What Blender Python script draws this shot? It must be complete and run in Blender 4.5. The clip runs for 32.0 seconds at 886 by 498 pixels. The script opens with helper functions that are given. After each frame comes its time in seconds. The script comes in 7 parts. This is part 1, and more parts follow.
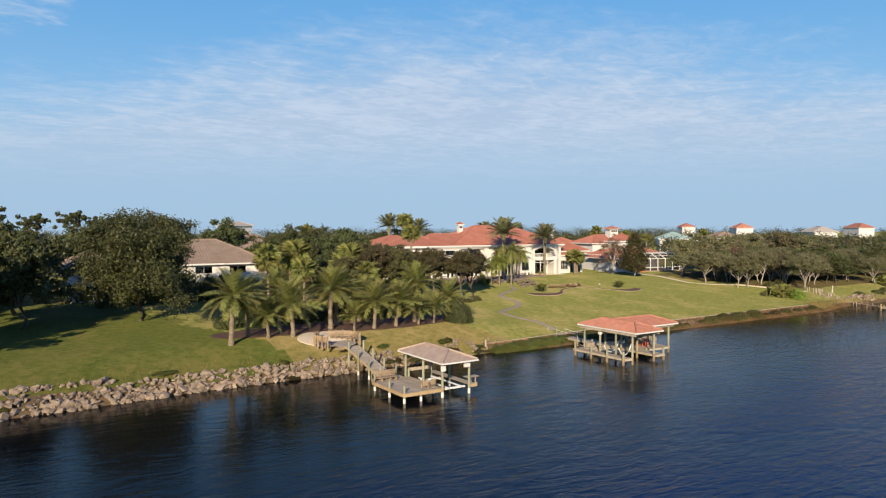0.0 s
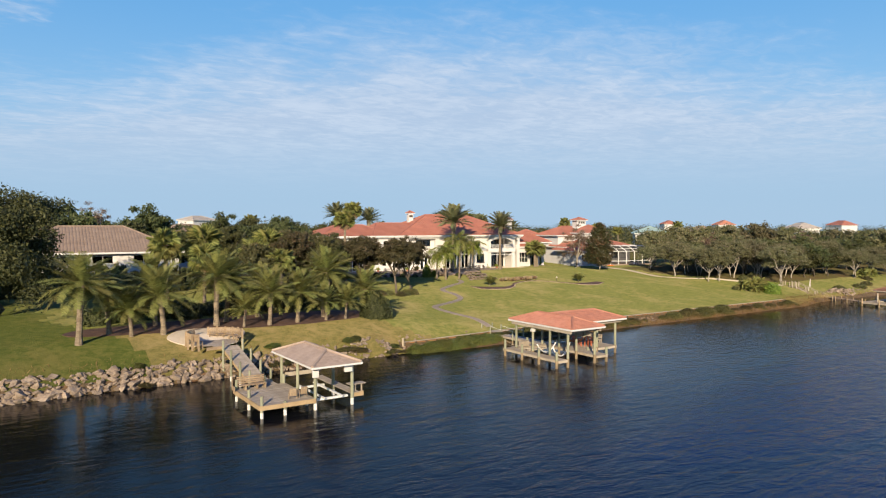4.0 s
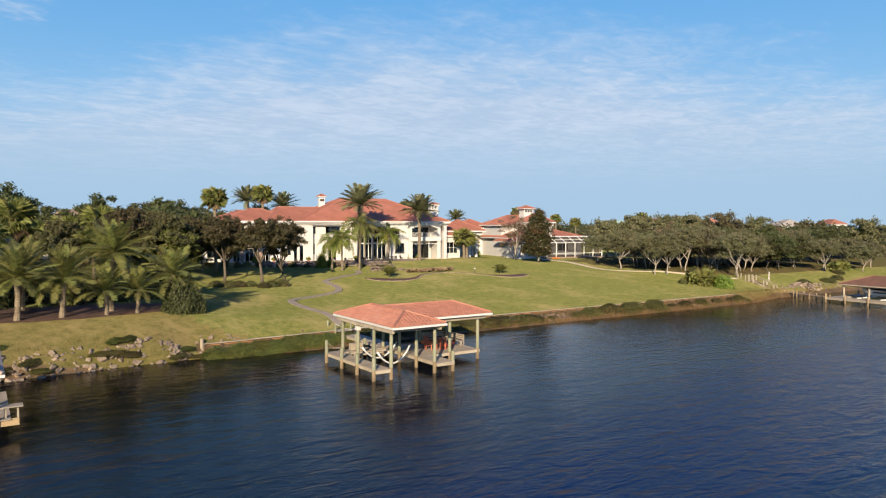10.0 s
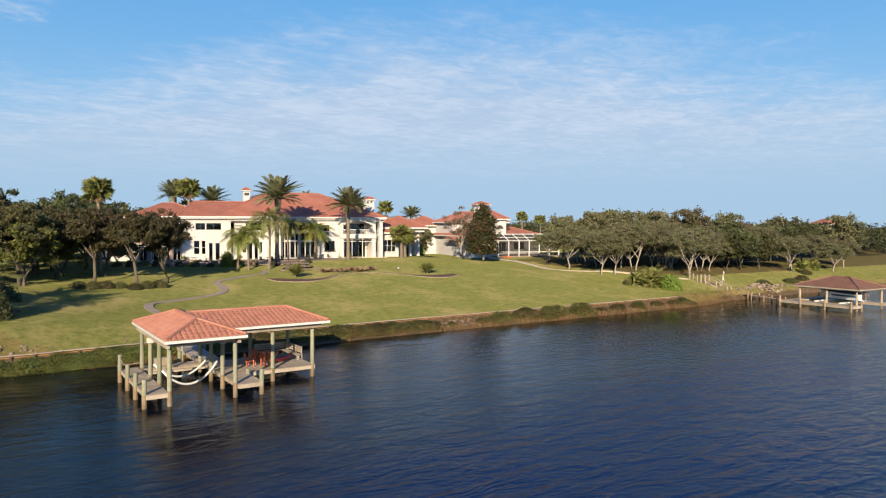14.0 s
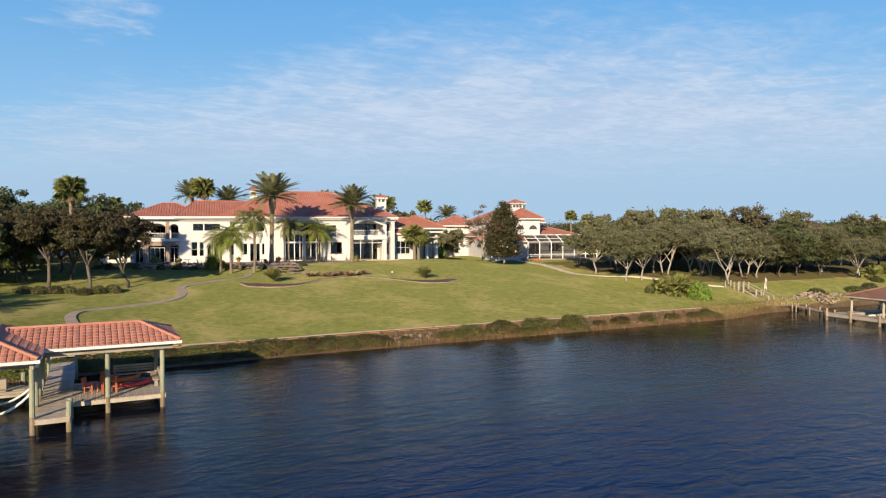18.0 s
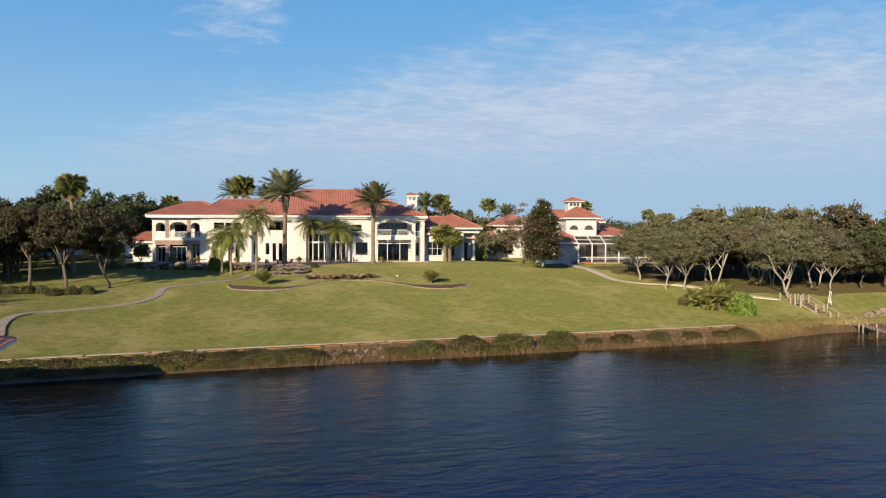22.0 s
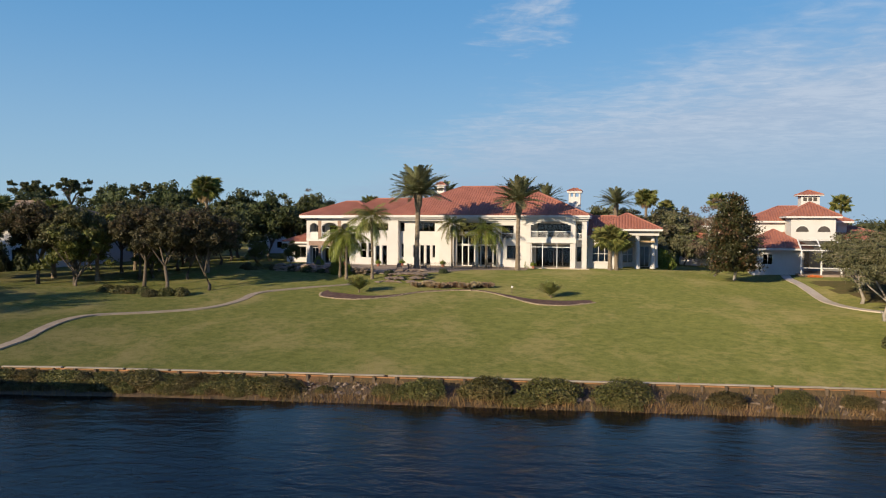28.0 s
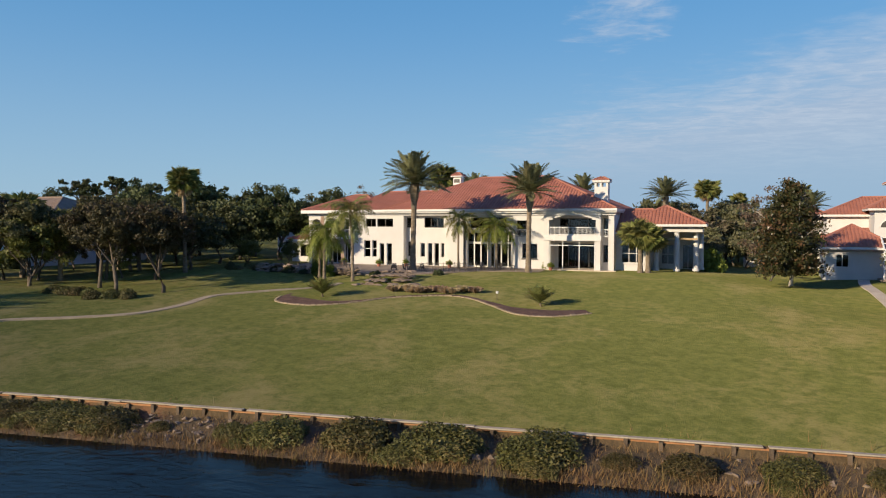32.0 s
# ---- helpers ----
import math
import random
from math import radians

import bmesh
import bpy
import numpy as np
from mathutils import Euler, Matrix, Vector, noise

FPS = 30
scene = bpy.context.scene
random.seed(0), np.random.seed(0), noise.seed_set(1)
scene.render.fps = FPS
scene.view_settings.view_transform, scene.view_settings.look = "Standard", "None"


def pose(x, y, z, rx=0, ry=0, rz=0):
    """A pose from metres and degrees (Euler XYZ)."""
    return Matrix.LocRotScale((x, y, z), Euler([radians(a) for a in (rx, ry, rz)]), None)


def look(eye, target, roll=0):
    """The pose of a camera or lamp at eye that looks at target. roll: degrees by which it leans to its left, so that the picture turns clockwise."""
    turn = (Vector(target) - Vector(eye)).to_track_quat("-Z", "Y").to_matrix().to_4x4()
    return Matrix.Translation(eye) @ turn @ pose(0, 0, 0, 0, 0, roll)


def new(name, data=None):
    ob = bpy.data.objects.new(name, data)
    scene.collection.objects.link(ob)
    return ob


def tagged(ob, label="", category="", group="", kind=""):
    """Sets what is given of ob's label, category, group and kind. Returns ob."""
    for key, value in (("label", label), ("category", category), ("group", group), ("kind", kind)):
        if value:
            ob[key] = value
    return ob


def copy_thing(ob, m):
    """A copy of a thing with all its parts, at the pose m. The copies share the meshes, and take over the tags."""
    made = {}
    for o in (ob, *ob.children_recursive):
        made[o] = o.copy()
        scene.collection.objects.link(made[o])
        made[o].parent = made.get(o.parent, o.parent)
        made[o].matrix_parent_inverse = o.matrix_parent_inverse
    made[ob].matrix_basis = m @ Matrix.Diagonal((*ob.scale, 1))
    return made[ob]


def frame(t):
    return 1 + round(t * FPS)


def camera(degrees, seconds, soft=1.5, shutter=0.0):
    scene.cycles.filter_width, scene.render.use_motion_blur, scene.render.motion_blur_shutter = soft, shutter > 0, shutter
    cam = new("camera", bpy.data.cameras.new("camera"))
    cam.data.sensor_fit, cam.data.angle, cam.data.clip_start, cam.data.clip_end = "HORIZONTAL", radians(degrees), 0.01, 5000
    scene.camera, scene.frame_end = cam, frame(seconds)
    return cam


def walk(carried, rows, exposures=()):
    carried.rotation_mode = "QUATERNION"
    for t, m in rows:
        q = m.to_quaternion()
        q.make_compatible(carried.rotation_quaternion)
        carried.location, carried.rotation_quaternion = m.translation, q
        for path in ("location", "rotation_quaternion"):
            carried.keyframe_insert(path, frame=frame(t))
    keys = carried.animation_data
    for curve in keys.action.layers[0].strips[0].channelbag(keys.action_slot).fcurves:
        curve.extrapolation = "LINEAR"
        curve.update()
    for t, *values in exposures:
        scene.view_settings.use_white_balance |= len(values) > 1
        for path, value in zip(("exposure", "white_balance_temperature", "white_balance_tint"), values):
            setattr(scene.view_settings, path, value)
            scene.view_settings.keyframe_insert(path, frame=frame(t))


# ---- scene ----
# camera: a drone gliding along the river bank, then in towards the lawn
cam = camera(64.9, 32.0, soft=1.15)
PATH = [
    (0, (-89.82, -80.82, 17.45), (-79.09, -63.96, 16.80), -0.17),
    (1, (-86.05, -78.98, 16.69), (-75.25, -62.15, 16.06), -0.26),
    (2, (-82.23, -76.89, 16.11), (-71.33, -60.13, 15.47), -0.12),
    (3, (-78.34, -74.91, 15.36), (-67.33, -58.22, 14.73), -0.09),
    (3.5, (-76.33, -74.41, 15.26), (-65.32, -57.73, 14.58), -0.10),
    (5.5, (-68.35, -71.53, 13.72), (-57.23, -54.93, 13.09), 0.04),
    (6, (-66.24, -70.71, 13.48), (-55.09, -54.12, 12.81), 0.06),
    (7, (-62.16, -69.67, 12.75), (-51.02, -53.07, 12.10), 0.09),
    (8, (-57.94, -68.51, 12.54), (-46.81, -51.91, 11.87), 0.09),
    (9, (-53.76, -67.61, 12.20), (-42.65, -51.00, 11.54), 0.12),
    (10, (-49.43, -66.66, 11.79), (-38.31, -50.05, 11.14), 0.11),
    (11, (-45.28, -65.96, 11.52), (-34.15, -49.35, 10.87), 0.12),
    (12, (-41.18, -65.49, 11.19), (-30.06, -48.88, 10.55), 0.15),
    (13, (-36.98, -64.89, 11.05), (-25.86, -48.27, 10.40), 0.14),
    (14, (-32.66, -64.47, 10.95), (-21.56, -47.85, 10.32), 0.10),
    (14.5, (-30.57, -64.30, 10.94), (-19.48, -47.66, 10.32), -0.02),
    (17, (-20.08, -63.16, 10.94), (-10.32, -45.71, 10.33), -0.09),
    (18, (-16.10, -62.29, 10.93), (-7.11, -44.43, 10.31), -0.02),
    (19, (-11.80, -62.13, 10.91), (-3.50, -43.95, 10.28), 0.06),
    (20, (-7.71, -61.13, 10.91), (0.26, -42.81, 10.28), 0.13),
    (21, (-3.64, -60.25, 11.11), (3.64, -41.63, 10.44), 0.11),
    (22, (0.88, -59.36, 11.07), (6.82, -40.27, 10.42), 0.23),
    (23, (4.99, -58.16, 11.09), (9.37, -38.65, 10.41), 0.22),
    (24, (8.94, -56.92, 11.16), (11.52, -37.09, 10.47), 0.26),
    (25, (12.89, -55.06, 11.33), (13.75, -35.10, 10.63), 0.30),
    (26, (16.58, -52.86, 11.43), (16.02, -32.88, 10.73), 0.42),
    (29, (25.51, -44.05, 11.58), (23.01, -24.22, 10.83), 0.15),
    (30, (28.01, -40.52, 11.34), (24.99, -20.76, 10.59), 0.15),
    (31, (30.50, -36.82, 11.09), (26.90, -17.16, 10.34), 0.20),
    (32, (32.86, -33.36, 10.97), (28.19, -13.93, 10.22), 0.11),
]
walk(cam, [(t, look(eye, target, roll)) for t, eye, target, roll in PATH], [(0.0, 0.0), (6.0, 0.07), (18.0, 0.07), (25.0, -0.16), (32.0, -0.22)])

# ------------------------------------------------------------------ light
SUN_TRAVEL = Vector((0.64, 0.77, 0.0)).normalized()
SUN_ELEV = radians(18.5)
ray = Vector((SUN_TRAVEL.x * math.cos(SUN_ELEV), SUN_TRAVEL.y * math.cos(SUN_ELEV), -math.sin(SUN_ELEV)))
sun = new("sun", bpy.data.lights.new("sun", "SUN"))
sun.data.energy, sun.data.angle, sun.data.color = 6.6, radians(0.55), (1.0, 0.81, 0.57)
sun.rotation_mode = "QUATERNION"
sun.rotation_quaternion = ray.to_track_quat("-Z", "Y")

world = bpy.data.worlds.new("sky")
scene.world = world
world.use_nodes = True
scene.view_settings.exposure = 0.0


class Nodes:
    """Short hand for building a node tree."""

    def __init__(self, tree):
        self.tree = tree
        tree.nodes.clear()

    def add(self, kind, **sets):
        n = self.tree.nodes.new(kind)
        for k, v in sets.items():
            if k in n.inputs:
                n.inputs[k].default_value = v
        return n

    def link(self, a, b):
        self.tree.links.new(a, b)

    def put(self, v, sock):
        if isinstance(v, (int, float, tuple)):
            sock.default_value = v
        else:
            self.link(v, sock)

    def math(self, op, a, b=0.0, c=0.0):
        n = self.tree.nodes.new("ShaderNodeMath")
        n.operation = op
        self.put(a, n.inputs[0]), self.put(b, n.inputs[1]), self.put(c, n.inputs[2])
        return n.outputs[0]

    def smooth(self, v, lo, hi, a=0.0, b=1.0):
        n = self.tree.nodes.new("ShaderNodeMapRange")
        n.interpolation_type = "SMOOTHSTEP"
        self.put(v, n.inputs["Value"])
        for k, x in (("From Min", lo), ("From Max", hi), ("To Min", a), ("To Max", b)):
            n.inputs[k].default_value = x
        return n.outputs[0]

    def mix(self, f, a, b, how="MIX"):
        n = self.tree.nodes.new("ShaderNodeMix")
        n.data_type, n.blend_type = "RGBA", how
        self.put(f, n.inputs[0]), self.put(a, n.inputs[6]), self.put(b, n.inputs[7])
        return n.outputs[2]

    def noise(self, vec, scale, detail=3.0, rough=0.55, distort=0.0):
        n = self.tree.nodes.new("ShaderNodeTexNoise")
        n.inputs["Scale"].default_value, n.inputs["Detail"].default_value = scale, detail
        n.inputs["Roughness"].default_value, n.inputs["Distortion"].default_value = rough, distort
        if vec is not None:
            self.link(vec, n.inputs["Vector"])
        return n.outputs["Fac"]

    def mapping(self, vec, scale=(1, 1, 1), rot=(0, 0, 0), loc=(0, 0, 0)):
        n = self.tree.nodes.new("ShaderNodeMapping")
        n.inputs["Scale"].default_value, n.inputs["Rotation"].default_value, n.inputs["Location"].default_value = scale, rot, loc
        self.link(vec, n.inputs["Vector"])
        return n.outputs[0]


def make_sky():
    k = Nodes(world.node_tree)
    out, bg = k.add("ShaderNodeOutputWorld"), k.add("ShaderNodeBackground")
    sky = k.add("ShaderNodeTexSky")
    sky.sky_type, sky.sun_disc = "NISHITA", False
    sky.sun_elevation = SUN_ELEV
    sky.sun_rotation = math.atan2(-SUN_TRAVEL.x, -SUN_TRAVEL.y)
    sky.air_density, sky.dust_density, sky.ozone_density = 1.0, 0.1, 3.0
    way = k.add("ShaderNodeTexCoord").outputs["Generated"]
    sep = k.add("ShaderNodeSeparateXYZ")
    k.link(way, sep.inputs[0])
    x, y, z = sep.outputs
    # clear air: the sky texture, deepened, with blue haze towards the horizon
    hsv = k.add("ShaderNodeHueSaturation")
    hsv.inputs["Saturation"].default_value, hsv.inputs["Value"].default_value = 1.2, 1.05
    k.link(sky.outputs[0], hsv.inputs["Color"])
    haze = k.mix(k.smooth(z, 0.0, 0.34), (3.1, 4.9, 6.6, 1), (1.25, 3.5, 6.6, 1))
    clear = k.mix(k.smooth(z, 0.05, 0.75, 0.88, 0.35), hsv.outputs[0], haze)
    # added slope in the unseen high sky, darker left, to shape the water's reflections
    across = k.math("MULTIPLY_ADD", x, 0.839, k.math("MULTIPLY", y, -0.545))
    deep = k.mix(k.smooth(across, -0.45, 0.40), (0.18, 0.48, 1.75, 1), (0.55, 1.2, 4.3, 1))
    clear = k.mix(k.smooth(z, 0.33, 0.75), clear, deep)
    # a flat layer of thin rippled cloud far overhead
    h = k.math("ADD", k.math("MAXIMUM", z, 0.0), 0.045)
    lay = k.add("ShaderNodeCombineXYZ")
    k.link(k.math("DIVIDE", x, h), lay.inputs[0])
    k.link(k.math("DIVIDE", y, h), lay.inputs[1])
    p = lay.outputs[0]
    big = k.noise(k.mapping(p, (0.30, 0.24, 1), (0, 0, 0.3), (3.1, 0.7, 0)), 1.0, 4.0, 0.55, 0.4)
    fine = k.noise(k.mapping(p, (1.0, 0.85, 1), (0, 0, 0.5)), 1.7, 6.0, 0.62, 0.5)
    ripple = k.noise(k.mapping(p, (1.5, 2.2, 1), (0, 0, -0.55)), 3.8, 5.0, 0.62, 0.7)
    # the bank of cloud lies ahead over the land and sinks away to both sides
    ahead = k.math("MULTIPLY_ADD", x, 0.545, k.math("MULTIPLY", y, 0.839))
    edge = k.math("ADD", k.smooth(ahead, 0.62, 0.88, 0.0, 0.19), k.smooth(ahead, 0.86, 1.0, 0.0, 0.08))
    bank = k.math("MINIMUM", k.math("MULTIPLY", k.math("SUBTRACT", edge, z), 10.0), 1.3)
    cover = k.math("ADD", bank, k.math("MULTIPLY_ADD", big, 1.7, -0.85))
    cover = k.math("ADD", cover, k.math("MULTIPLY_ADD", fine, 1.5, -0.75))
    cover = k.math("ADD", cover, k.math("MULTIPLY_ADD", ripple, 1.1, -0.55))
    cover = k.smooth(cover, -0.6, 1.1, 0.0, 0.84)
    # one torn wisp high over the house
    far = k.math("ADD", k.math("POWER", k.math("MULTIPLY", k.math("SUBTRACT", x, 0.0), 9.0), 2.0), k.math("POWER", k.math("MULTIPLY", k.math("SUBTRACT", z, 0.268), 15.0), 2.0))
    wisp = k.math("SUBTRACT", k.math("MULTIPLY_ADD", fine, 2.2, k.math("MULTIPLY", ripple, 0.8)), k.math("MULTIPLY_ADD", far, 0.5, 1.25))
    wisp = k.math("MULTIPLY", k.smooth(wisp, 0.0, 0.7, 0.0, 0.7), k.smooth(y, 0.2, 0.6))
    cover = k.math("MAXIMUM", cover, wisp)
    shade = k.math("ADD", k.math("MULTIPLY", fine, 0.5), k.math("MULTIPLY", ripple, 0.5))
    light = k.mix(k.smooth(shade, 0.38, 0.66), (3.9, 4.8, 6.2, 1), (5.1, 5.8, 6.9, 1))
    light = k.mix(k.smooth(z, 0.03, 0.16), (3.1, 4.5, 6.1, 1), light)
    col = k.mix(cover, clear, light)
    k.link(col, bg.inputs["Color"])
    bg.inputs["Strength"].default_value = 0.12
    k.link(bg.outputs[0], out.inputs["Surface"])


make_sky()

# ------------------------------------------------------------------ materials
def material(name, a, b, scale=1.5, rough=0.8, bump=0.15, fine=14.0, metal=0.0, vary=0.12, coat=0.0, stretch=(1, 1, 1), third=None, dist=0.03):
    """A surface whose colour wanders between a and b at two scales, with fine relief."""
    m = bpy.data.materials.new(name)
    m.use_nodes = True
    k = Nodes(m.node_tree)
    out, bsdf = k.add("ShaderNodeOutputMaterial"), k.add("ShaderNodeBsdfPrincipled")
    pos = k.mapping(k.add("ShaderNodeTexCoord").outputs["Object"], stretch)
    big, small = k.noise(pos, scale, 4.0, 0.6), k.noise(pos, fine, 5.0, 0.65)
    f = k.smooth(k.math("ADD", k.math("MULTIPLY", big, 0.6), k.math("MULTIPLY", small, 0.4)), 0.34, 0.66)
    col = k.mix(f, (*a, 1), (*b, 1))
    if third:
        col = k.mix(k.smooth(k.noise(pos, scale * 0.37, 5.0, 0.7), 0.52, 0.72), col, (*third, 1))
    one = k.add("ShaderNodeObjectInfo").outputs["Random"]
    hsv = k.add("ShaderNodeHueSaturation")
    k.link(col, hsv.inputs["Color"])
    k.link(k.math("MULTIPLY_ADD", one, 2 * vary, 1 - vary), hsv.inputs["Value"])
    k.link(hsv.outputs[0], bsdf.inputs["Base Color"])
    k.link(k.math("MULTIPLY_ADD", small, 0.25, max(0.02, rough - 0.12)), bsdf.inputs["Roughness"])
    bsdf.inputs["Metallic"].default_value = metal
    if coat:
        bsdf.inputs["Coat Weight"].default_value = coat
    if bump:
        bp = k.add("ShaderNodeBump")
        bp.inputs["Strength"].default_value, bp.inputs["Distance"].default_value = bump, dist
        k.link(small, bp.inputs["Height"])
        k.link(bp.outputs[0], bsdf.inputs["Normal"])
    k.link(bsdf.outputs[0], out.inputs["Surface"])
    return m


def leaf_material(name, a, b, c=None, rough=0.55, through_light=0.25):
    """Leaves: colour varies from leaf to leaf and from plant to plant; some light comes through."""
    m = bpy.data.materials.new(name)
    m.use_nodes = True
    k = Nodes(m.node_tree)
    out, bsdf = k.add("ShaderNodeOutputMaterial"), k.add("ShaderNodeBsdfPrincipled")
    geo = k.add("ShaderNodeNewGeometry")
    isl, one = geo.outputs["Random Per Island"], k.add("ShaderNodeObjectInfo").outputs["Random"]
    pos = k.add("ShaderNodeTexCoord").outputs["Object"]
    f = k.math("ADD", k.math("MULTIPLY", isl, 0.6), k.math("MULTIPLY", k.noise(pos, 0.45, 3.0), 0.5))
    col = k.mix(k.smooth(f, 0.1, 0.95), (*a, 1), (*b, 1))
    if c:
        col = k.mix(k.smooth(k.math("ADD", k.noise(pos, 0.3, 2.0), k.math("MULTIPLY", isl, 0.4)), 0.72, 0.95), col, (*c, 1))
    hsv = k.add("ShaderNodeHueSaturation")
    k.link(col, hsv.inputs["Color"])
    k.link(k.math("MULTIPLY_ADD", one, 0.4, 0.8), hsv.inputs["Value"])
    k.link(k.math("MULTIPLY_ADD", one, 0.05, 0.475), hsv.inputs["Hue"])
    k.link(hsv.outputs[0], bsdf.inputs["Base Color"])
    bsdf.inputs["Roughness"].default_value = rough
    bsdf.inputs["Specular IOR Level"].default_value = 0.3
    tr = k.add("ShaderNodeBsdfTranslucent")
    k.link(hsv.outputs[0], tr.inputs["Color"])
    mx = k.add("ShaderNodeMixShader")
    mx.inputs[0].default_value = through_light
    k.link(bsdf.outputs[0], mx.inputs[1])
    k.link(tr.outputs[0], mx.inputs[2])
    k.link(mx.outputs[0], out.inputs["Surface"])
    return m


def water_material():
    m = bpy.data.materials.new("river_water")
    m.use_nodes = True
    k = Nodes(m.node_tree)
    out, bsdf = k.add("ShaderNodeOutputMaterial"), k.add("ShaderNodeBsdfPrincipled")
    pos = k.add("ShaderNodeTexCoord").outputs["Object"]
    small = k.noise(k.mapping(pos, (1.1, 2.1, 1), (0, 0, 0.55)), 1.5, 5.0, 0.68, 0.4)
    mid = k.noise(k.mapping(pos, (0.42, 0.95, 1), (0, 0, 0.35)), 1.0, 2.5, 0.55, 0.6)
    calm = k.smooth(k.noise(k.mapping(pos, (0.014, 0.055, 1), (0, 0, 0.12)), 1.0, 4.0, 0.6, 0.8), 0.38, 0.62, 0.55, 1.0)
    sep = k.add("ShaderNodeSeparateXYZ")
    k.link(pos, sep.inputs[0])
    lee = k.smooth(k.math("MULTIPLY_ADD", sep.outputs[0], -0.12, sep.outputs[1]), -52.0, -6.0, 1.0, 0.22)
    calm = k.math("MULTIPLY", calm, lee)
    hgt = k.math("MULTIPLY", k.math("ADD", k.math("MULTIPLY", small, 0.35), k.math("MULTIPLY", mid, 1.25)), calm)
    bp = k.add("ShaderNodeBump")
    bp.inputs["Strength"].default_value, bp.inputs["Distance"].default_value = 1.0, 0.20
    k.link(hgt, bp.inputs["Height"])
    k.link(bp.outputs[0], bsdf.inputs["Normal"])
    # base colour carries ripples' sky blue and the sheltered water's dark reflections
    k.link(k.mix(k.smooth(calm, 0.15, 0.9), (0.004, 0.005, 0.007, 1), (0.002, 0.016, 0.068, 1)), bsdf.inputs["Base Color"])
    bsdf.inputs["Roughness"].default_value = 0.035
    bsdf.inputs["IOR"].default_value = 1.33
    bsdf.inputs["Specular IOR Level"].default_value = 0.21
    k.link(bsdf.outputs[0], out.inputs["Surface"])
    return m


def glass_material():
    m = bpy.data.materials.new("window_glass")
    m.use_nodes = True
    k = Nodes(m.node_tree)
    out = k.add("ShaderNodeOutputMaterial")
    t, g = k.add("ShaderNodeBsdfTransparent"), k.add("ShaderNodeBsdfGlossy")
    t.inputs["Color"].default_value = (0.55, 0.6, 0.6, 1)
    g.inputs["Roughness"].default_value = 0.03
    fr = k.add("ShaderNodeFresnel")
    fr.inputs["IOR"].default_value = 1.6
    mx = k.add("ShaderNodeMixShader")
    k.link(fr.outputs[0], mx.inputs[0])
    k.link(t.outputs[0], mx.inputs[1])
    k.link(g.outputs[0], mx.inputs[2])
    k.link(mx.outputs[0], out.inputs["Surface"])
    return m


def lawn_material(name, green, olive, dry):
    """Mown grass: broad dry patches, mottling, and fine blades."""
    m = bpy.data.materials.new(name)
    m.use_nodes = True
    k = Nodes(m.node_tree)
    out, bsdf = k.add("ShaderNodeOutputMaterial"), k.add("ShaderNodeBsdfPrincipled")
    pos = k.add("ShaderNodeTexCoord").outputs["Object"]
    broad = k.noise(k.mapping(pos, (1, 0.8, 1)), 0.13, 6.0, 0.66, 0.4)
    mid = k.noise(k.mapping(pos, (1, 1.1, 1), (0, 0, 0.4)), 1.1, 7.0, 0.78, 0.3)
    blade = k.noise(k.mapping(pos, (1, 1, 0.3)), 7.0, 6.0, 0.8)
    col = k.mix(k.smooth(k.math("ADD", k.math("MULTIPLY", mid, 0.65), k.math("MULTIPLY", blade, 0.45)), 0.42, 0.66), (*green, 1), (*olive, 1))
    drier = k.math("ADD", k.math("MULTIPLY", broad, 0.7), k.math("ADD", k.math("MULTIPLY", mid, 0.28), k.math("MULTIPLY", blade, 0.12)))
    col = k.mix(k.smooth(drier, 0.50, 0.70, 0.0, 0.62), col, (*dry, 1))
    k.link(col, bsdf.inputs["Base Color"])
    bsdf.inputs["Roughness"].default_value = 0.95
    bsdf.inputs["Specular IOR Level"].default_value = 0.1
    bsdf.inputs["Diffuse Roughness"].default_value = 1.0
    bp = k.add("ShaderNodeBump")
    bp.inputs["Strength"].default_value, bp.inputs["Distance"].default_value = 0.8, 0.09
    k.link(k.math("ADD", blade, k.math("MULTIPLY", mid, 0.6)), bp.inputs["Height"])
    k.link(bp.outputs[0], bsdf.inputs["Normal"])
    k.link(bsdf.outputs[0], out.inputs["Surface"])
    return m


LAWN = lawn_material("lawn_grass", (0.090, 0.107, 0.026), (0.172, 0.174, 0.051), (0.276, 0.228, 0.102))
# watered lawn: greener by itself, also darkened for the tree shadows on it
LAWN_GREEN = lawn_material("watered_shaded_lawn_grass", (0.044, 0.064, 0.012), (0.096, 0.106, 0.026), (0.14, 0.122, 0.040))
LAWN_DRY = lawn_material("dry_lawn_grass", (0.105, 0.098, 0.030), (0.190, 0.160, 0.058), (0.275, 0.205, 0.098))
# grass and reddish litter, with the oaks' shade darkened into the colours
SHADE_LAWN = lawn_material("shaded_grove_floor", (0.055, 0.058, 0.018), (0.090, 0.078, 0.034), (0.10, 0.06, 0.036))
MULCH = material("bark_mulch", (0.075, 0.038, 0.026), (0.145, 0.080, 0.055), 1.2, 0.95, 0.6, 12.0, dist=0.05)
BANK = material("bank_soil", (0.075, 0.055, 0.028), (0.16, 0.105, 0.052), 0.5, 0.95, 0.7, 4.0, third=(0.20, 0.095, 0.045), dist=0.12)
WATER = water_material()
GLASS = glass_material()
STUCCO = material("cream_stucco", (0.62, 0.60, 0.57), (0.69, 0.67, 0.64), 0.5, 0.9, 0.12, 30.0, vary=0.02)
WHITE_STUCCO = material("white_stucco", (0.60, 0.59, 0.57), (0.67, 0.66, 0.64), 0.5, 0.9, 0.1, 30.0, vary=0.02)
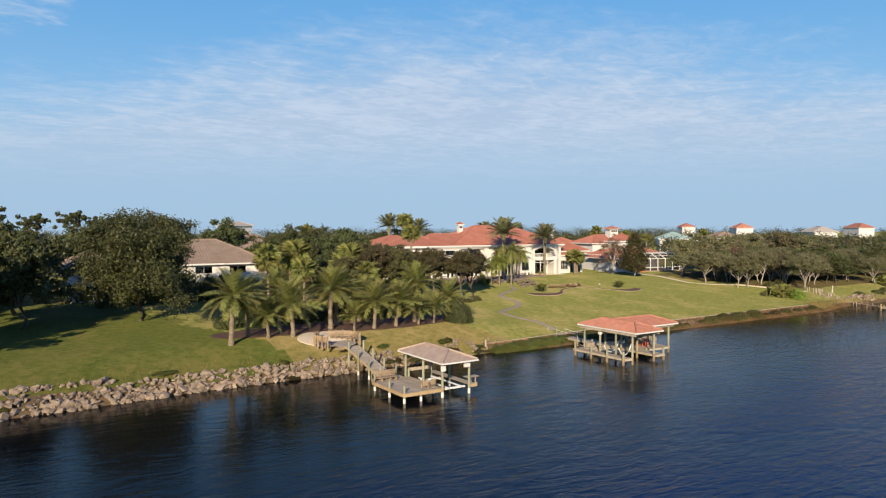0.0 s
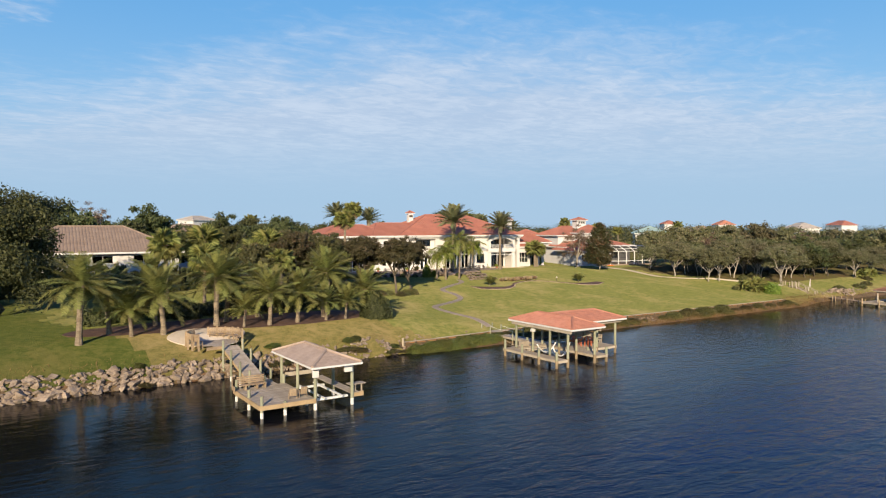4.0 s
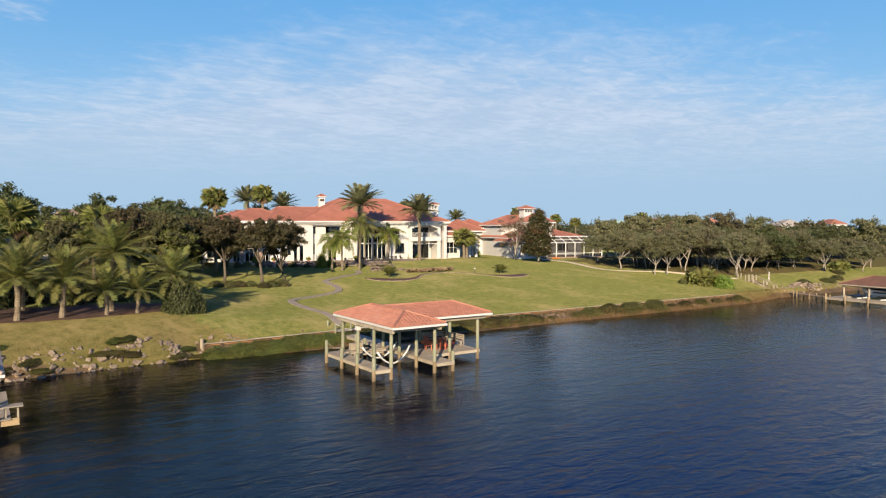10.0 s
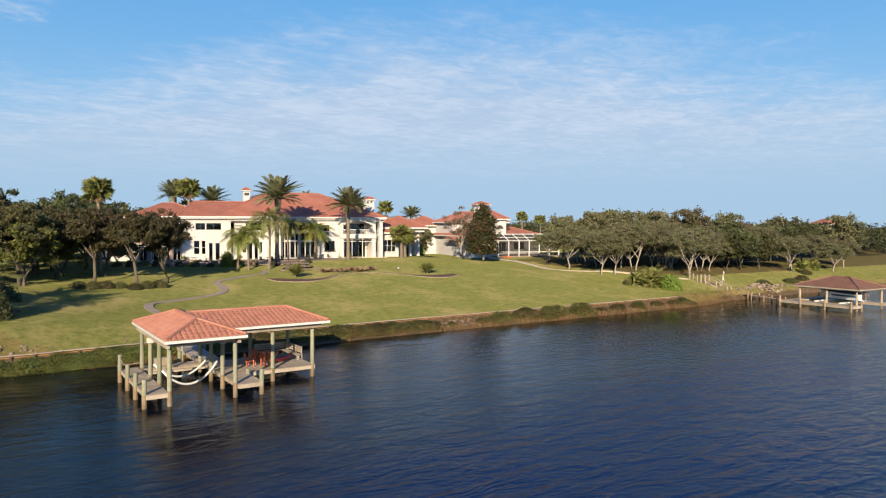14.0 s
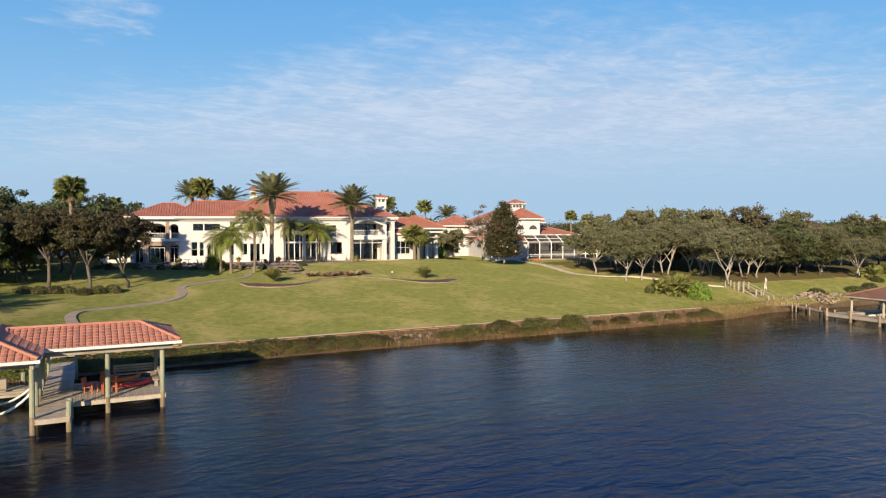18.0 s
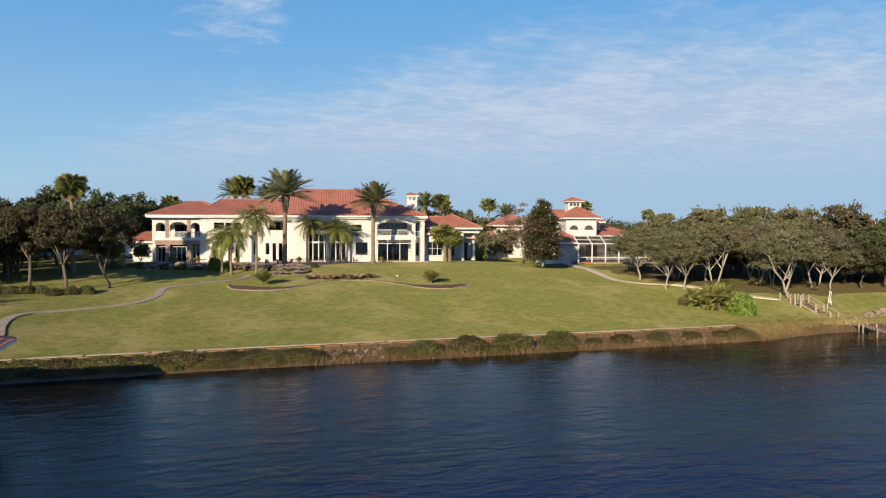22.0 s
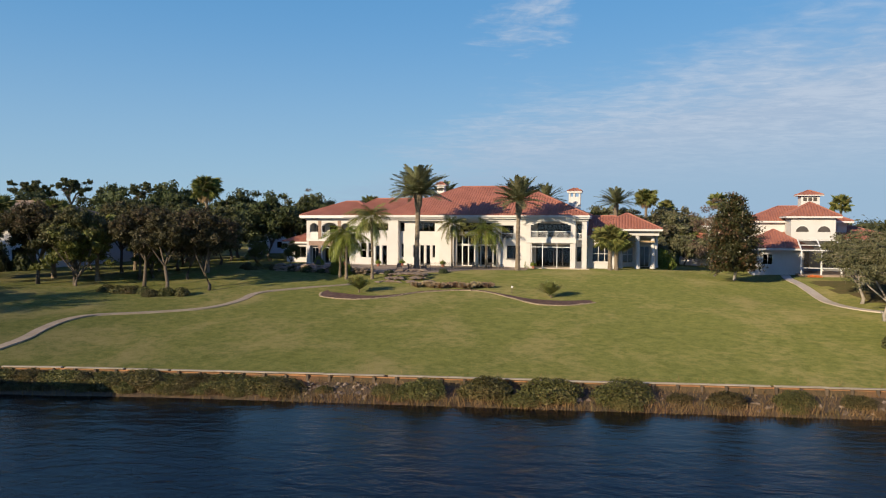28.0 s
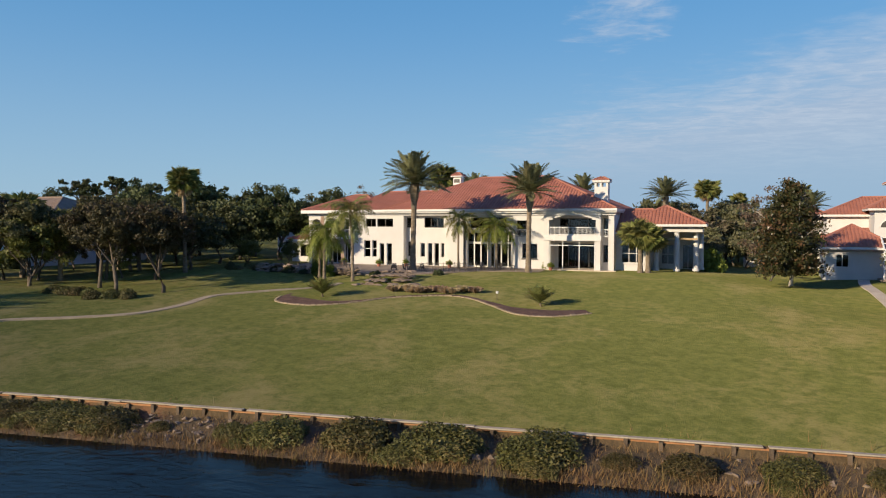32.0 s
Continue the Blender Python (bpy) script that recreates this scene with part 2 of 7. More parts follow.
TRIM = material("white_trim_paint", (0.65, 0.635, 0.605), (0.72, 0.705, 0.675), 0.8, 0.5, 0.05, 20.0, vary=0.02)
TERRACOTTA = material("terracotta_tile", (0.34, 0.130, 0.085), (0.45, 0.185, 0.125), 0.35, 0.75, 0.25, 5.0, vary=0.10, third=(0.42, 0.20, 0.14))
TERRACOTTA_PALE = material("faded_terracotta_tile", (0.40, 0.165, 0.105), (0.52, 0.235, 0.155), 0.7, 0.85, 0.25, 6.0, vary=0.12, third=(0.50, 0.29, 0.21))
BROWN_TILE = material("brown_tile", (0.15, 0.075, 0.05), (0.23, 0.12, 0.08), 0.7, 0.8, 0.25, 6.0, vary=0.1)
SHINGLE_TAN = material("tan_flat_tile", (0.36, 0.27, 0.21), (0.48, 0.375, 0.30), 0.7, 0.9, 0.25, 6.0, vary=0.10, third=(0.30, 0.24, 0.20))
SHINGLE_GREY = material("grey_tile", (0.36, 0.32, 0.28), (0.48, 0.43, 0.37), 0.7, 0.85, 0.25, 6.0, vary=0.10)
TAN_ROOF = material("tan_roof_tile", (0.26, 0.19, 0.14), (0.34, 0.255, 0.19), 0.6, 0.85, 0.25, 4.0, vary=0.05)
GREEN_ROOF = material("pale_green_roof", (0.28, 0.40, 0.38), (0.36, 0.48, 0.45), 0.5, 0.6, 0.1, 6.0)
WOOD_GREY = material("weathered_deck_wood", (0.30, 0.25, 0.19), (0.46, 0.395, 0.31), 0.9, 0.85, 0.3, 12.0, vary=0.16, stretch=(1, 1, 1))
WOOD_TAN = material("tan_timber", (0.36, 0.25, 0.13), (0.50, 0.37, 0.21), 0.9, 0.8, 0.3, 10.0, vary=0.12)
POST_GREEN = material("treated_green_post", (0.20, 0.21, 0.14), (0.33, 0.33, 0.23), 1.2, 0.85, 0.3, 9.0, vary=0.12, stretch=(1, 1, 0.3))
PILE_WET = material("waterline_pile", (0.17, 0.125, 0.07), (0.31, 0.235, 0.145), 1.2, 0.8, 0.3, 9.0, vary=0.1)
PILE_WHITE = material("white_pile_sleeve", (0.62, 0.60, 0.55), (0.75, 0.73, 0.68), 1.0, 0.5, 0.1, 9.0)
SEAWALL_WOOD = material("seawall_timber", (0.30, 0.135, 0.055), (0.44, 0.23, 0.105), 0.8, 0.85, 0.4, 6.0, vary=0.15, third=(0.22, 0.14, 0.085))
SEAWALL_POST = material("dark_wet_post", (0.075, 0.055, 0.038), (0.16, 0.115, 0.075), 1.2, 0.85, 0.4, 6.0, vary=0.2)
CAP_WOOD = material("seawall_cap_timber", (0.34, 0.28, 0.20), (0.48, 0.41, 0.31), 0.8, 0.85, 0.3, 7.0, vary=0.1)
ROCK = material("limestone_rock", (0.19, 0.14, 0.10), (0.42, 0.335, 0.25), 1.1, 0.95, 0.6, 7.0, vary=0.22, third=(0.26, 0.20, 0.14))
ROCK_BROWN = material("garden_rock", (0.19, 0.14, 0.10), (0.34, 0.26, 0.19), 1.1, 0.95, 0.6, 7.0, vary=0.25, third=(0.15, 0.12, 0.09))
PATH_STONE = material("path_paving", (0.33, 0.26, 0.18), (0.46, 0.375, 0.28), 0.9, 0.9, 0.3, 9.0, vary=0.12)
KERB_STONE = material("garden_edge_stone", (0.25, 0.19, 0.115), (0.37, 0.29, 0.19), 1.5, 0.9, 0.4, 9.0, vary=0.15)
PALE_STONE = material("pale_patio_stone", (0.60, 0.50, 0.37), (0.72, 0.63, 0.50), 0.9, 0.9, 0.15, 9.0, vary=0.08)
BARK_PALM = material("palm_bark", (0.15, 0.115, 0.08), (0.31, 0.25, 0.175), 2.2, 0.95, 0.8, 9.0, stretch=(1, 1, 3), dist=0.06)
BARK_OAK = material("pale_oak_bark", (0.27, 0.235, 0.19), (0.47, 0.42, 0.35), 1.4, 0.95, 0.7, 9.0, stretch=(1, 1, 0.4), dist=0.06)
BARK_DARK = material("dark_bark", (0.085, 0.07, 0.052), (0.16, 0.13, 0.10), 1.4, 0.95, 0.7, 9.0, stretch=(1, 1, 0.4), dist=0.06)
LEAF_OAK = leaf_material("oak_leaves", (0.086, 0.090, 0.040), (0.205, 0.200, 0.100), (0.25, 0.225, 0.14), 0.7)
LEAF_DARK = leaf_material("dark_leaves", (0.036, 0.048, 0.019), (0.112, 0.124, 0.046))
LEAF_MAGNOLIA = leaf_material("magnolia_leaves", (0.036, 0.048, 0.020), (0.090, 0.088, 0.034), (0.17, 0.10, 0.05), 0.3)
LEAF_BROWN = leaf_material("bare_twigs", (0.14, 0.095, 0.065), (0.22, 0.16, 0.11))
LEAF_SHRUB = leaf_material("shrub_leaves", (0.060, 0.070, 0.024), (0.155, 0.150, 0.055), (0.21, 0.17, 0.07))
LEAF_BRIGHT = leaf_material("bright_shrub_leaves", (0.11, 0.17, 0.025), (0.24, 0.29, 0.05))
REED = leaf_material("golden_reeds", (0.22, 0.15, 0.050), (0.38, 0.27, 0.10), (0.20, 0.18, 0.06))
FROND = leaf_material("palm_fronds", (0.102, 0.122, 0.033), (0.290, 0.290, 0.088), None, 0.6)
FROND_GREY = leaf_material("grey_green_fronds", (0.115, 0.130, 0.058), (0.270, 0.270, 0.135), None, 0.55)
FROND_YELLOW = leaf_material("yellow_green_fronds", (0.12, 0.16, 0.03), (0.27, 0.29, 0.06), None, 0.45)
FROND_DRY = leaf_material("dry_fronds", (0.36, 0.26, 0.155), (0.56, 0.43, 0.28), None, 0.7, 0.5)
WOOD_BROWN = material("weathered_brown_timber", (0.25, 0.18, 0.11), (0.40, 0.30, 0.19), 0.9, 0.85, 0.3, 10.0, vary=0.14)
# flagstone darkened: shadow of palms and trees is put into its colour
SHADED_STONE = material("shaded_flagstone", (0.22, 0.165, 0.12), (0.34, 0.265, 0.20), 0.8, 0.9, 0.25, 6.0, third=(0.18, 0.15, 0.12))
# near black stand-in for the darkness of unlit rooms behind the glass
DARK = material("unlit_room_dark", (0.035, 0.03, 0.026), (0.055, 0.048, 0.04), 0.8, 0.9, 0.0)
METAL_WHITE = material("white_aluminium", (0.72, 0.72, 0.70), (0.80, 0.80, 0.78), 1.0, 0.4, 0.0, vary=0.02)
METAL_DARK = material("dark_bronze_frame", (0.06, 0.05, 0.045), (0.09, 0.08, 0.07), 1.0, 0.5, 0.0)
HOSE = material("white_hose", (0.78, 0.77, 0.73), (0.84, 0.83, 0.80), 2.0, 0.5, 0.0)
RED_PAINT = material("red_orange_paint", (0.42, 0.10, 0.045), (0.55, 0.17, 0.08), 1.5, 0.6, 0.1, 8.0)
RED_CLOTH = material("red_hull", (0.45, 0.03, 0.03), (0.55, 0.06, 0.05), 1.5, 0.35, 0.0)
ORANGE = material("orange_toy", (0.65, 0.16, 0.03), (0.72, 0.22, 0.05), 1.5, 0.5, 0.0)
BLUE_COVER = material("blue_cover", (0.045, 0.09, 0.18), (0.075, 0.13, 0.25), 1.5, 0.5, 0.1)
BOAT_WHITE = material("white_hull", (0.75, 0.76, 0.78), (0.82, 0.83, 0.84), 0.6, 0.25, 0.0)
FLAG_CLOTH = material("faded_flag_cloth", (0.45, 0.33, 0.33), (0.60, 0.55, 0.56), 2.0, 0.8, 0.1)
BRICK = material("brown_brick", (0.24, 0.165, 0.125), (0.36, 0.255, 0.20), 2.0, 0.9, 0.4, 10.0)



def screen_material():
    """Insect screen: mostly see through, a little dark."""
    m = bpy.data.materials.new("insect_screen")
    m.use_nodes = True
    k = Nodes(m.node_tree)
    out, t, d, mx = k.add("ShaderNodeOutputMaterial"), k.add("ShaderNodeBsdfTransparent"), k.add("ShaderNodeBsdfDiffuse"), k.add("ShaderNodeMixShader")
    d.inputs["Color"].default_value = (0.03, 0.03, 0.03, 1)
    mx.inputs[0].default_value = 0.66
    k.link(t.outputs[0], mx.inputs[1])
    k.link(d.outputs[0], mx.inputs[2])
    k.link(mx.outputs[0], out.inputs["Surface"])
    return m


SCREEN = screen_material()


# ------------------------------------------------------------------ mesh helpers
def mesh_object(name, verts, faces, mat=None, parent=None, label="", smooth=False):
    me = bpy.data.meshes.new(name)
    me.from_pydata([tuple(v) for v in verts], [], [tuple(f) for f in faces])
    if mat:
        for one in mat if isinstance(mat, (list, tuple)) else (mat,):
            me.materials.append(one)
    if smooth:
        me.polygons.foreach_set("use_smooth", [True] * len(me.polygons))
    me.update()
    ob = new(name, me)
    if parent is not None:
        ob.parent = parent
    if label:
        ob["label"] = label
    return ob


def part(name, bm, mat, parent=None, label="", smooth=False):
    """Links a bmesh as one mesh object under a thing or a part."""
    me = bpy.data.meshes.new(name)
    bm.to_mesh(me)
    bm.free()
    me.materials.append(mat)
    if smooth:
        me.polygons.foreach_set("use_smooth", [True] * len(me.polygons))
    ob = new(name, me)
    if parent is not None:
        ob.parent = parent
    if label:
        ob["label"] = label
    return ob


def thing(name, label, category, at=(0, 0, 0), turn=0.0, group="", kind=""):
    """An empty that carries the parts of one thing."""
    ob = new(name)
    ob.matrix_basis = pose(*at, 0, 0, turn)
    return tagged(ob, label, category, group, kind)


def add_box(bm, x0, x1, y0, y1, z0, z1, bevel=0.0, m=None):
    vs = [bm.verts.new(p) for p in ((x0, y0, z0), (x1, y0, z0), (x1, y1, z0), (x0, y1, z0), (x0, y0, z1), (x1, y0, z1), (x1, y1, z1), (x0, y1, z1))]
    fs = [bm.faces.new([vs[i] for i in f]) for f in ((3, 2, 1, 0), (4, 5, 6, 7), (0, 1, 5, 4), (1, 2, 6, 5), (2, 3, 7, 6), (3, 0, 4, 7))]
    if bevel:
        bmesh.ops.bevel(bm, geom=list({e for f in fs for e in f.edges}), offset=bevel, segments=1, affect="EDGES")
        if m is not None:
            raise ValueError("no turn with a bevel")
    elif m is not None:
        for v in vs:
            v.co = m @ v.co
    return bm


def box(x0, x1, y0, y1, z0, z1, bevel=0.0, m=None):
    return add_box(bmesh.new(), x0, x1, y0, y1, z0, z1, bevel, m)


def add_tube(bm, points, radii, sides=8, cap=True):
    """A round tube through points."""
    rings, n = [], len(points)
    pts = [Vector(p) for p in points]
    for i, p in enumerate(pts):
        d = (pts[min(i + 1, n - 1)] - pts[max(i - 1, 0)]).normalized()
        side = d.cross(Vector((0, 0, 1)) if abs(d.z) < 0.95 else Vector((1, 0, 0))).normalized()
        up = side.cross(d)
        r = radii[i] if isinstance(radii, (list, tuple)) else radii
        rings.append([bm.verts.new(p + r * (math.cos(a) * side + math.sin(a) * up)) for a in (2 * math.pi * j / sides for j in range(sides))])
    for a, b in zip(rings, rings[1:]):
        for j in range(sides):
            bm.faces.new((a[j], a[(j + 1) % sides], b[(j + 1) % sides], b[j]))
    if cap:
        bm.faces.new(rings[-1])
        bm.faces.new(rings[0][::-1])
    return bm


def tube(points, radii, sides=8, cap=True):
    return add_tube(bmesh.new(), points, radii, sides, cap)


# ------------------------------------------------------------------ the lie of the land (x along the shore, y inland, z above the river)
def ease(a, b, v):
    t = min(1.0, max(0.0, (v - a) / (b - a)))
    return t * t * (3 - 2 * t)


SHORE = ((-95, -6.6), (-85, -6.2), (-73, -5.0), (-60, -5.0), (-46, -4.6), (-37, -3.6), (-31, -3.6), (-25, -5.1), (-8, -4.3), (0, -3.9), (50, -3.9), (62, -1.7))


def shore(x):
    """Where the water's edge lies."""
    for (x0, y0), (x1, y1) in zip(SHORE, SHORE[1:]):
        if x < x1:
            return y0 + (y1 - y0) * ease(x0, x1, x)
    return SHORE[-1][1]


def wall_y(x):
    """The line of the seawall, which runs out a little towards the boulders."""
    return -1.7 * ease(-6, -32, x)


def ground_z(x, y):
    v = y - wall_y(x)
    rocky = 1 - ease(-37, -33, x)
    if v < 0:
        s = shore(x) - wall_y(x)
        if v < s:
            return max(-1.6, (v - s) * 0.45)
        q = (v - s) / -s
        walled = 1 - ease(50, 53, x)
        low = (0.55 * walled + 0.95 * (1 - walled)) * q ** 0.8
        high = 1.88 * (1 - (1 - q) ** 1.5)
        return low + (high - low) * rocky
    lift = 0.085 * min(v, 22)
    near = 1 - ease(38, 60, x)
    lift += near * 0.085 * max(0.0, min(v, 34) - 22)
    lift += (1.1 * near + 0.9 * (1 - near)) * ease(33, 48, v)
    lift += 0.85 * ease(55, 64, x) * ease(0.8, 7.5, v) * (1 - 0.6 * ease(14, 34, v))
    # the higher bank under the palms and the boulders
    foot = 0.85 * rocky
    knoll = foot + (2.42 - foot) * (1 - (1 - min(1.0, v / 7.5)) ** 2) + 0.03 * max(0.0, min(v, 46) - 7.5)
    lift += (knoll - lift) * (1 - ease(-38, -8, x))
    return 1.03 + lift + 0.05 * noise.noise((x * 0.11, y * 0.11, 0.0)) * min(1.0, v / 4)


def build_ground():
    xs = [-2500, -1600, -1000, -600, -400, -300, -240, -200, -170, -145, -125] + [v * 1.0 for v in range(-110, 131)] + [140, 155, 175, 200, 240, 300, 400, 600, 1000, 1600, 2500]
    ys = [-14, -11] + [-8.5 + 0.25 * i for i in range(35)] + [0.3, 0.7] + [1.0 * i for i in range(1, 66)] + [68, 72, 77, 83, 90, 100, 115, 135, 160, 190, 230, 280, 340, 420, 520, 650, 800]
    ys = sorted(set(ys))
    verts, faces, which = [], [], []
    for y in ys:
        for x in xs:
            q = y + wall_y(x)
            verts.append((x, q, ground_z(x, q) if y < 650 else 3.5 - (y - 650) * 0.03))
    w = len(xs)
    for j in range(len(ys) - 1):
        for i in range(w - 1):
            faces.append((j * w + i, j * w + i + 1, (j + 1) * w + i + 1, (j + 1) * w + i))
            cx, cy = (xs[i] + xs[i + 1]) / 2, (ys[j] + ys[j + 1]) / 2
            wob = 1.2 * noise.noise((cx * 0.2, cy * 0.2, 3.0))
            kind = 0
            if (cy < -0.1 and cx > -33) or (cx > 62 and cy < 0.3 + 0.5 * wob) or (cx < -33 and cy < -2.2 + 0.5 * wob):
                kind = 5 if cx > 51.5 and shore(cx) + 0.9 + 0.5 * wob < cy else 1
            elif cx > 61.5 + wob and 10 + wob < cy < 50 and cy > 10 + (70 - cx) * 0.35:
                # floor under the right hand oaks, tree shade put into its colour
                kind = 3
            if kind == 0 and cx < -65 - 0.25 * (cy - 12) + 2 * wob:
                # neighbour's green lawn, its colour holding some tree shadow too
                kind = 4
            if kind == 0 and -66 + wob < cx < -29 + 2 * wob - 0.6 * cy and cy < 8 + 2 * wob:
                kind = 5
            which.append(kind)
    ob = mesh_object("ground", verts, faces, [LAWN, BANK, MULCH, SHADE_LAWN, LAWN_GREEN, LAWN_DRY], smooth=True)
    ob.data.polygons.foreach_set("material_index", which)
    tagged(ob, "mown olive green lawn rising gently from the river bank", "ground", kind="structure")


build_ground()
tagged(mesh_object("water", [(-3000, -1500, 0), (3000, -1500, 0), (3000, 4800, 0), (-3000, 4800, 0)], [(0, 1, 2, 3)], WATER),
       "dark blue rippled river water", "water", kind="structure")


def palm_bed():
    """The strip of bark mulch under the row of palms, with a wavering edge."""
    v, f, n = [], [], 90
    for i in range(n):
        t = i / (n - 1)
        x = -67.6 + 38.0 * t
        swell = math.sin(math.pi * min(1, max(0, t))) ** 0.35
        lo = 9.0 - 5.3 * swell + 0.5 * math.sin(2.2 * t * math.pi) + 0.35 * noise.noise((x * 0.35, 0, 1.0))
        hi = 9.0 + 4.6 * swell + 0.5 * noise.noise((x * 0.3, 4, 1.0))
        for j in range(9):
            y = lo + (hi - lo) * j / 8
            v.append((x, y, ground_z(x, y) + (0.05 if 0 < j < 8 else -0.03)))
    for i in range(n - 1):
        for j in range(8):
            a = 9 * i + j
            f.append((a, a + 9, a + 10, a + 1))
    tagged(mesh_object("planting_bed", v, f, MULCH, smooth=True), "reddish brown mulched bed under the row of palms", "planting bed", kind="structure")


palm_bed()


# ------------------------------------------------------------------ plants
def leaf_cards(centres, normals, size, rng, jitter=0.9, slim=0.55):
    """Verts and faces of many small pointed leaves, one triangle each, turned every way round their clump."""
    n = len(centres)
    d = normals + rng.normal(0, jitter, (n, 3))
    d /= np.linalg.norm(d, axis=1, keepdims=True) + 1e-9
    a = rng.normal(0, 1, (n, 3))
    side = np.cross(d, a)
    side /= np.linalg.norm(side, axis=1, keepdims=True) + 1e-9
    up = np.cross(side, d)
    s = (size * rng.uniform(0.6, 1.35, n))[:, None]
    base = centres - up * s * 0.8
    v = np.stack([base - side * s * slim, base + side * s * slim, centres + up * s * 1.2], 1).reshape(-1, 3)
    f = np.arange(3 * n).reshape(-1, 3)
    return v, f


def crown_cards(clumps, per, size, rng, shell=0.55):
    """Leaves through a set of clumps (x, y, z, rx, rz)."""
    cs, ns = [], []
    for x, y, z, rx, rz in clumps:
        d = rng.normal(0, 1, (per, 3))
        d /= np.linalg.norm(d, axis=1, keepdims=True)
        r = (rng.uniform(shell, 1.0, per) + rng.normal(0, 0.13, per))[:, None]
        cs.append(np.array([x, y, z]) + d * r * np.array([rx, rx, rz]))
        ns.append(d)
    return leaf_cards(np.concatenate(cs), np.concatenate(ns), size, rng)


def oak(name, label, height, spread, seed, bark=None, leaf=None, clear=0.28, clumps=96, per=64, size=0.21, lean=0.0, stems=1, category="tree", low=False, airy=0.0, cone=False):
    """A spreading broadleaf: crooked forked trunk, limbs and twigs that end in ragged tufts of leaves; airy thins it out and shows the twigs."""
    rng = np.random.default_rng(seed)
    tree = thing(name, label, category)
    bm = bmesh.new()
    tips = []
    zlo = height * (clear + (0.02 if low else 0.12))
    def dome(x, y):
        return math.sqrt(max(0.05, 1 - (x * x + y * y) / spread**2 * 0.8))
    for s in range(stems):
        a0 = rng.uniform(0, 6.28) + 6.28 * s / stems
        base = Vector((0.3 * math.cos(a0), 0.3 * math.sin(a0), -0.25)) if stems > 1 else Vector((0, 0, -0.25))
        out = 0.12 * height * (0.8 if stems > 1 else 0.25)
        fork = Vector((out * math.cos(a0) + lean, out * math.sin(a0), height * clear * rng.uniform(0.8, 1.15)))
        knee = base.lerp(fork, 0.4) + Vector((rng.normal(0, 0.025 * height), rng.normal(0, 0.025 * height), 0))
        r0 = 0.020 * height / (1.0 + 0.25 * (stems - 1))
        add_tube(bm, [base, knee, fork], [r0 * 1.4, r0, r0 * 0.9], 8)
        for b in range(6 if stems == 1 else 4):
            a = a0 + b * 2.4 + rng.uniform(-0.5, 0.5)
            reach = spread * rng.uniform(0.4, 0.85)
            tx, ty = reach * math.cos(a) + fork.x * 0.5, reach * math.sin(a) + fork.y * 0.5
            top = Vector((tx, ty, zlo + (height - zlo) * dome(tx, ty) * rng.uniform(0.55, 0.9)))
            elbow = fork.lerp(top, 0.4) + Vector((rng.normal(0, 0.05 * spread), rng.normal(0, 0.05 * spread), rng.uniform(-0.03, 0.06) * height))
            far = fork.lerp(top, 0.72) + Vector((rng.normal(0, 0.05 * spread), rng.normal(0, 0.05 * spread), rng.uniform(0, 0.06) * height))
            add_tube(bm, [fork, elbow, far, top], [r0 * 0.62, r0 * 0.46, r0 * 0.3, r0 * 0.1], 6, False)
            for t in range(5):
                q = (elbow.lerp(far, rng.uniform(0, 1)) if t < 3 else far.lerp(top, rng.uniform(0, 0.8)))
                w = Vector((rng.normal(0, 1), rng.normal(0, 1), rng.uniform(-0.1, 0.9))).normalized() * spread * rng.uniform(0.2, 0.45)
                e = q + w
                e.z = min(max(e.z, zlo * 0.95), height * 0.97)
                add_tube(bm, [q, q.lerp(e, 0.5) + Vector((0, 0, 0.03 * spread)), e], [r0 * 0.24, r0 * 0.16, r0 * 0.06], 4, False)
                tips.append(e)
                for u in range(3):
                    g = q.lerp(e, rng.uniform(0.4, 0.95))
                    h = g + Vector((rng.normal(0, 1), rng.normal(0, 1), rng.uniform(0, 1.0))).normalized() * spread * rng.uniform(0.1, 0.24)
                    h.z = min(h.z, height)
                    add_tube(bm, [g, h], [r0 * 0.09, r0 * 0.035], 3, False)
                    tips.append(h)
            tips.append(top)
    part("trunk", bm, bark or BARK_OAK, tree, smooth=True)
    order = rng.permutation(len(tips))
    cl = []
    for i in range(clumps):
        if i < min(len(tips), clumps * 0.6):
            p = tips[order[i]]
            x, y, z = p.x, p.y, max(p.z, zlo)
        else:
            a, r = rng.uniform(0, 6.28), spread * math.sqrt(rng.uniform(0, 1))
            r *= 0.82 + 0.26 * math.sin(2 * a + seed) + 0.16 * math.sin(3 * a + 2.1 * seed)
            x, y = r * math.cos(a) + lean, r * math.sin(a)
            z = zlo + (height - zlo) * dome(r, 0) * (rng.uniform(0.45, 0.97) if not low else rng.uniform(0.08, 0.96))
        if cone:
            x, y = x * (0.9 if i % 2 else 0.6), y * (0.9 if i % 2 else 0.6)
            z = zlo + (height - zlo) * max(0.05, 1 - math.hypot(x, y) / spread) ** 0.55 * rng.uniform(0.04, 1.0)
        c = spread * (rng.uniform(0.15, 0.28) if low else rng.uniform(0.09, 0.22))
        cl.append((x, y, min(z, height - c * 0.4), c, c * rng.uniform(0.5, 0.8)))
    v, f = crown_cards(cl, int(per * (1 - 0.45 * airy)), size, rng, 0.3 - 0.25 * airy)
    mesh_object("crown", v, f, leaf or LEAF_OAK, tree)
    return tree


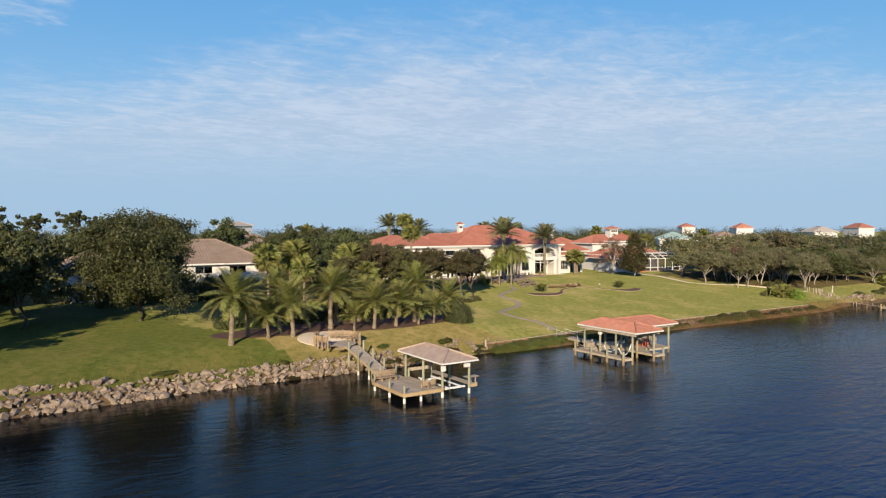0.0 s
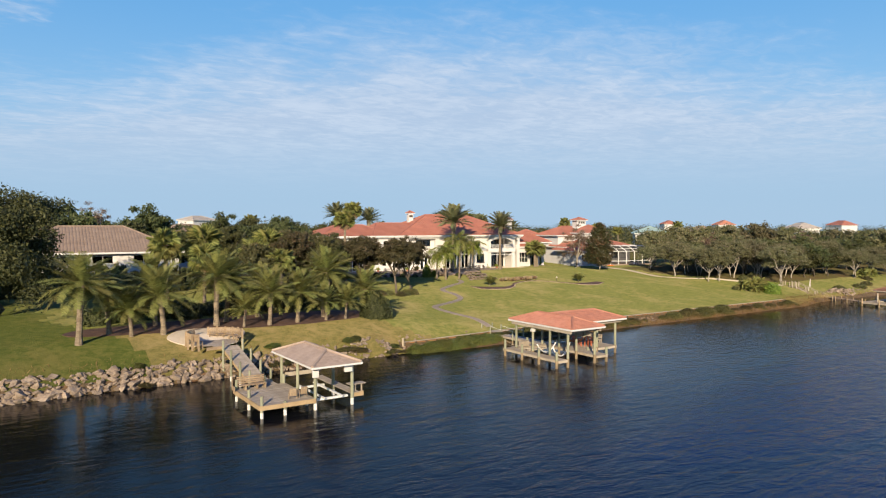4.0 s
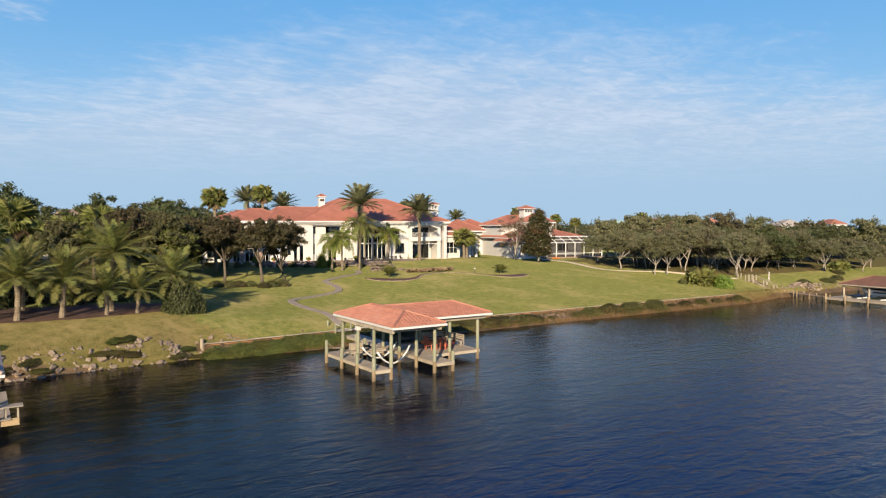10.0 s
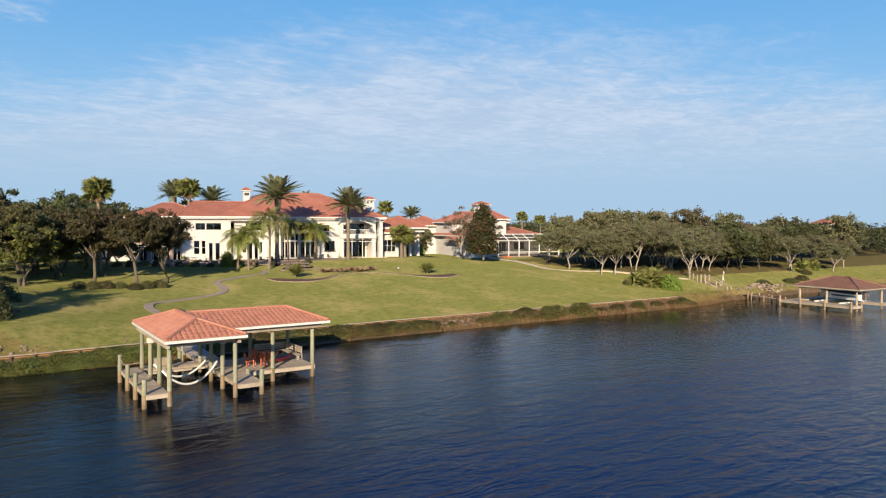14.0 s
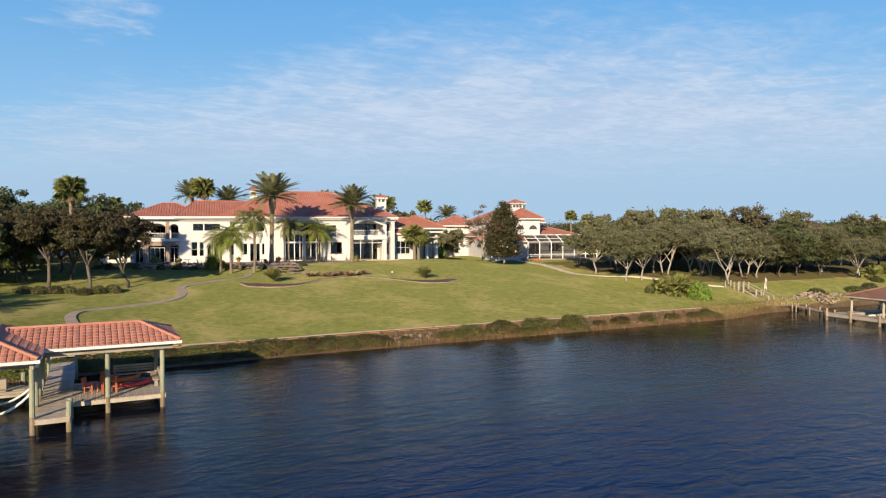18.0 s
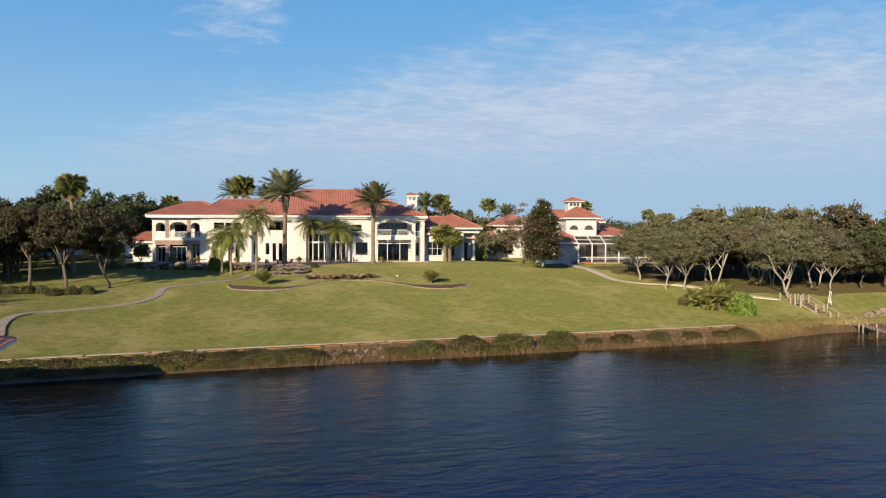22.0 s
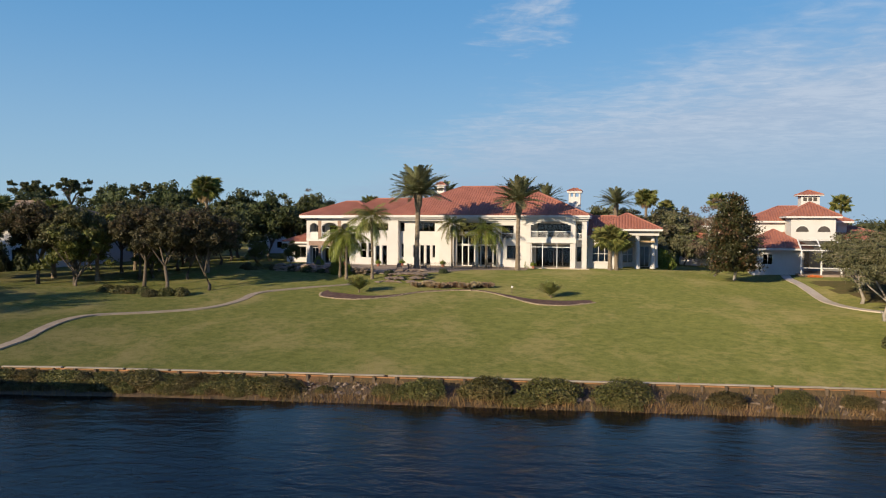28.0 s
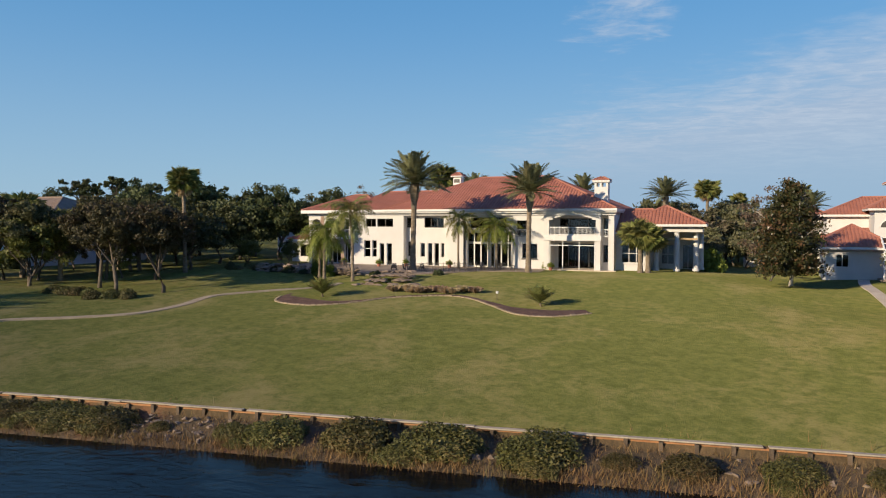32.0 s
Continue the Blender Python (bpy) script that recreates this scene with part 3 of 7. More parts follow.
def pinnate_mesh(name, length, droop, pairs, leaflet, rng, mat, lift=0.0, hang=0.25, width=0.05):
    """One feather frond along +x from the origin: an arched rib with two rows of leaflets."""
    v, f = [], []
    pts = []
    for i in range(11):
        t = i / 10
        pts.append(Vector((length * t * (1 - 0.18 * droop * t), 0, length * (0.30 * t * (1 - lift) + lift * t - droop * t * t))))
    for i, p in enumerate(pts):
        w = 0.045 * (1 - 0.85 * i / 10) * length / 3
        v += [p + Vector((0, w, 0)), p - Vector((0, w, 0)), p + Vector((0, 0, w * 0.8))]
    for i in range(10):
        a, b = 3 * i, 3 * i + 3
        f += [(a, b, b + 2, a + 2), (a + 2, b + 2, b + 1, a + 1), (a + 1, b + 1, b, a)]
    for i in range(pairs):
        t = 0.14 + 0.86 * i / (pairs - 1)
        k = min(9, int(t * 10))
        p = pts[k].lerp(pts[k + 1], t * 10 - k)
        d = (pts[k + 1] - pts[k]).normalized()
        ll = leaflet * (0.35 + 1.25 * math.sin(math.pi * min(1, 0.12 + 0.80 * t))) * rng.uniform(0.85, 1.12) / 1.3
        for side in (-1, 1):
            w = (d * 0.62 + Vector((0, side, 0)) * 0.80 + Vector((0, 0, rng.uniform(-hang, 0.25)))).normalized()
            tip = p + w * ll - Vector((0, 0, hang * ll * 0.6))
            mid = p + w * ll * 0.5
            e = d * width * 0.5 * length / 3
            n = len(v)
            v += [p - e, mid - e * 1.4, tip, mid + e * 1.4, p + e]
            f += [(n, n + 1, n + 3, n + 4), (n + 1, n + 2, n + 3)]
    me = bpy.data.meshes.new(name)
    me.from_pydata([tuple(q) for q in v], [], f)
    me.materials.append(mat)
    return me


def fan_mesh(name, stalk, blade, rng, mat):
    """One fan leaf along +x: a stalk and a round of narrow blades."""
    v, f = [], []
    v += [Vector((0, 0.03, 0)), Vector((0, -0.03, 0)), Vector((stalk, -0.02, 0.08 * stalk)), Vector((stalk, 0.02, 0.08 * stalk))]
    f.append((0, 1, 2, 3))
    hub = Vector((stalk, 0, 0.08 * stalk))
    for i in range(19):
        a = radians(-130 + 260 * i / 18)
        d = Vector((math.cos(a), math.sin(a), 0.12 * math.cos(2 * a)))
        s = Vector((-math.sin(a), math.cos(a), 0)) * blade * 0.075
        ln = blade * rng.uniform(0.85, 1.05) * (1 - 0.2 * abs(a) / 2.3)
        n = len(v)
        v += [hub, hub + d * ln * 0.6 + s, hub + d * ln - Vector((0, 0, 0.25 * ln)), hub + d * ln * 0.6 - s]
        f += [(n, n + 1, n + 2), (n, n + 2, n + 3)]
    me = bpy.data.meshes.new(name)
    me.from_pydata([tuple(q) for q in v], [], f)
    me.materials.append(mat)
    return me


def palm(name, label, height, trunk_r, fronds, meshes, seed, bulge=1.0, angles=(80, -35), dry=None, dry_count=0, bark=None, lean=0.3, ring=True, roll=18):
    """A palm: ringed trunk, and fronds set spirally from upright in the middle to hanging outside."""
    rng = np.random.default_rng(seed)
    tree = thing(name, label, "palm tree")
    bm, pts, rad = bmesh.new(), [], []
    n = max(5, int(height * (2.2 if ring else 1.2)))
    for i in range(n + 1):
        t = i / n
        pts.append((lean * t * t, 0.4 * lean * math.sin(2 * t), -0.2 + (height + 0.2) * t))
        rad.append(trunk_r * (1.25 - 0.35 * min(1, t * 4)) * (1 + (0.07 if i % 2 else -0.04)) * (1 + (bulge - 1) * ease(0.76, 0.90, t)))
    add_tube(bm, pts, rad, 9)
    part("trunk", bm, bark or BARK_PALM, tree, smooth=not ring)
    top = Vector(pts[-1])
    for i in range(fronds + dry_count):
        old = i >= fronds
        t = i / max(1, fronds - 1)
        pitch = (angles[0] + (angles[1] - angles[0]) * t ** 0.85 if not old else -62) + rng.uniform(-7, 7)
        yaw = math.degrees(i * 2.39996) + rng.uniform(-10, 10)
        ob = new("frond", (dry if old else meshes)[int(rng.integers(len(dry if old else meshes)))])
        s = rng.uniform(0.88, 1.08) * (0.75 + 0.25 * min(1, t * 3))
        ob.matrix_basis = Matrix.Translation(top) @ pose(0, 0, 0, 0, 0, yaw) @ pose(0, 0, 0, rng.uniform(-roll, roll), -pitch, 0) @ Matrix.Diagonal((s, s, s, 1))
        ob.parent = tree
    return tree


rng0 = np.random.default_rng(5)
DATE_FRONDS = [pinnate_mesh("date_frond", 4.1, d, 46, 0.58, rng0, FROND_GREY, 0.0, 0.06, 0.045) for d in (0.20, 0.30, 0.40)]
YOUNG_FRONDS = [pinnate_mesh("palm_frond", 3.8, d, 38, 0.58, rng0, FROND, 0.05, 0.12, 0.036) for d in (0.24, 0.36, 0.48)]
QUEEN_FRONDS = [pinnate_mesh("feather_frond", 3.3, d, 34, 0.80, rng0, FROND_YELLOW, 0.1, 0.75) for d in (0.55, 0.75, 0.9)]
QUEEN_DARK = [pinnate_mesh("feather_frond", 3.3, d, 34, 0.80, rng0, FROND, 0.1, 0.75) for d in (0.55, 0.75, 0.9)]
FANS = [fan_mesh("fan_leaf", s, 1.2, rng0, FROND) for s in (0.9, 1.15)]
FANS_DRY = [fan_mesh("dry_fan_leaf", s, 0.85, rng0, FROND_DRY) for s in (0.8, 1.0)]


def stand(ob, x, y, turn=0.0, size=1.0, tall=None, z=None):
    """Sets a first thing on the ground at its place."""
    ob.matrix_basis = pose(x, y, ground_z(x, y) if z is None else z, 0, 0, turn) @ Matrix.Diagonal((size, size, tall or size, 1))
    return ob


def plant_row(first, places, group, vary=0.0):
    """The first tree at the first place and copies at the others: (x, y, size)."""
    r = random.Random(len(places) * 7 + int(abs(places[0][0])))
    for i, (x, y, s) in enumerate(places):
        s *= 1 + r.uniform(-vary, vary)
        if i == 0:
            stand(first, x, y, r.uniform(0, 360), s)
            tagged(first, group=group)
        else:
            ob = copy_thing(first, Matrix())
            ob.matrix_basis = pose(x, y, ground_z(x, y), 0, 0, r.uniform(0, 360)) @ Matrix.Diagonal((s, s, s * r.uniform(0.92, 1.08), 1))


# row of stout date palms in the mulched bed
ROW = "palms in the mulched bed"
plant_row(palm("date_palm", "tall stocky date palm with a full arching green crown in mulch", 5.0, 0.27, 66, YOUNG_FRONDS, 11, 1.35, (86, -38)),
          [(-66.6, 3.2, 1.18), (-63.3, 7.1, 0.98), (-52.1, 6.9, 1.16), (-50.3, 9.3, 1.05), (-38.7, 7.4, 1.06), (-58.0, 10.5, 1.0)], ROW)
plant_row(palm("date_palm", "stocky date palm with a dense feathery green crown in mulch", 3.6, 0.25, 58, YOUNG_FRONDS, 12, 1.3, (86, -34)),
          [(-58.4, 4.3, 1.16), (-46.6, 4.8, 1.02), (-43.1, 5.0, 1.0), (-61.5, 4.7, 0.86), (-33.2, 7.2, 0.98), (-46.0, 11.0, 1.1)], ROW)
plant_row(palm("date_palm", "young date palm with a short trunk and stiff fronds in mulch", 2.9, 0.24, 44, YOUNG_FRONDS, 13, 1.2, (84, -24)),
          [(-39.4, 5.0, 0.78), (-36.7, 5.2, 0.76), (-49.6, 4.8, 0.66)], ROW)
# two tall date palms before the house
TALL = "tall date palms before the house"
plant_row(palm("date_palm", "tall date palm with a thick trunk and grey green crown", 9.2, 0.31, 84, DATE_FRONDS, 21, 1.75, (86, -16), lean=0.2),
          [(9.3, 48.8, 1.16), (23.3, 50.3, 1.03)], TALL)
plant_row(palm("date_palm", "tall date palm rising behind the house roof", 11.0, 0.34, 60, DATE_FRONDS, 22, 1.5, (84, -14)),
          [(9.6, 88.0, 1.03), (28.5, 82.2, 1.02), (41.3, 83.5, 1.02), (3.0, 93.0, 1.05), (67.0, 100.0, 0.9)], "date palms behind the house")
plant_row(palm("queen_palm", "queen palm with drooping yellow green fronds", 5.2, 0.17, 20, QUEEN_FRONDS, 31, 1.2, (75, -45), lean=0.2),
          [(1.5, 39.8, 1.08), (0.3, 41.2, 0.98), (18.7, 54.7, 1.08)], "queen palms on the terrace")
plant_row(palm("queen_palm", "slender queen palm with dark drooping fronds", 7.3, 0.17, 20, QUEEN_DARK, 32, 1.2, (75, -50), lean=0.3),
          [(4.8, 40.0, 1.06), (13.7, 55.0, 0.86)], "queen palms on the terrace")
plant_row(palm("fan_palm", "tall fan palm with a round green head and yellow dead leaves", 10.2, 0.22, 42, FANS, 41, 1.2, (86, -35), FANS_DRY, 10, lean=0.1, roll=65),
          [(-18.5, 43.2, 1.1), (4.2, 86.1, 1.34), (49.8, 99.9, 1.25)], "fan palms")
plant_row(palm("cabbage_palm", "cabbage palm with a round fan leaved head", 5.2, 0.2, 34, FANS, 42, 1.1, (86, -45), FANS_DRY, 6, lean=0.1, roll=65),
          [(-86.0, 62.0, 1.2), (-40.0, 30.0, 1.25), (-45.3, 38.0, 1.5), (-35.7, 36.0, 1.42), (-28.5, 34.0, 1.3), (-48.5, 26.0, 1.2), (-38.0, 24.0, 1.15), (-52.0, 33.0, 1.45),
           (-31.0, 47.0, 1.2), (-26.0, 44.5, 1.15), (-42.0, 50.0, 1.2), (92.0, 60.0, 1.2), (104.0, 58.0, 1.3)], "cabbage palms")
plant_row(palm("cabbage_palm", "low twin trunked cabbage palm beside the pavilion", 3.4, 0.24, 32, FANS, 43, 1.1, (86, -40), lean=0.1, roll=65),
          [(36.4, 53.5, 1.30), (37.3, 53.7, 1.22)], "pavilion palms")

LEAF_GROVE = leaf_material("grove_leaves", (0.050, 0.052, 0.022), (0.125, 0.115, 0.050), (0.14, 0.105, 0.055))
# broadleaf trees
OAKS = "oaks along the right bank"
oakA = oak("oak_tree", "grey green live oak with pale twisted trunk", 8.4, 4.9, 101, stems=2, clear=0.24, clumps=250, per=100, size=0.12, airy=0.6)
oakB = oak("oak_tree", "spreading live oak with thin leaning pale stems", 8.0, 4.8, 102, stems=3, clear=0.24, clumps=240, per=100, size=0.12, airy=0.65)
oakC = oak("oak_tree", "small live oak with a single pale trunk", 7.8, 4.3, 103, stems=1, clear=0.26, clumps=230, per=100, size=0.12, airy=0.45)
plant_row(oakA, [(66.2, 9.2, 1.0), (75.8, 14.5, 0.98), (63.5, 18.8, 0.92), (71.6, 21.5, 1.0), (63.5, 27.5, 0.85), (95.5, 8.6, 0.9), (104.0, 20.0, 1.0), (71.0, 40.0, 0.9)], OAKS, 0.08)
plant_row(oakB, [(71.5, 17.2, 0.95), (68.7, 16.8, 0.9), (77.0, 24.0, 1.0), (90.5, 16.0, 1.0), (66.5, 33.0, 0.9), (110.0, 11.5, 0.95), (66.0, 44.0, 0.8)], OAKS, 0.08)
plant_row(oakC, [(56.7, 20.0, 0.95), (58.6, 18.7, 0.9), (60.0, 31.5, 1.05), (66.0, 24.0, 1.0), (77.4, 13.4, 0.8), (97.0, 16.0, 1.0), (106.4, 6.2, 0.8), (116.8, 9.5, 0.8)], OAKS, 0.08)
GROVE = "small oaks left of the lawn"
oakD = oak("oak_tree", "small dark live oak with a slender pale trunk", 8.0, 3.2, 104, leaf=LEAF_GROVE, bark=BARK_DARK, clear=0.30, clumps=210, per=110, size=0.12, airy=0.35)
oakE = oak("oak_tree", "dark live oak hung with grey moss on a leaning stem", 8.4, 3.4, 114, leaf=LEAF_GROVE, bark=BARK_DARK, clear=0.24, clumps=220, per=110, size=0.12, airy=0.35, lean=0.4)
plant_row(oakD, [(-16.4, 28.0, 1.18), (-20.8, 31.0, 1.18), (-28.7, 29.8, 1.15), (-30.0, 42.0, 1.2), (-24.5, 36.5, 1.1), (-33.5, 30.0, 1.2), (-41.0, 26.0, 1.15), (-26.5, 43.5, 1.2)], GROVE)
plant_row(oakE, [(-12.4, 30.2, 1.14), (-18.5, 37.5, 1.05), (-36.0, 33.5, 1.0)], GROVE)
big = oak("oak_tree", "big dense dark green oak standing alone on the lawn", 16.2, 9.0, 105, leaf=LEAF_DARK, bark=BARK_DARK, clear=0.12, clumps=420, per=150, size=0.19, low=True)
stand(big, -73.2, 26.0, 20)
mag = oak("magnolia_tree", "conical dark magnolia with rusty leaf undersides", 11.4, 4.5, 106, leaf=LEAF_MAGNOLIA, bark=BARK_OAK, clear=0.10, clumps=420, per=95, size=0.16, low=True, cone=True)
stand(mag, 51.2, 46.9, 0, 1.0, 1.02)


# ------------------------------------------------------------------ building kit (in a building's own frame: x along its front, y back, z up)
def tile_mesh(name, tw, tl, high, mat, lift=0.03):
    """One barrel tile in its roof plane: x across, y up the slope, z out of it."""
    v, f = [], []
    for y, up in ((-0.04, lift), (tl, 0.0)):
        for i in range(5):
            a = math.pi * i / 4
            v.append((tw * (0.5 - 0.5 * math.cos(a)), y, up + high * math.sin(a)))
    for i in range(4):
        f.append((i, i + 1, i + 6, i + 5))
    f.append((4, 3, 2, 1, 0))
    me = bpy.data.meshes.new(name)
    me.from_pydata(v, [], f)
    me.materials.append(mat)
    return me


def slope_frame(origin, along, up):
    a, u = Vector(along).normalized(), Vector(up).normalized()
    m = Matrix.Identity(4)
    m.col[0][:3], m.col[1][:3], m.col[2][:3], m.col[3][:3] = a, u, a.cross(u), Vector(origin)
    return m


def tile_slope(parent, frame_m, wide, run_at, mat, tw, tl, high, single=0):
    """Courses of tiles over one slope; run_at(c) gives how far up the slope they reach. The first `single` are objects of their own."""
    spots = []
    for i in range(int(wide / tw)):
        c = (i + 0.5) * tw + (wide % tw) / 2
        run, j = run_at(c), 0
        while j * tl < run - tl * 0.35:
            spots.append((c - tw / 2, j * tl, min(tl, run - j * tl)))
            j += 1
    one = tile_mesh("tile", tw, tl, high, mat)
    for x, y, ln in spots[:single]:
        ob = new("tile", one)
        ob.matrix_basis = frame_m @ Matrix.Translation((x, y, 0.012)) @ Matrix.Diagonal((1, ln / tl, 1, 1))
        ob.parent = parent
    rest = spots[single:]
    if rest:
        base = np.array([p.co[:] for p in one.vertices])
        faces = [tuple(p.vertices) for p in one.polygons]
        v, f = [], []
        for x, y, ln in rest:
            n = len(v) * len(base)
            v.append(base * (1, ln / tl, 1) + (x, y, 0.012))
            f += [tuple(q + n for q in face) for face in faces]
        ob = mesh_object("tiles", np.concatenate(v), f, mat, parent)
        ob.matrix_basis = frame_m
        tagged(ob, kind="stuff")
    return spots


def hip_roof(parent, x0, x1, y0, y1, z, hx, rise, mat, tw=0.42, tl=0.5, high=0.10, single=0, edge=TRIM, name="roof", hx2=None, thick=0.28, label=""):
    """A hipped roof with tiled slopes, hip caps and a painted edge board."""
    hx2 = hx if hx2 is None else hx2
    yc, half = (y0 + y1) / 2, (y1 - y0) / 2
    a, b = Vector((x0 + hx, yc, z + rise)), Vector((x1 - hx2, yc, z + rise))
    c = [Vector(p) for p in ((x0, y0, z), (x1, y0, z), (x1, y1, z), (x0, y1, z))]
    v, f = [*c, a, b], [(0, 1, 5, 4), (1, 2, 5), (2, 3, 4, 5), (3, 0, 4), (3, 2, 1, 0)]
    roof = mesh_object(name, v, f, mat, parent, label)
    ln = (Vector((0, half, rise))).length
    el, er = Vector((hx, 0, rise)).length, Vector((hx2, 0, rise)).length
    w, d = x1 - x0, y1 - y0
    lim = lambda q, h1, h2, span: min(1.0, q / h1 if h1 else 1.0, (span - q) / h2 if h2 else 1.0)
    tile_slope(roof, slope_frame(c[0], (1, 0, 0), (0, half, rise)), w, lambda q: ln * lim(q, hx, hx2, w), mat, tw, tl, high, single)
    tile_slope(roof, slope_frame(c[2], (-1, 0, 0), (0, -half, rise)), w, lambda q: ln * lim(q, hx2, hx, w), mat, tw, tl, high)
    if hx:
        tile_slope(roof, slope_frame(c[3], (0, -1, 0), (hx, 0, rise)), d, lambda q: el * lim(q, half, half, d), mat, tw, tl, high, single // 2)
    if hx2:
        tile_slope(roof, slope_frame(c[1], (0, 1, 0), (-hx2, 0, rise)), d, lambda q: er * lim(q, half, half, d), mat, tw, tl, high)
    up = Vector((0, 0, 0.06))
    bm = bmesh.new()
    for p, q in ((c[0], a), (c[3], a), (c[1], b), (c[2], b), (a, b)):
        if (q - p).length > 0.3:
            add_tube(bm, [p + up, q + up], 0.13 * tw / 0.42 + 0.02, 6)
    part("ridge_cap", bm, mat, roof)
    bm = bmesh.new()
    e = 0.07
    add_box(bm, x0 - e, x1 + e, y0 - e, y0 + e, z - thick, z + 0.01)
    add_box(bm, x0 - e, x1 + e, y1 - e, y1 + e, z - thick, z + 0.01)
    add_box(bm, x0 - e, x0 + e, y0 + e, y1 - e, z - thick, z + 0.01)
    add_box(bm, x1 - e, x1 + e, y0 + e, y1 - e, z - thick, z + 0.01)
    part("fascia", bm, edge, roof)
    return roof


def grid_solid(bm, xs, zs, filled, y0, y1):
    """One closed solid over the filled cells of a grid in x and z, between y0 and y1."""
    verts = {}
    def at(i, j, k):
        if (i, j, k) not in verts:
            verts[i, j, k] = bm.verts.new((xs[i], y1 if k else y0, zs[j]))
        return verts[i, j, k]
    nx, nz = len(xs) - 1, len(zs) - 1
    full = lambda i, j: 0 <= i < nx and 0 <= j < nz and filled(i, j)
    for i in range(nx):
        for j in range(nz):
            if not full(i, j):
                continue
            bm.faces.new((at(i, j, 0), at(i + 1, j, 0), at(i + 1, j + 1, 0), at(i, j + 1, 0)))
            bm.faces.new((at(i, j + 1, 1), at(i + 1, j + 1, 1), at(i + 1, j, 1), at(i, j, 1)))
            for di, dj, (p, q) in ((-1, 0, ((i, j), (i, j + 1))), (1, 0, ((i + 1, j + 1), (i + 1, j))), (0, -1, ((i + 1, j), (i, j))), (0, 1, ((i, j + 1), (i + 1, j + 1)))):
                if not full(i + di, j + dj):
                    bm.faces.new((at(*p, 0), at(*q, 0), at(*q, 1), at(*p, 1)))
    return bm


def wall(parent, x0, x1, z0, z1, y, thick, mat, holes=(), name="wall", arches=()):
    """A wall standing at y (its face) with openings (x0, x1, z0, z1) that go right through; arches get stepped round heads."""
    holes = [(max(a, x0), min(b, x1), max(c, z0), min(d, z1)) for a, b, c, d in holes]
    xs, zs = {x0, x1}, {z0, z1}
    for a, b, c, d in holes:
        xs |= {a, b}
        zs |= {c, d}
    rims = []
    for a, b, spring, top in arches:
        n, cx, r = 12, (a + b) / 2, (b - a) / 2
        for i in range(n):
            u, w = a + (b - a) * i / n, a + (b - a) * (i + 1) / n
            zu = spring + (top - spring) * math.sqrt(max(0, 1 - ((u + w) / 2 - cx) ** 2 / r**2))
            rims.append((u, w, zu, top))
            xs |= {u, w}
            zs.add(round(zu, 3))
    def tidy(some):
        out = []
        for v in sorted(some):
            if not out or v - out[-1] > 1e-3:
                out.append(v)
        return out
    xs, zs = tidy(xs), tidy(zs)
    def filled(i, j):
        x, z = (xs[i] + xs[i + 1]) / 2, (zs[j] + zs[j + 1]) / 2
        if any(u < x < w and zu < z < t for u, w, zu, t in rims):
            return True
        return not any(a < x < b and c < z < d for a, b, c, d in holes)
    return part(name, grid_solid(bmesh.new(), xs, zs, filled, y, y + thick), mat, parent)


def window(parent, x0, x1, z0, z1, y, cols=2, rows=1, frame_mat=None, bar=0.07, name="window", sill=False, depth=0.12):
    """A framed window: one frame with mullions, and one pane to each light."""
    m = frame_mat or TRIM
    w, h = (x1 - x0) / cols, (z1 - z0) / rows
    def cuts(lo, hi, n):
        out = [lo, lo + bar]
        for i in range(1, n):
            c = lo + (hi - lo) * i / n
            out += [c - bar / 2, c + bar / 2]
        return out + [hi - bar, hi]
    win = part(name, grid_solid(bmesh.new(), cuts(x0, x1, cols), cuts(z0, z1, rows), lambda i, j: i % 2 == 0 or j % 2 == 0, y, y + depth), m, parent)
    if sill:
        part("sill", box(x0 - 0.1, x1 + 0.1, y - 0.26, y - 0.003, z0 - 0.12, z0), m, win)
    for i in range(cols):
        for j in range(rows):
            part("pane", box(x0 + w * i, x0 + w * (i + 1), y + depth * 0.45, y + depth * 0.45 + 0.012, z0 + h * j, z0 + h * (j + 1)), GLASS, win)
    return win


def rail(parent, x0, x1, y, z, high=1.0, step=0.16, mat=None, name="balcony_rail"):
    bm = bmesh.new()
    add_box(bm, x0, x1, y, y + 0.08, z + high - 0.09, z + high)
    add_box(bm, x0, x1, y + 0.01, y + 0.07, z + 0.06, z + 0.13)
    n = max(2, int((x1 - x0) / step))
    for i in range(n + 1):
        x = x0 + (x1 - x0 - 0.035) * i / n
        add_box(bm, x, x + 0.035, y + 0.02, y + 0.055, z + 0.13, z + high - 0.09)
    return part(name, bm, mat or METAL_WHITE, parent)


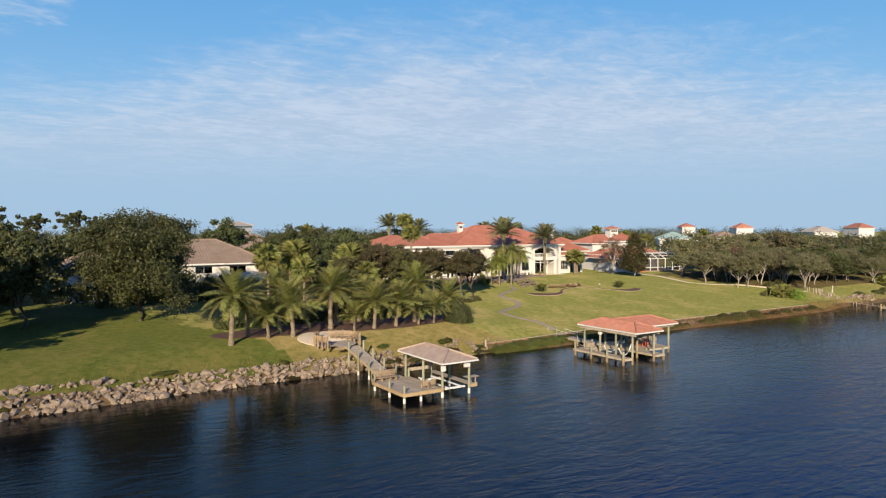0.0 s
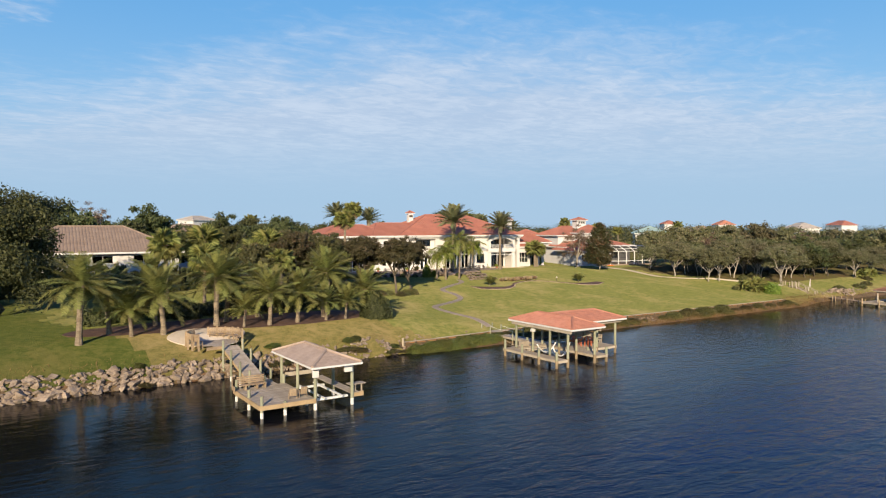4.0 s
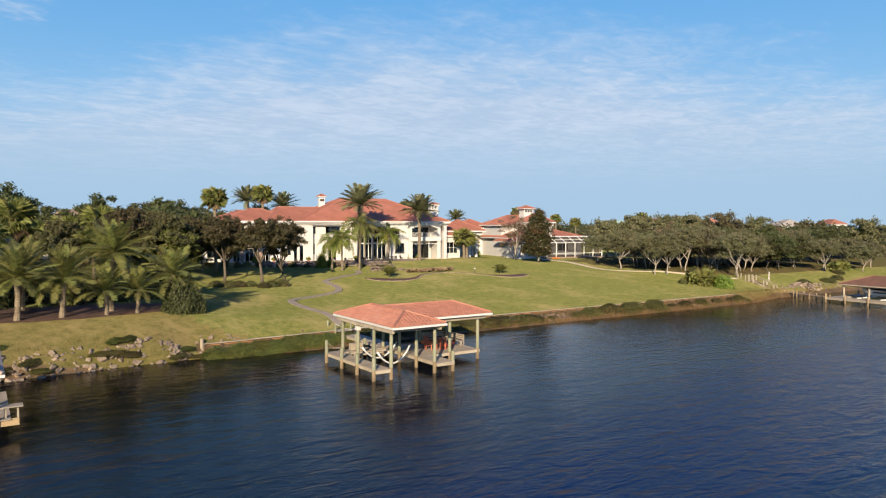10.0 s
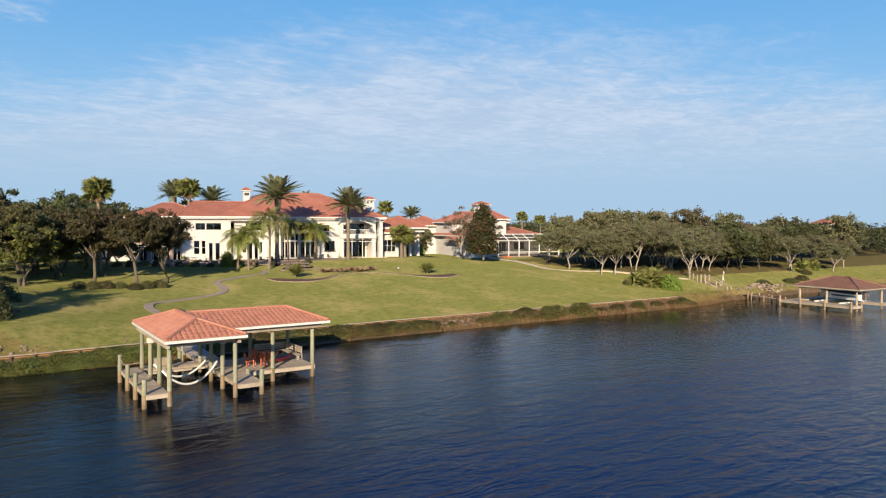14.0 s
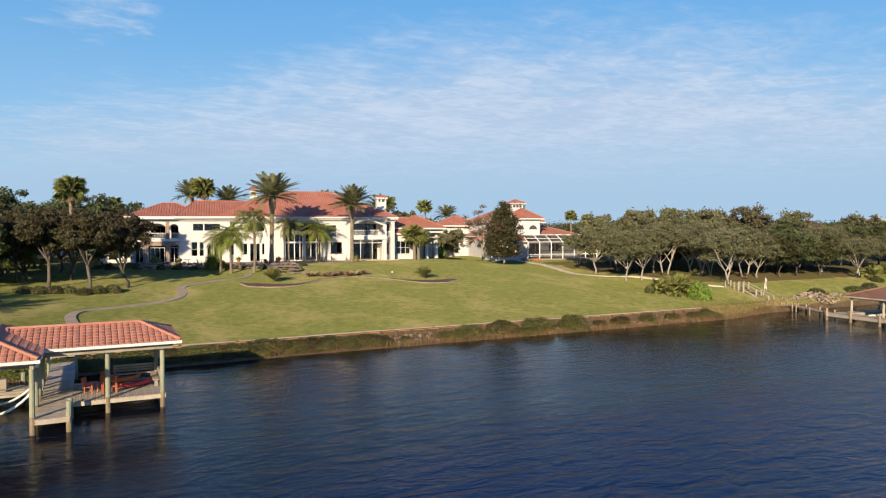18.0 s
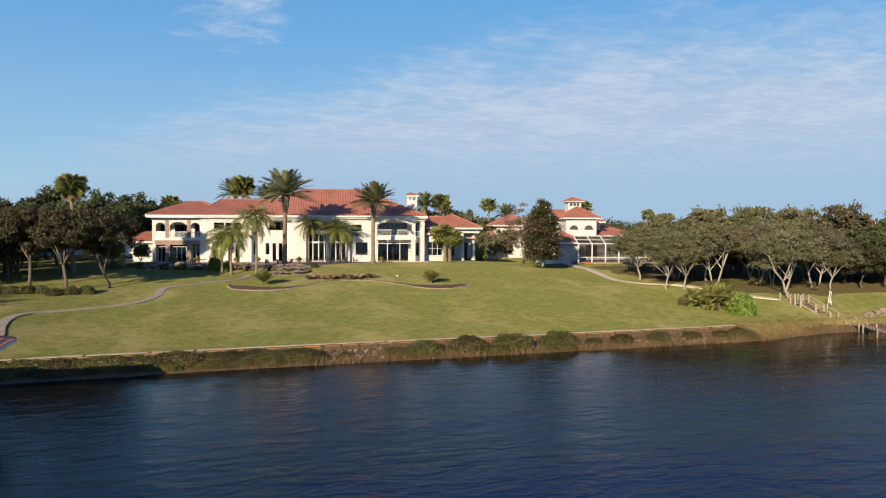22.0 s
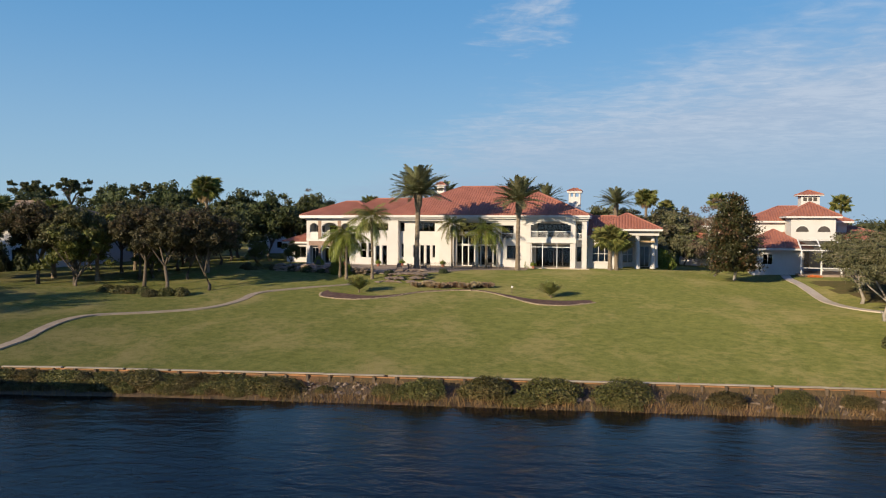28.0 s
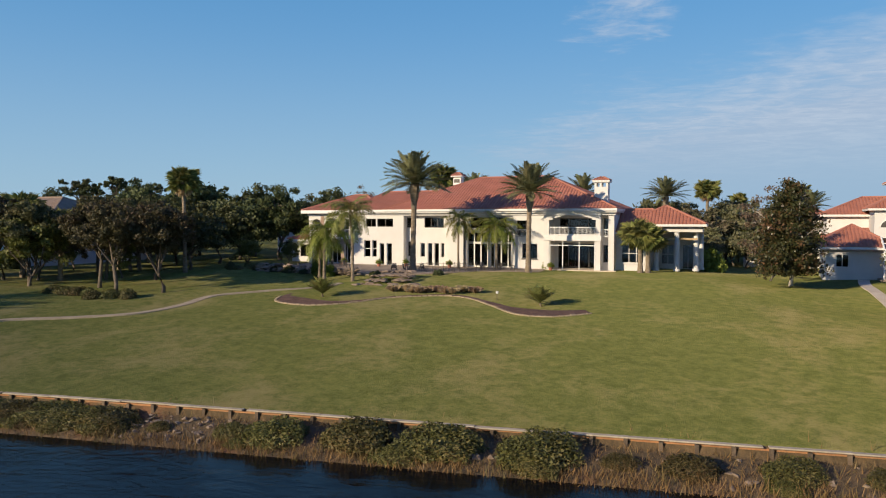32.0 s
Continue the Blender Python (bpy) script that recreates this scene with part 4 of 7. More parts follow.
# ------------------------------------------------------------------ the large house
def build_house():
    g = 5.0
    h = thing("house", "large cream stucco two storey house with terracotta roof", "house", (-11.3, 61.6, 0), -8.67)
    part("foundation", box(0.7, 44.9, 0.75, 19, 3.8, g + 0.03), PALE_STONE, h)
    # left wing with balconies over two storeys
    lo = [(1.15, 2.6, g, 7.9), (3.3, 6.0, g, 7.9), (6.6, 8.0, g, 7.9), (1.15, 2.6, 9.05, 11.5), (3.3, 6.0, 9.05, 11.6), (6.6, 8.0, 9.05, 11.5)]
    wall(h, 0.6, 8.2, g, 12.3, 0.9, 0.45, STUCCO, lo, arches=[(1.15, 2.6, 10.9, 11.5), (3.3, 6.0, 10.8, 11.6), (6.6, 8.0, 10.9, 11.5)])
    for x in (2.62, 6.02):
        part("brick_pier", box(x, x + 0.56, 0.86, 1.3, g, 11.9), BRICK, h, "tan brick pier between the balconies")
    part("brick_panel", box(1.0, 8.1, 0.87, 0.897, 7.92, 8.6), BRICK, h, "band of tan brick under the balconies")
    part("balcony_floor", box(0.62, 8.18, 0.8, 3.6, 8.62, 9.03), TRIM, h)
    part("balcony_wall", box(1.15, 2.6, 1.0, 1.15, 9.05, 10.1), TRIM, h, "solid white balcony front")
    rail(h, 3.3, 6.0, 0.95, 9.03)
    rail(h, 6.6, 8.0, 0.95, 9.03)
    for x0, x1, n in ((1.3, 2.5, 2), (3.5, 5.8, 3), (6.7, 7.9, 2)):
        window(h, x0, x1, g + 0.05, 7.6, 1.5, n, 1, name="glass_door")
        window(h, x0, x1, 9.05, 11.2, 3.5, n, 1, METAL_DARK, name="glass_door")
    wall(h, 0.62, 8.2, 9.03, 12.3, 3.62, 0.3, STUCCO, [(x0, x1, 9.05, 11.2) for x0, x1 in ((1.3, 2.5), (3.5, 5.8), (6.7, 7.9))])
    # second bay: windows over french doors
    up = [(10.3, 11.9, 10.4, 11.55), (12.1, 14.6, 10.4, 11.55)]
    down = [(10.0, 11.0, 6.1, 8.5), (11.3, 12.0, 6.1, 8.5), (12.5, 13.2, g, 8.1), (13.6, 14.4, g, 8.1)]
    wall(h, 8.2, 16.2, g, 12.3, 0.6, 0.4, STUCCO, up + down)
    window(h, 10.3, 11.9, 10.4, 11.55, 0.75, 2, 1, METAL_DARK)
    window(h, 12.1, 14.6, 10.4, 11.55, 0.75, 2, 1, METAL_DARK)
    window(h, 10.0, 11.0, 6.1, 8.5, 0.75, 1, 2)
    window(h, 11.3, 12.0, 6.1, 8.5, 0.75, 1, 2)
    window(h, 12.5, 13.2, g, 8.1, 0.75, 1, 1, name="glass_door")
    window(h, 13.6, 14.4, g, 8.1, 0.75, 1, 1, name="glass_door")
    # third bay: a tall recess
    up = [(16.3, 17.0, 10.3, 11.7), (19.0, 21.9, 10.3, 11.7)]
    down = [(16.4, 16.9, 6.2, 8.4), (18.4, 19.1, 6.2, 8.2), (19.5, 20.2, g, 8.2), (20.5, 21.2, g, 8.2), (21.5, 22.0, 6.2, 8.2)]
    wall(h, 16.2, 22.8, g, 12.3, 1.5, 0.35, STUCCO, up + down)
    window(h, 16.3, 17.0, 10.3, 11.7, 1.6, 1, 1, METAL_DARK)
    window(h, 19.0, 21.9, 10.3, 11.7, 1.6, 3, 1, METAL_DARK)
    for a, b, z0, z1 in down:
        window(h, a, b, z0 + 0.01, z1, 1.6, 1, 1, name="glass_door" if z0 == g else "window")
    part("wall", box(15.9, 16.25, 0.64, 1.85, g, 12.3), STUCCO, h)
    wall(h, 22.8, 25.1, g, 12.3, 0.6, 0.4, STUCCO)
    part("wall", box(22.82, 23.1, 1.0, 1.85, g, 12.3), STUCCO, h)
    # central hall: two storeys of white framed glass
    wall(h, 25.1, 32.0, 9.8, 12.3, 1.0, 0.4, STUCCO, [(26.0, 31.0, 10.3, 11.7)])
    window(h, 26.0, 31.0, 10.3, 11.7, 1.1, 4, 1, METAL_DARK)
    window(h, 25.2, 31.9, 8.3, 9.8, 2.1, 7, 1, TRIM, 0.14)
    window(h, 25.2, 31.9, g + 0.02, 8.3, 2.1, 7, 1, TRIM, 0.16, name="glass_door")
    for x in (25.1, 28.4, 31.6):
        part("column", tube([(x + 0.2, 1.3, g), (x + 0.2, 1.3, 9.8)], [0.26, 0.21], 14), TRIM, h, smooth=True)
    # fourth bay
    wall(h, 32.0, 36.2, g, 12.3, 0.6, 0.4, STUCCO, [(32.5, 34.3, 9.2, 11.3), (33.3, 35.3, 6.35, 8.3)])
    window(h, 33.3, 35.3, 6.35, 8.3, 0.72, 2, 1, METAL_DARK, sill=True)
    window(h, 32.5, 34.3, 9.2, 11.3, 1.8, 2, 1, METAL_DARK, name="glass_door")
    rail(h, 32.5, 34.3, 0.62, 9.2, 0.95)
    part("balcony_floor", box(32.4, 34.4, 0.55, 1.95, 9.0, 9.2), TRIM, h)
    # loggia with an arched balcony above and a screened porch below
    wall(h, 36.2, 43.4, g, 12.3, 0.3, 0.5, STUCCO, [(36.9, 42.8, 9.45, 11.9), (36.9, 42.8, g, 8.7)], arches=[(36.9, 42.8, 11.05, 11.9)])
    part("wall", box(36.2, 36.6, 0.8, 4.4, g, 12.3), STUCCO, h)
    part("wall", box(43.0, 43.4, 0.8, 4.4, g, 12.3), STUCCO, h)
    part("balcony_floor", box(36.62, 42.98, 0.82, 4.4, 8.72, 9.43), TRIM, h)
    part("ledge", box(36.1, 43.5, 0.16, 0.297, 8.75, 9.4), TRIM, h)
    rail(h, 36.9, 42.8, 0.4, 9.43, 1.05)
    wall(h, 36.6, 43.0, g, 12.3, 4.4, 0.3, STUCCO, [(37.4, 42.4, 9.45, 11.6), (37.2, 42.6, g, 8.3)])
    window(h, 37.4, 42.4, 9.45, 11.6, 4.45, 4, 1, METAL_DARK, name="glass_door")
    window(h, 37.2, 42.6, g + 0.02, 8.3, 4.45, 4, 1, METAL_DARK, name="glass_door")
    scr = bmesh.new()
    for x in (36.95, 38.6, 40.7, 42.65):
        add_box(scr, x, x + 0.1, 0.4, 0.5, g, 8.7)
    add_box(scr, 36.95, 42.75, 0.41, 0.49, 8.1, 8.2)
    part("porch_screen_frame", scr, METAL_WHITE, h)
    # set back end with the chimney wall
    wall(h, 43.4, 44.3, g, 12.3, 2.0, 0.4, STUCCO, [(43.5, 44.2, 6.0, 8.2), (43.5, 44.2, 9.45, 11.6)])
    window(h, 43.5, 44.2, 9.45, 11.6, 2.1, 1, 1, METAL_DARK)
    window(h, 43.5, 44.2, 6.0, 8.2, 2.1, 1, 1, METAL_DARK)
    rail(h, 43.4, 44.3, 0.9, 9.2, 1.0)
    part("wall", box(44.3, 45.0, 0.7, 4.4, g, 12.3), STUCCO, h)
    # back and side walls, floors
    part("wall", box(0.6, 0.95, 1.35, 12, g, 12.3), STUCCO, h)
    part("wall", box(44.6, 45.0, 4.4, 18.6, g, 12.3), STUCCO, h)
    part("wall", box(0.6, 45.0, 18.6, 19.0, g, 12.3), STUCCO, h)
    # added sheets with the darkness of the rooms put into their colour
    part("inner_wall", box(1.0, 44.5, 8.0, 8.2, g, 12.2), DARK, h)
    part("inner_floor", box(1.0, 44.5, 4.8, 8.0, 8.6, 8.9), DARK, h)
    # cornice under the eaves
    for x0, x1, y in ((0.45, 8.2, 0.9), (8.2, 16.2, 0.6), (16.2, 22.8, 0.6), (22.8, 36.2, 0.6), (36.2, 43.4, 0.3), (43.4, 45.2, 0.6)):
        part("cornice", box(x0, x1, y - 0.16, y + 0.1, 11.98, 12.3), TRIM, h)
    part("soffit", box(-0.1, 45.4, -0.1, 19.4, 12.3, 12.5), TRIM, h)
    hip_roof(h, -0.2, 13.0, 0.1, 12.5, 12.75, 5.6, 2.35, TERRACOTTA, label="left hip of the barrel tile roof")
    hip_roof(h, 7.4, 24.0, -0.25, 13.5, 12.77, 3.2, 2.75, TERRACOTTA)
    hip_roof(h, 13.5, 45.4, -0.3, 20.0, 12.79, 10.8, 4.75, TERRACOTTA)
    # chimney and cupola
    ch = part("chimney", box(42.2, 43.9, 2.6, 4.0, 12.9, 15.6), STUCCO, h)
    bm = bmesh.new()
    for x in (42.2, 42.85, 43.65):
        add_box(bm, x, x + 0.25, 2.6, 4.0, 15.6, 16.15)
    add_box(bm, 42.0, 44.1, 2.4, 4.2, 16.15, 16.3)
    part("chimney_top", bm, TRIM, ch)
    hip_roof(ch, 42.0, 44.1, 2.4, 4.2, 16.42, 0.9, 0.42, TERRACOTTA, 0.3, 0.35, 0.05, name="chimney_cap", thick=0.1)
    cu = part("cupola", box(20.0, 21.2, 9.9, 11.1, 15.0, 17.7), TRIM, h, "small white louvred cupola")
    bm = bmesh.new()
    for x in (20.15, 20.6):
        add_box(bm, x, x + 0.42, 9.86, 9.9, 16.95, 17.5)
    part("cupola_louvre", bm, METAL_DARK, cu)
    hip_roof(cu, 19.75, 21.45, 9.65, 11.35, 17.95, 0.75, 0.5, TERRACOTTA, 0.3, 0.35, 0.05, name="cupola_roof", thick=0.12)
    # single storey wing to the right
    wall(h, 45.0, 49.0, g, 9.75, 2.4, 0.4, STUCCO, [(45.7, 49.0 - 0.6, 6.0, 8.4)])
    window(h, 45.7, 48.4, 6.0, 8.4, 2.5, 3, 2, TRIM, sill=True)
    part("wall", box(48.6, 49.0, 2.8, 8.0, g, 9.75), STUCCO, h)
    part("wall", box(45.0, 55.0, 14.0, 14.4, g, 10.6), STUCCO, h)
    part("wall", box(54.6, 55.0, 9.0, 14.0, g, 10.6), STUCCO, h)
    wall(h, 49.0, 55.0, g, 10.6, 8.6, 0.4, STUCCO, [(50.0, 51.6, 5.6, 8.2), (52.6, 54.0, g, 8.2)])
    window(h, 50.0, 51.6, 5.6, 8.2, 8.7, 2, 2, TRIM)
    window(h, 52.6, 54.0, g + 0.02, 8.2, 8.7, 2, 1, TRIM, name="glass_door")
    hip_roof(h, 44.6, 50.6, 1.9, 12.9, 9.85, 0.0, 2.9, TERRACOTTA, hx2=1.6)
    # pavilion on columns
    for x, y in ((52.2, 4.2), (54.4, 5.2), (49.7, 4.4), (54.9, 8.0)):
        col = part("column", tube([(x, y, g), (x, y, g + 0.3), (x, y, g + 0.32), (x, y, 9.6), (x, y, 9.9)], [0.42, 0.42, 0.34, 0.30, 0.42], 14), TRIM, h, smooth=False)
    part("beam", box(49.2, 55.2, 3.7, 8.5, 9.9, 10.55), STUCCO, h)
    part("trellis_beam", box(50.0, 54.6, 4.0, 4.2, 8.9, 9.15), WOOD_TAN, h)
    hip_roof(h, 45.7, 55.6, 2.9, 10.6, 10.85, 4.85, 2.3, TERRACOTTA, label="hipped pavilion roof of red barrel tile")
    # long wing reaching back on the west side
    part("wall", box(0.6, 1.0, 12.05, 28.6, g, 12.3), STUCCO, h)
    part("wall", box(0.6, 12.0, 28.6, 29.0, g, 12.3), STUCCO, h)
    part("wall", box(11.6, 12.0, 19.05, 28.6, g, 12.3), STUCCO, h)
    for y0 in (14.5, 18.5, 22.5):
        part("window", box(0.54, 0.597, y0, y0 + 1.8, 9.6, 11.3), METAL_DARK, h)
    hip_roof(h, -0.9, 12.6, 11.0, 29.6, 12.73, 6.0, 2.3, TERRACOTTA)
    # low wing at the far left
    wall(h, -4.5, 0.6, g, 8.2, 4.0, 0.4, STUCCO, [(-3.0, -1.0, 5.8, 7.6)])
    window(h, -3.0, -1.0, 5.8, 7.6, 4.1, 2, 1, METAL_DARK)
    part("wall", box(-4.5, -4.1, 4.4, 12.0, g, 8.2), STUCCO, h)
    hip_roof(h, -5.0, 0.6, 3.4, 12.4, 8.4, 2.8, 1.4, TERRACOTTA, hx2=0.0)


build_house()


# ------------------------------------------------------------------ river bank
def board_run(parent, x0, x1, y0, y1, z, along="x", board=0.15, mat=None, m=None):
    """The same boards, each one a part."""
    lo, hi = (y0, y1) if along == "x" else (x0, x1)
    n = max(1, int((hi - lo) / board))
    w = (hi - lo) / n
    me = bpy.data.meshes.new("board")
    bm = box(0, x1 - x0, 0.006, w - 0.006, -0.045, 0) if along == "x" else box(0.006, w - 0.006, 0, y1 - y0, -0.045, 0)
    bm.to_mesh(me)
    bm.free()
    me.materials.append(mat or WOOD_GREY)
    for i in range(n):
        e, dz = random.uniform(-0.015, 0.015), random.uniform(-0.006, 0.006)
        ob = new("board", me)
        at = Vector((x0 + e, lo + w * i, z + dz)) if along == "x" else Vector((lo + w * i, y0 + e, z + dz))
        ob.matrix_basis = (m or Matrix()) @ Matrix.Translation(at)
        ob.parent = parent


def post(parent, x, y, top, r=0.15, bottom=-1.5, mat=None, wet=0.75, name="post", sleeve=None):
    """A round timber pile; its foot is stained, or sleeved in white."""
    p = part(name, tube([(x, y, wet), (x, y, wet + 0.02), (x + 0.01, y, top - 0.03), (x + 0.01, y, top)], [r, r, r * 0.94, r * 0.85], 10), mat or POST_GREEN, parent, smooth=False)
    part("pile_foot", tube([(x, y, bottom), (x, y, wet)], [r * 1.03, r * 1.03], 10), sleeve or PILE_WET, p)
    return p


def build_seawall():
    """Posts and panels under a worn cap of boards, bent along the line of the wall."""
    w = thing("seawall", "low timber seawall with posts and a weathered cap board", "seawall", kind="structure")
    def along(x):
        return pose(x, wall_y(x), 0, 0, 0, math.degrees(math.atan2(wall_y(x + 0.5) - wall_y(x - 0.5), 1.0)))
    x, i, step = -32.3, 0, 1.57
    while x < 50.6:
        bm = box(0.02, step - 0.02, -0.10, -0.02, 0.2 + 0.03 * math.sin(i), 0.93)
        bm.transform(along(x))
        part("panel", bm, SEAWALL_WOOD, w)
        bm = box(-0.09, 0.09, -0.27, -0.104, -0.3, 0.955 + 0.05 * math.sin(i * 1.7))
        bm.transform(along(x))
        part("post", bm, SEAWALL_POST, w)
        x += step
        i += 1
    x = -32.4
    while x < 50.5:
        step = random.uniform(3.0, 4.8)
        dy, dz = random.uniform(-0.05, 0.05), random.uniform(-0.03, 0.03)
        bm = box(0, min(step, 51.0 - x), -0.32 + dy, -0.03 + dy, 0.98 + dz, 1.05 + dz, 0.01)
        bm.transform(along(x + step / 2) @ pose(-step / 2, 0, 0))
        part("cap_board", bm, CAP_WOOD, w)
        x += step + random.choice((0.02, 0.02, 0.25))
    part("end_post", tube([(-32.5, wall_y(-32.5) - 0.15, -0.6), (-32.5, wall_y(-32.5) - 0.15, 1.5)], [0.17, 0.15], 10), CAP_WOOD, w, "grey round end post")


def rock_meshes(mat, n=7, seed=3):
    out = []
    for i in range(n):
        rng = np.random.default_rng(seed * 100 + i)
        bm = bmesh.new()
        sx, sy, sz = rng.uniform(0.85, 1.3), rng.uniform(0.7, 1.05), rng.uniform(0.55, 0.9)
        for q in range(13):
            d = Vector(rng.normal(0, 1, 3)).normalized() * rng.uniform(0.42, 0.62)
            bm.verts.new((d.x * sx, d.y * sy, d.z * sz))
        hull = bmesh.ops.convex_hull(bm, input=bm.verts)
        bmesh.ops.delete(bm, geom=[q for q in set(hull["geom_interior"] + hull["geom_unused"]) if isinstance(q, bmesh.types.BMVert)], context="VERTS")
        me = bpy.data.meshes.new("rock")
        bm.to_mesh(me)
        bm.free()
        me.materials.append(mat)
        out.append(me)
    return out


def build_revetment():
    """Boulders along the bank beside the first dock."""
    rv = thing("rock_revetment", "bank of pale broken limestone boulders at the water", "rock bank")
    meshes = rock_meshes(ROCK)
    r = random.Random(4)
    n = 0
    spots = []
    for i in range(1150):
        x = r.uniform(-97, -48) if i % 6 else r.uniform(-49, -34)
        s = shore(x)
        t = r.random()
        y = s - 0.3 + (2.5 if x < -49 else 2.3) * t + 0.5 * noise.noise((x * 0.4, 3.0, 1.0))
        if x < -80 and r.random() < 0.3:
            y = r.uniform(-3.2, -2.4)
        spots.append((x, y, r.choice((0.45, 0.6, 0.75, 1.05)) * r.uniform(0.8, 1.2) * (1.1 - 0.3 * t) * (1.0 if x < -48 else 0.7)))
    r.shuffle(spots)
    rest_v, rest_f = [], []
    for i, (x, y, s) in enumerate(spots):
        m = pose(x, y, max(ground_z(x, y), -0.1) + (0.14 if x < -48 else 0.02) * s, r.uniform(-25, 25), r.uniform(-25, 25), r.uniform(0, 360)) @ Matrix.Diagonal((s, s * r.uniform(0.8, 1.1), s * r.uniform(0.7, 1.0), 1))
        me = meshes[i % len(meshes)]
        if i < 300 and x > -80:
            ob = new("rock", me)
            ob.matrix_basis = m
            ob.parent = rv
        else:
            k = len(rest_v)
            rest_v += [tuple(m @ p.co) for p in me.vertices]
            rest_f += [tuple(q + k for q in p.vertices) for p in me.polygons]
    tagged(mesh_object("rubble", rest_v, rest_f, ROCK, rv), kind="stuff")
    # scattered stones below the seawall and by the far steps
    sc = thing("bank_stones", "scattered broken stones on the muddy bank", "stones")
    v, f = [], []
    for i in range(260):
        zone = r.random()
        x = r.uniform(-33, -22) if zone < 0.2 else r.uniform(8.5, 13.5) if zone < 0.42 else r.uniform(25, 52) if zone < 0.72 else r.uniform(62, 90)
        y = r.uniform(shore(x) + 0.5, -0.5) if x < 60 else r.uniform(-1.5, 2.5)
        s = r.uniform(0.15, 0.5)
        m = pose(x, y, ground_z(x, y) + 0.02 * s, r.uniform(-30, 30), r.uniform(-30, 30), r.uniform(0, 360)) @ Matrix.Diagonal((s, s, s * 0.8, 1))
        me = meshes[i % len(meshes)]
        k = len(v)
        v += [tuple(m @ p.co) for p in me.vertices]
        f += [tuple(q + k for q in p.vertices) for p in me.polygons]
    tagged(mesh_object("rubble", v, f, ROCK_BROWN, sc), kind="stuff")
    heap = thing("rock_pile", "heap of pale rocks on the bank beside the steps", "rocks")
    for i in range(110):
        t = r.random()
        x = r.gauss(74.0, 1.5) if t < 0.5 else r.uniform(67.5, 82.0)
        y = r.uniform(-1.2, 2.4) if t < 0.5 else r.uniform(0.6, 2.0)
        s = r.uniform(0.45, 0.95) * (1.0 if t < 0.5 else 0.7)
        ob = new("rock", meshes[i % len(meshes)])
        ob.matrix_basis = pose(x, y, ground_z(x, y) + (r.uniform(0.0, 0.55) if t < 0.5 else 0.05) * math.exp(-((x - 74.0) / 2.0) ** 2) + 0.06, r.uniform(-25, 25), r.uniform(-25, 25), r.uniform(0, 360)) @ Matrix.Diagonal((s, s, s * 0.8, 1))
        ob.parent = heap


def shrub_mesh(name, rx, ry, rz, n, size, seed, mat, shell=0.8):
    rng = np.random.default_rng(seed)
    d = rng.normal(0, 1, (n, 3))
    d /= np.linalg.norm(d, axis=1, keepdims=True)
    d[:, 2] = np.abs(d[:, 2])
    lump = np.array([1 + 0.28 * noise.noise(Vector(q) * 1.7 + Vector((seed, 0, 0))) for q in d])[:, None]
    c = d * rng.uniform(shell, 1.03, n)[:, None] * lump * np.array([rx, ry, rz])
    v, f = leaf_cards(c, d, size, rng, 0.7)
    me = bpy.data.meshes.new(name)
    me.from_pydata(v.tolist(), [], f.tolist())
    me.materials.append(mat)
    return me


LEAF_LUSH = leaf_material("lush_bank_leaves", (0.070, 0.092, 0.020), (0.175, 0.190, 0.048))
LEAF_BANK = leaf_material("bank_shrub_leaves", (0.050, 0.050, 0.015), (0.140, 0.128, 0.038), (0.19, 0.145, 0.055))


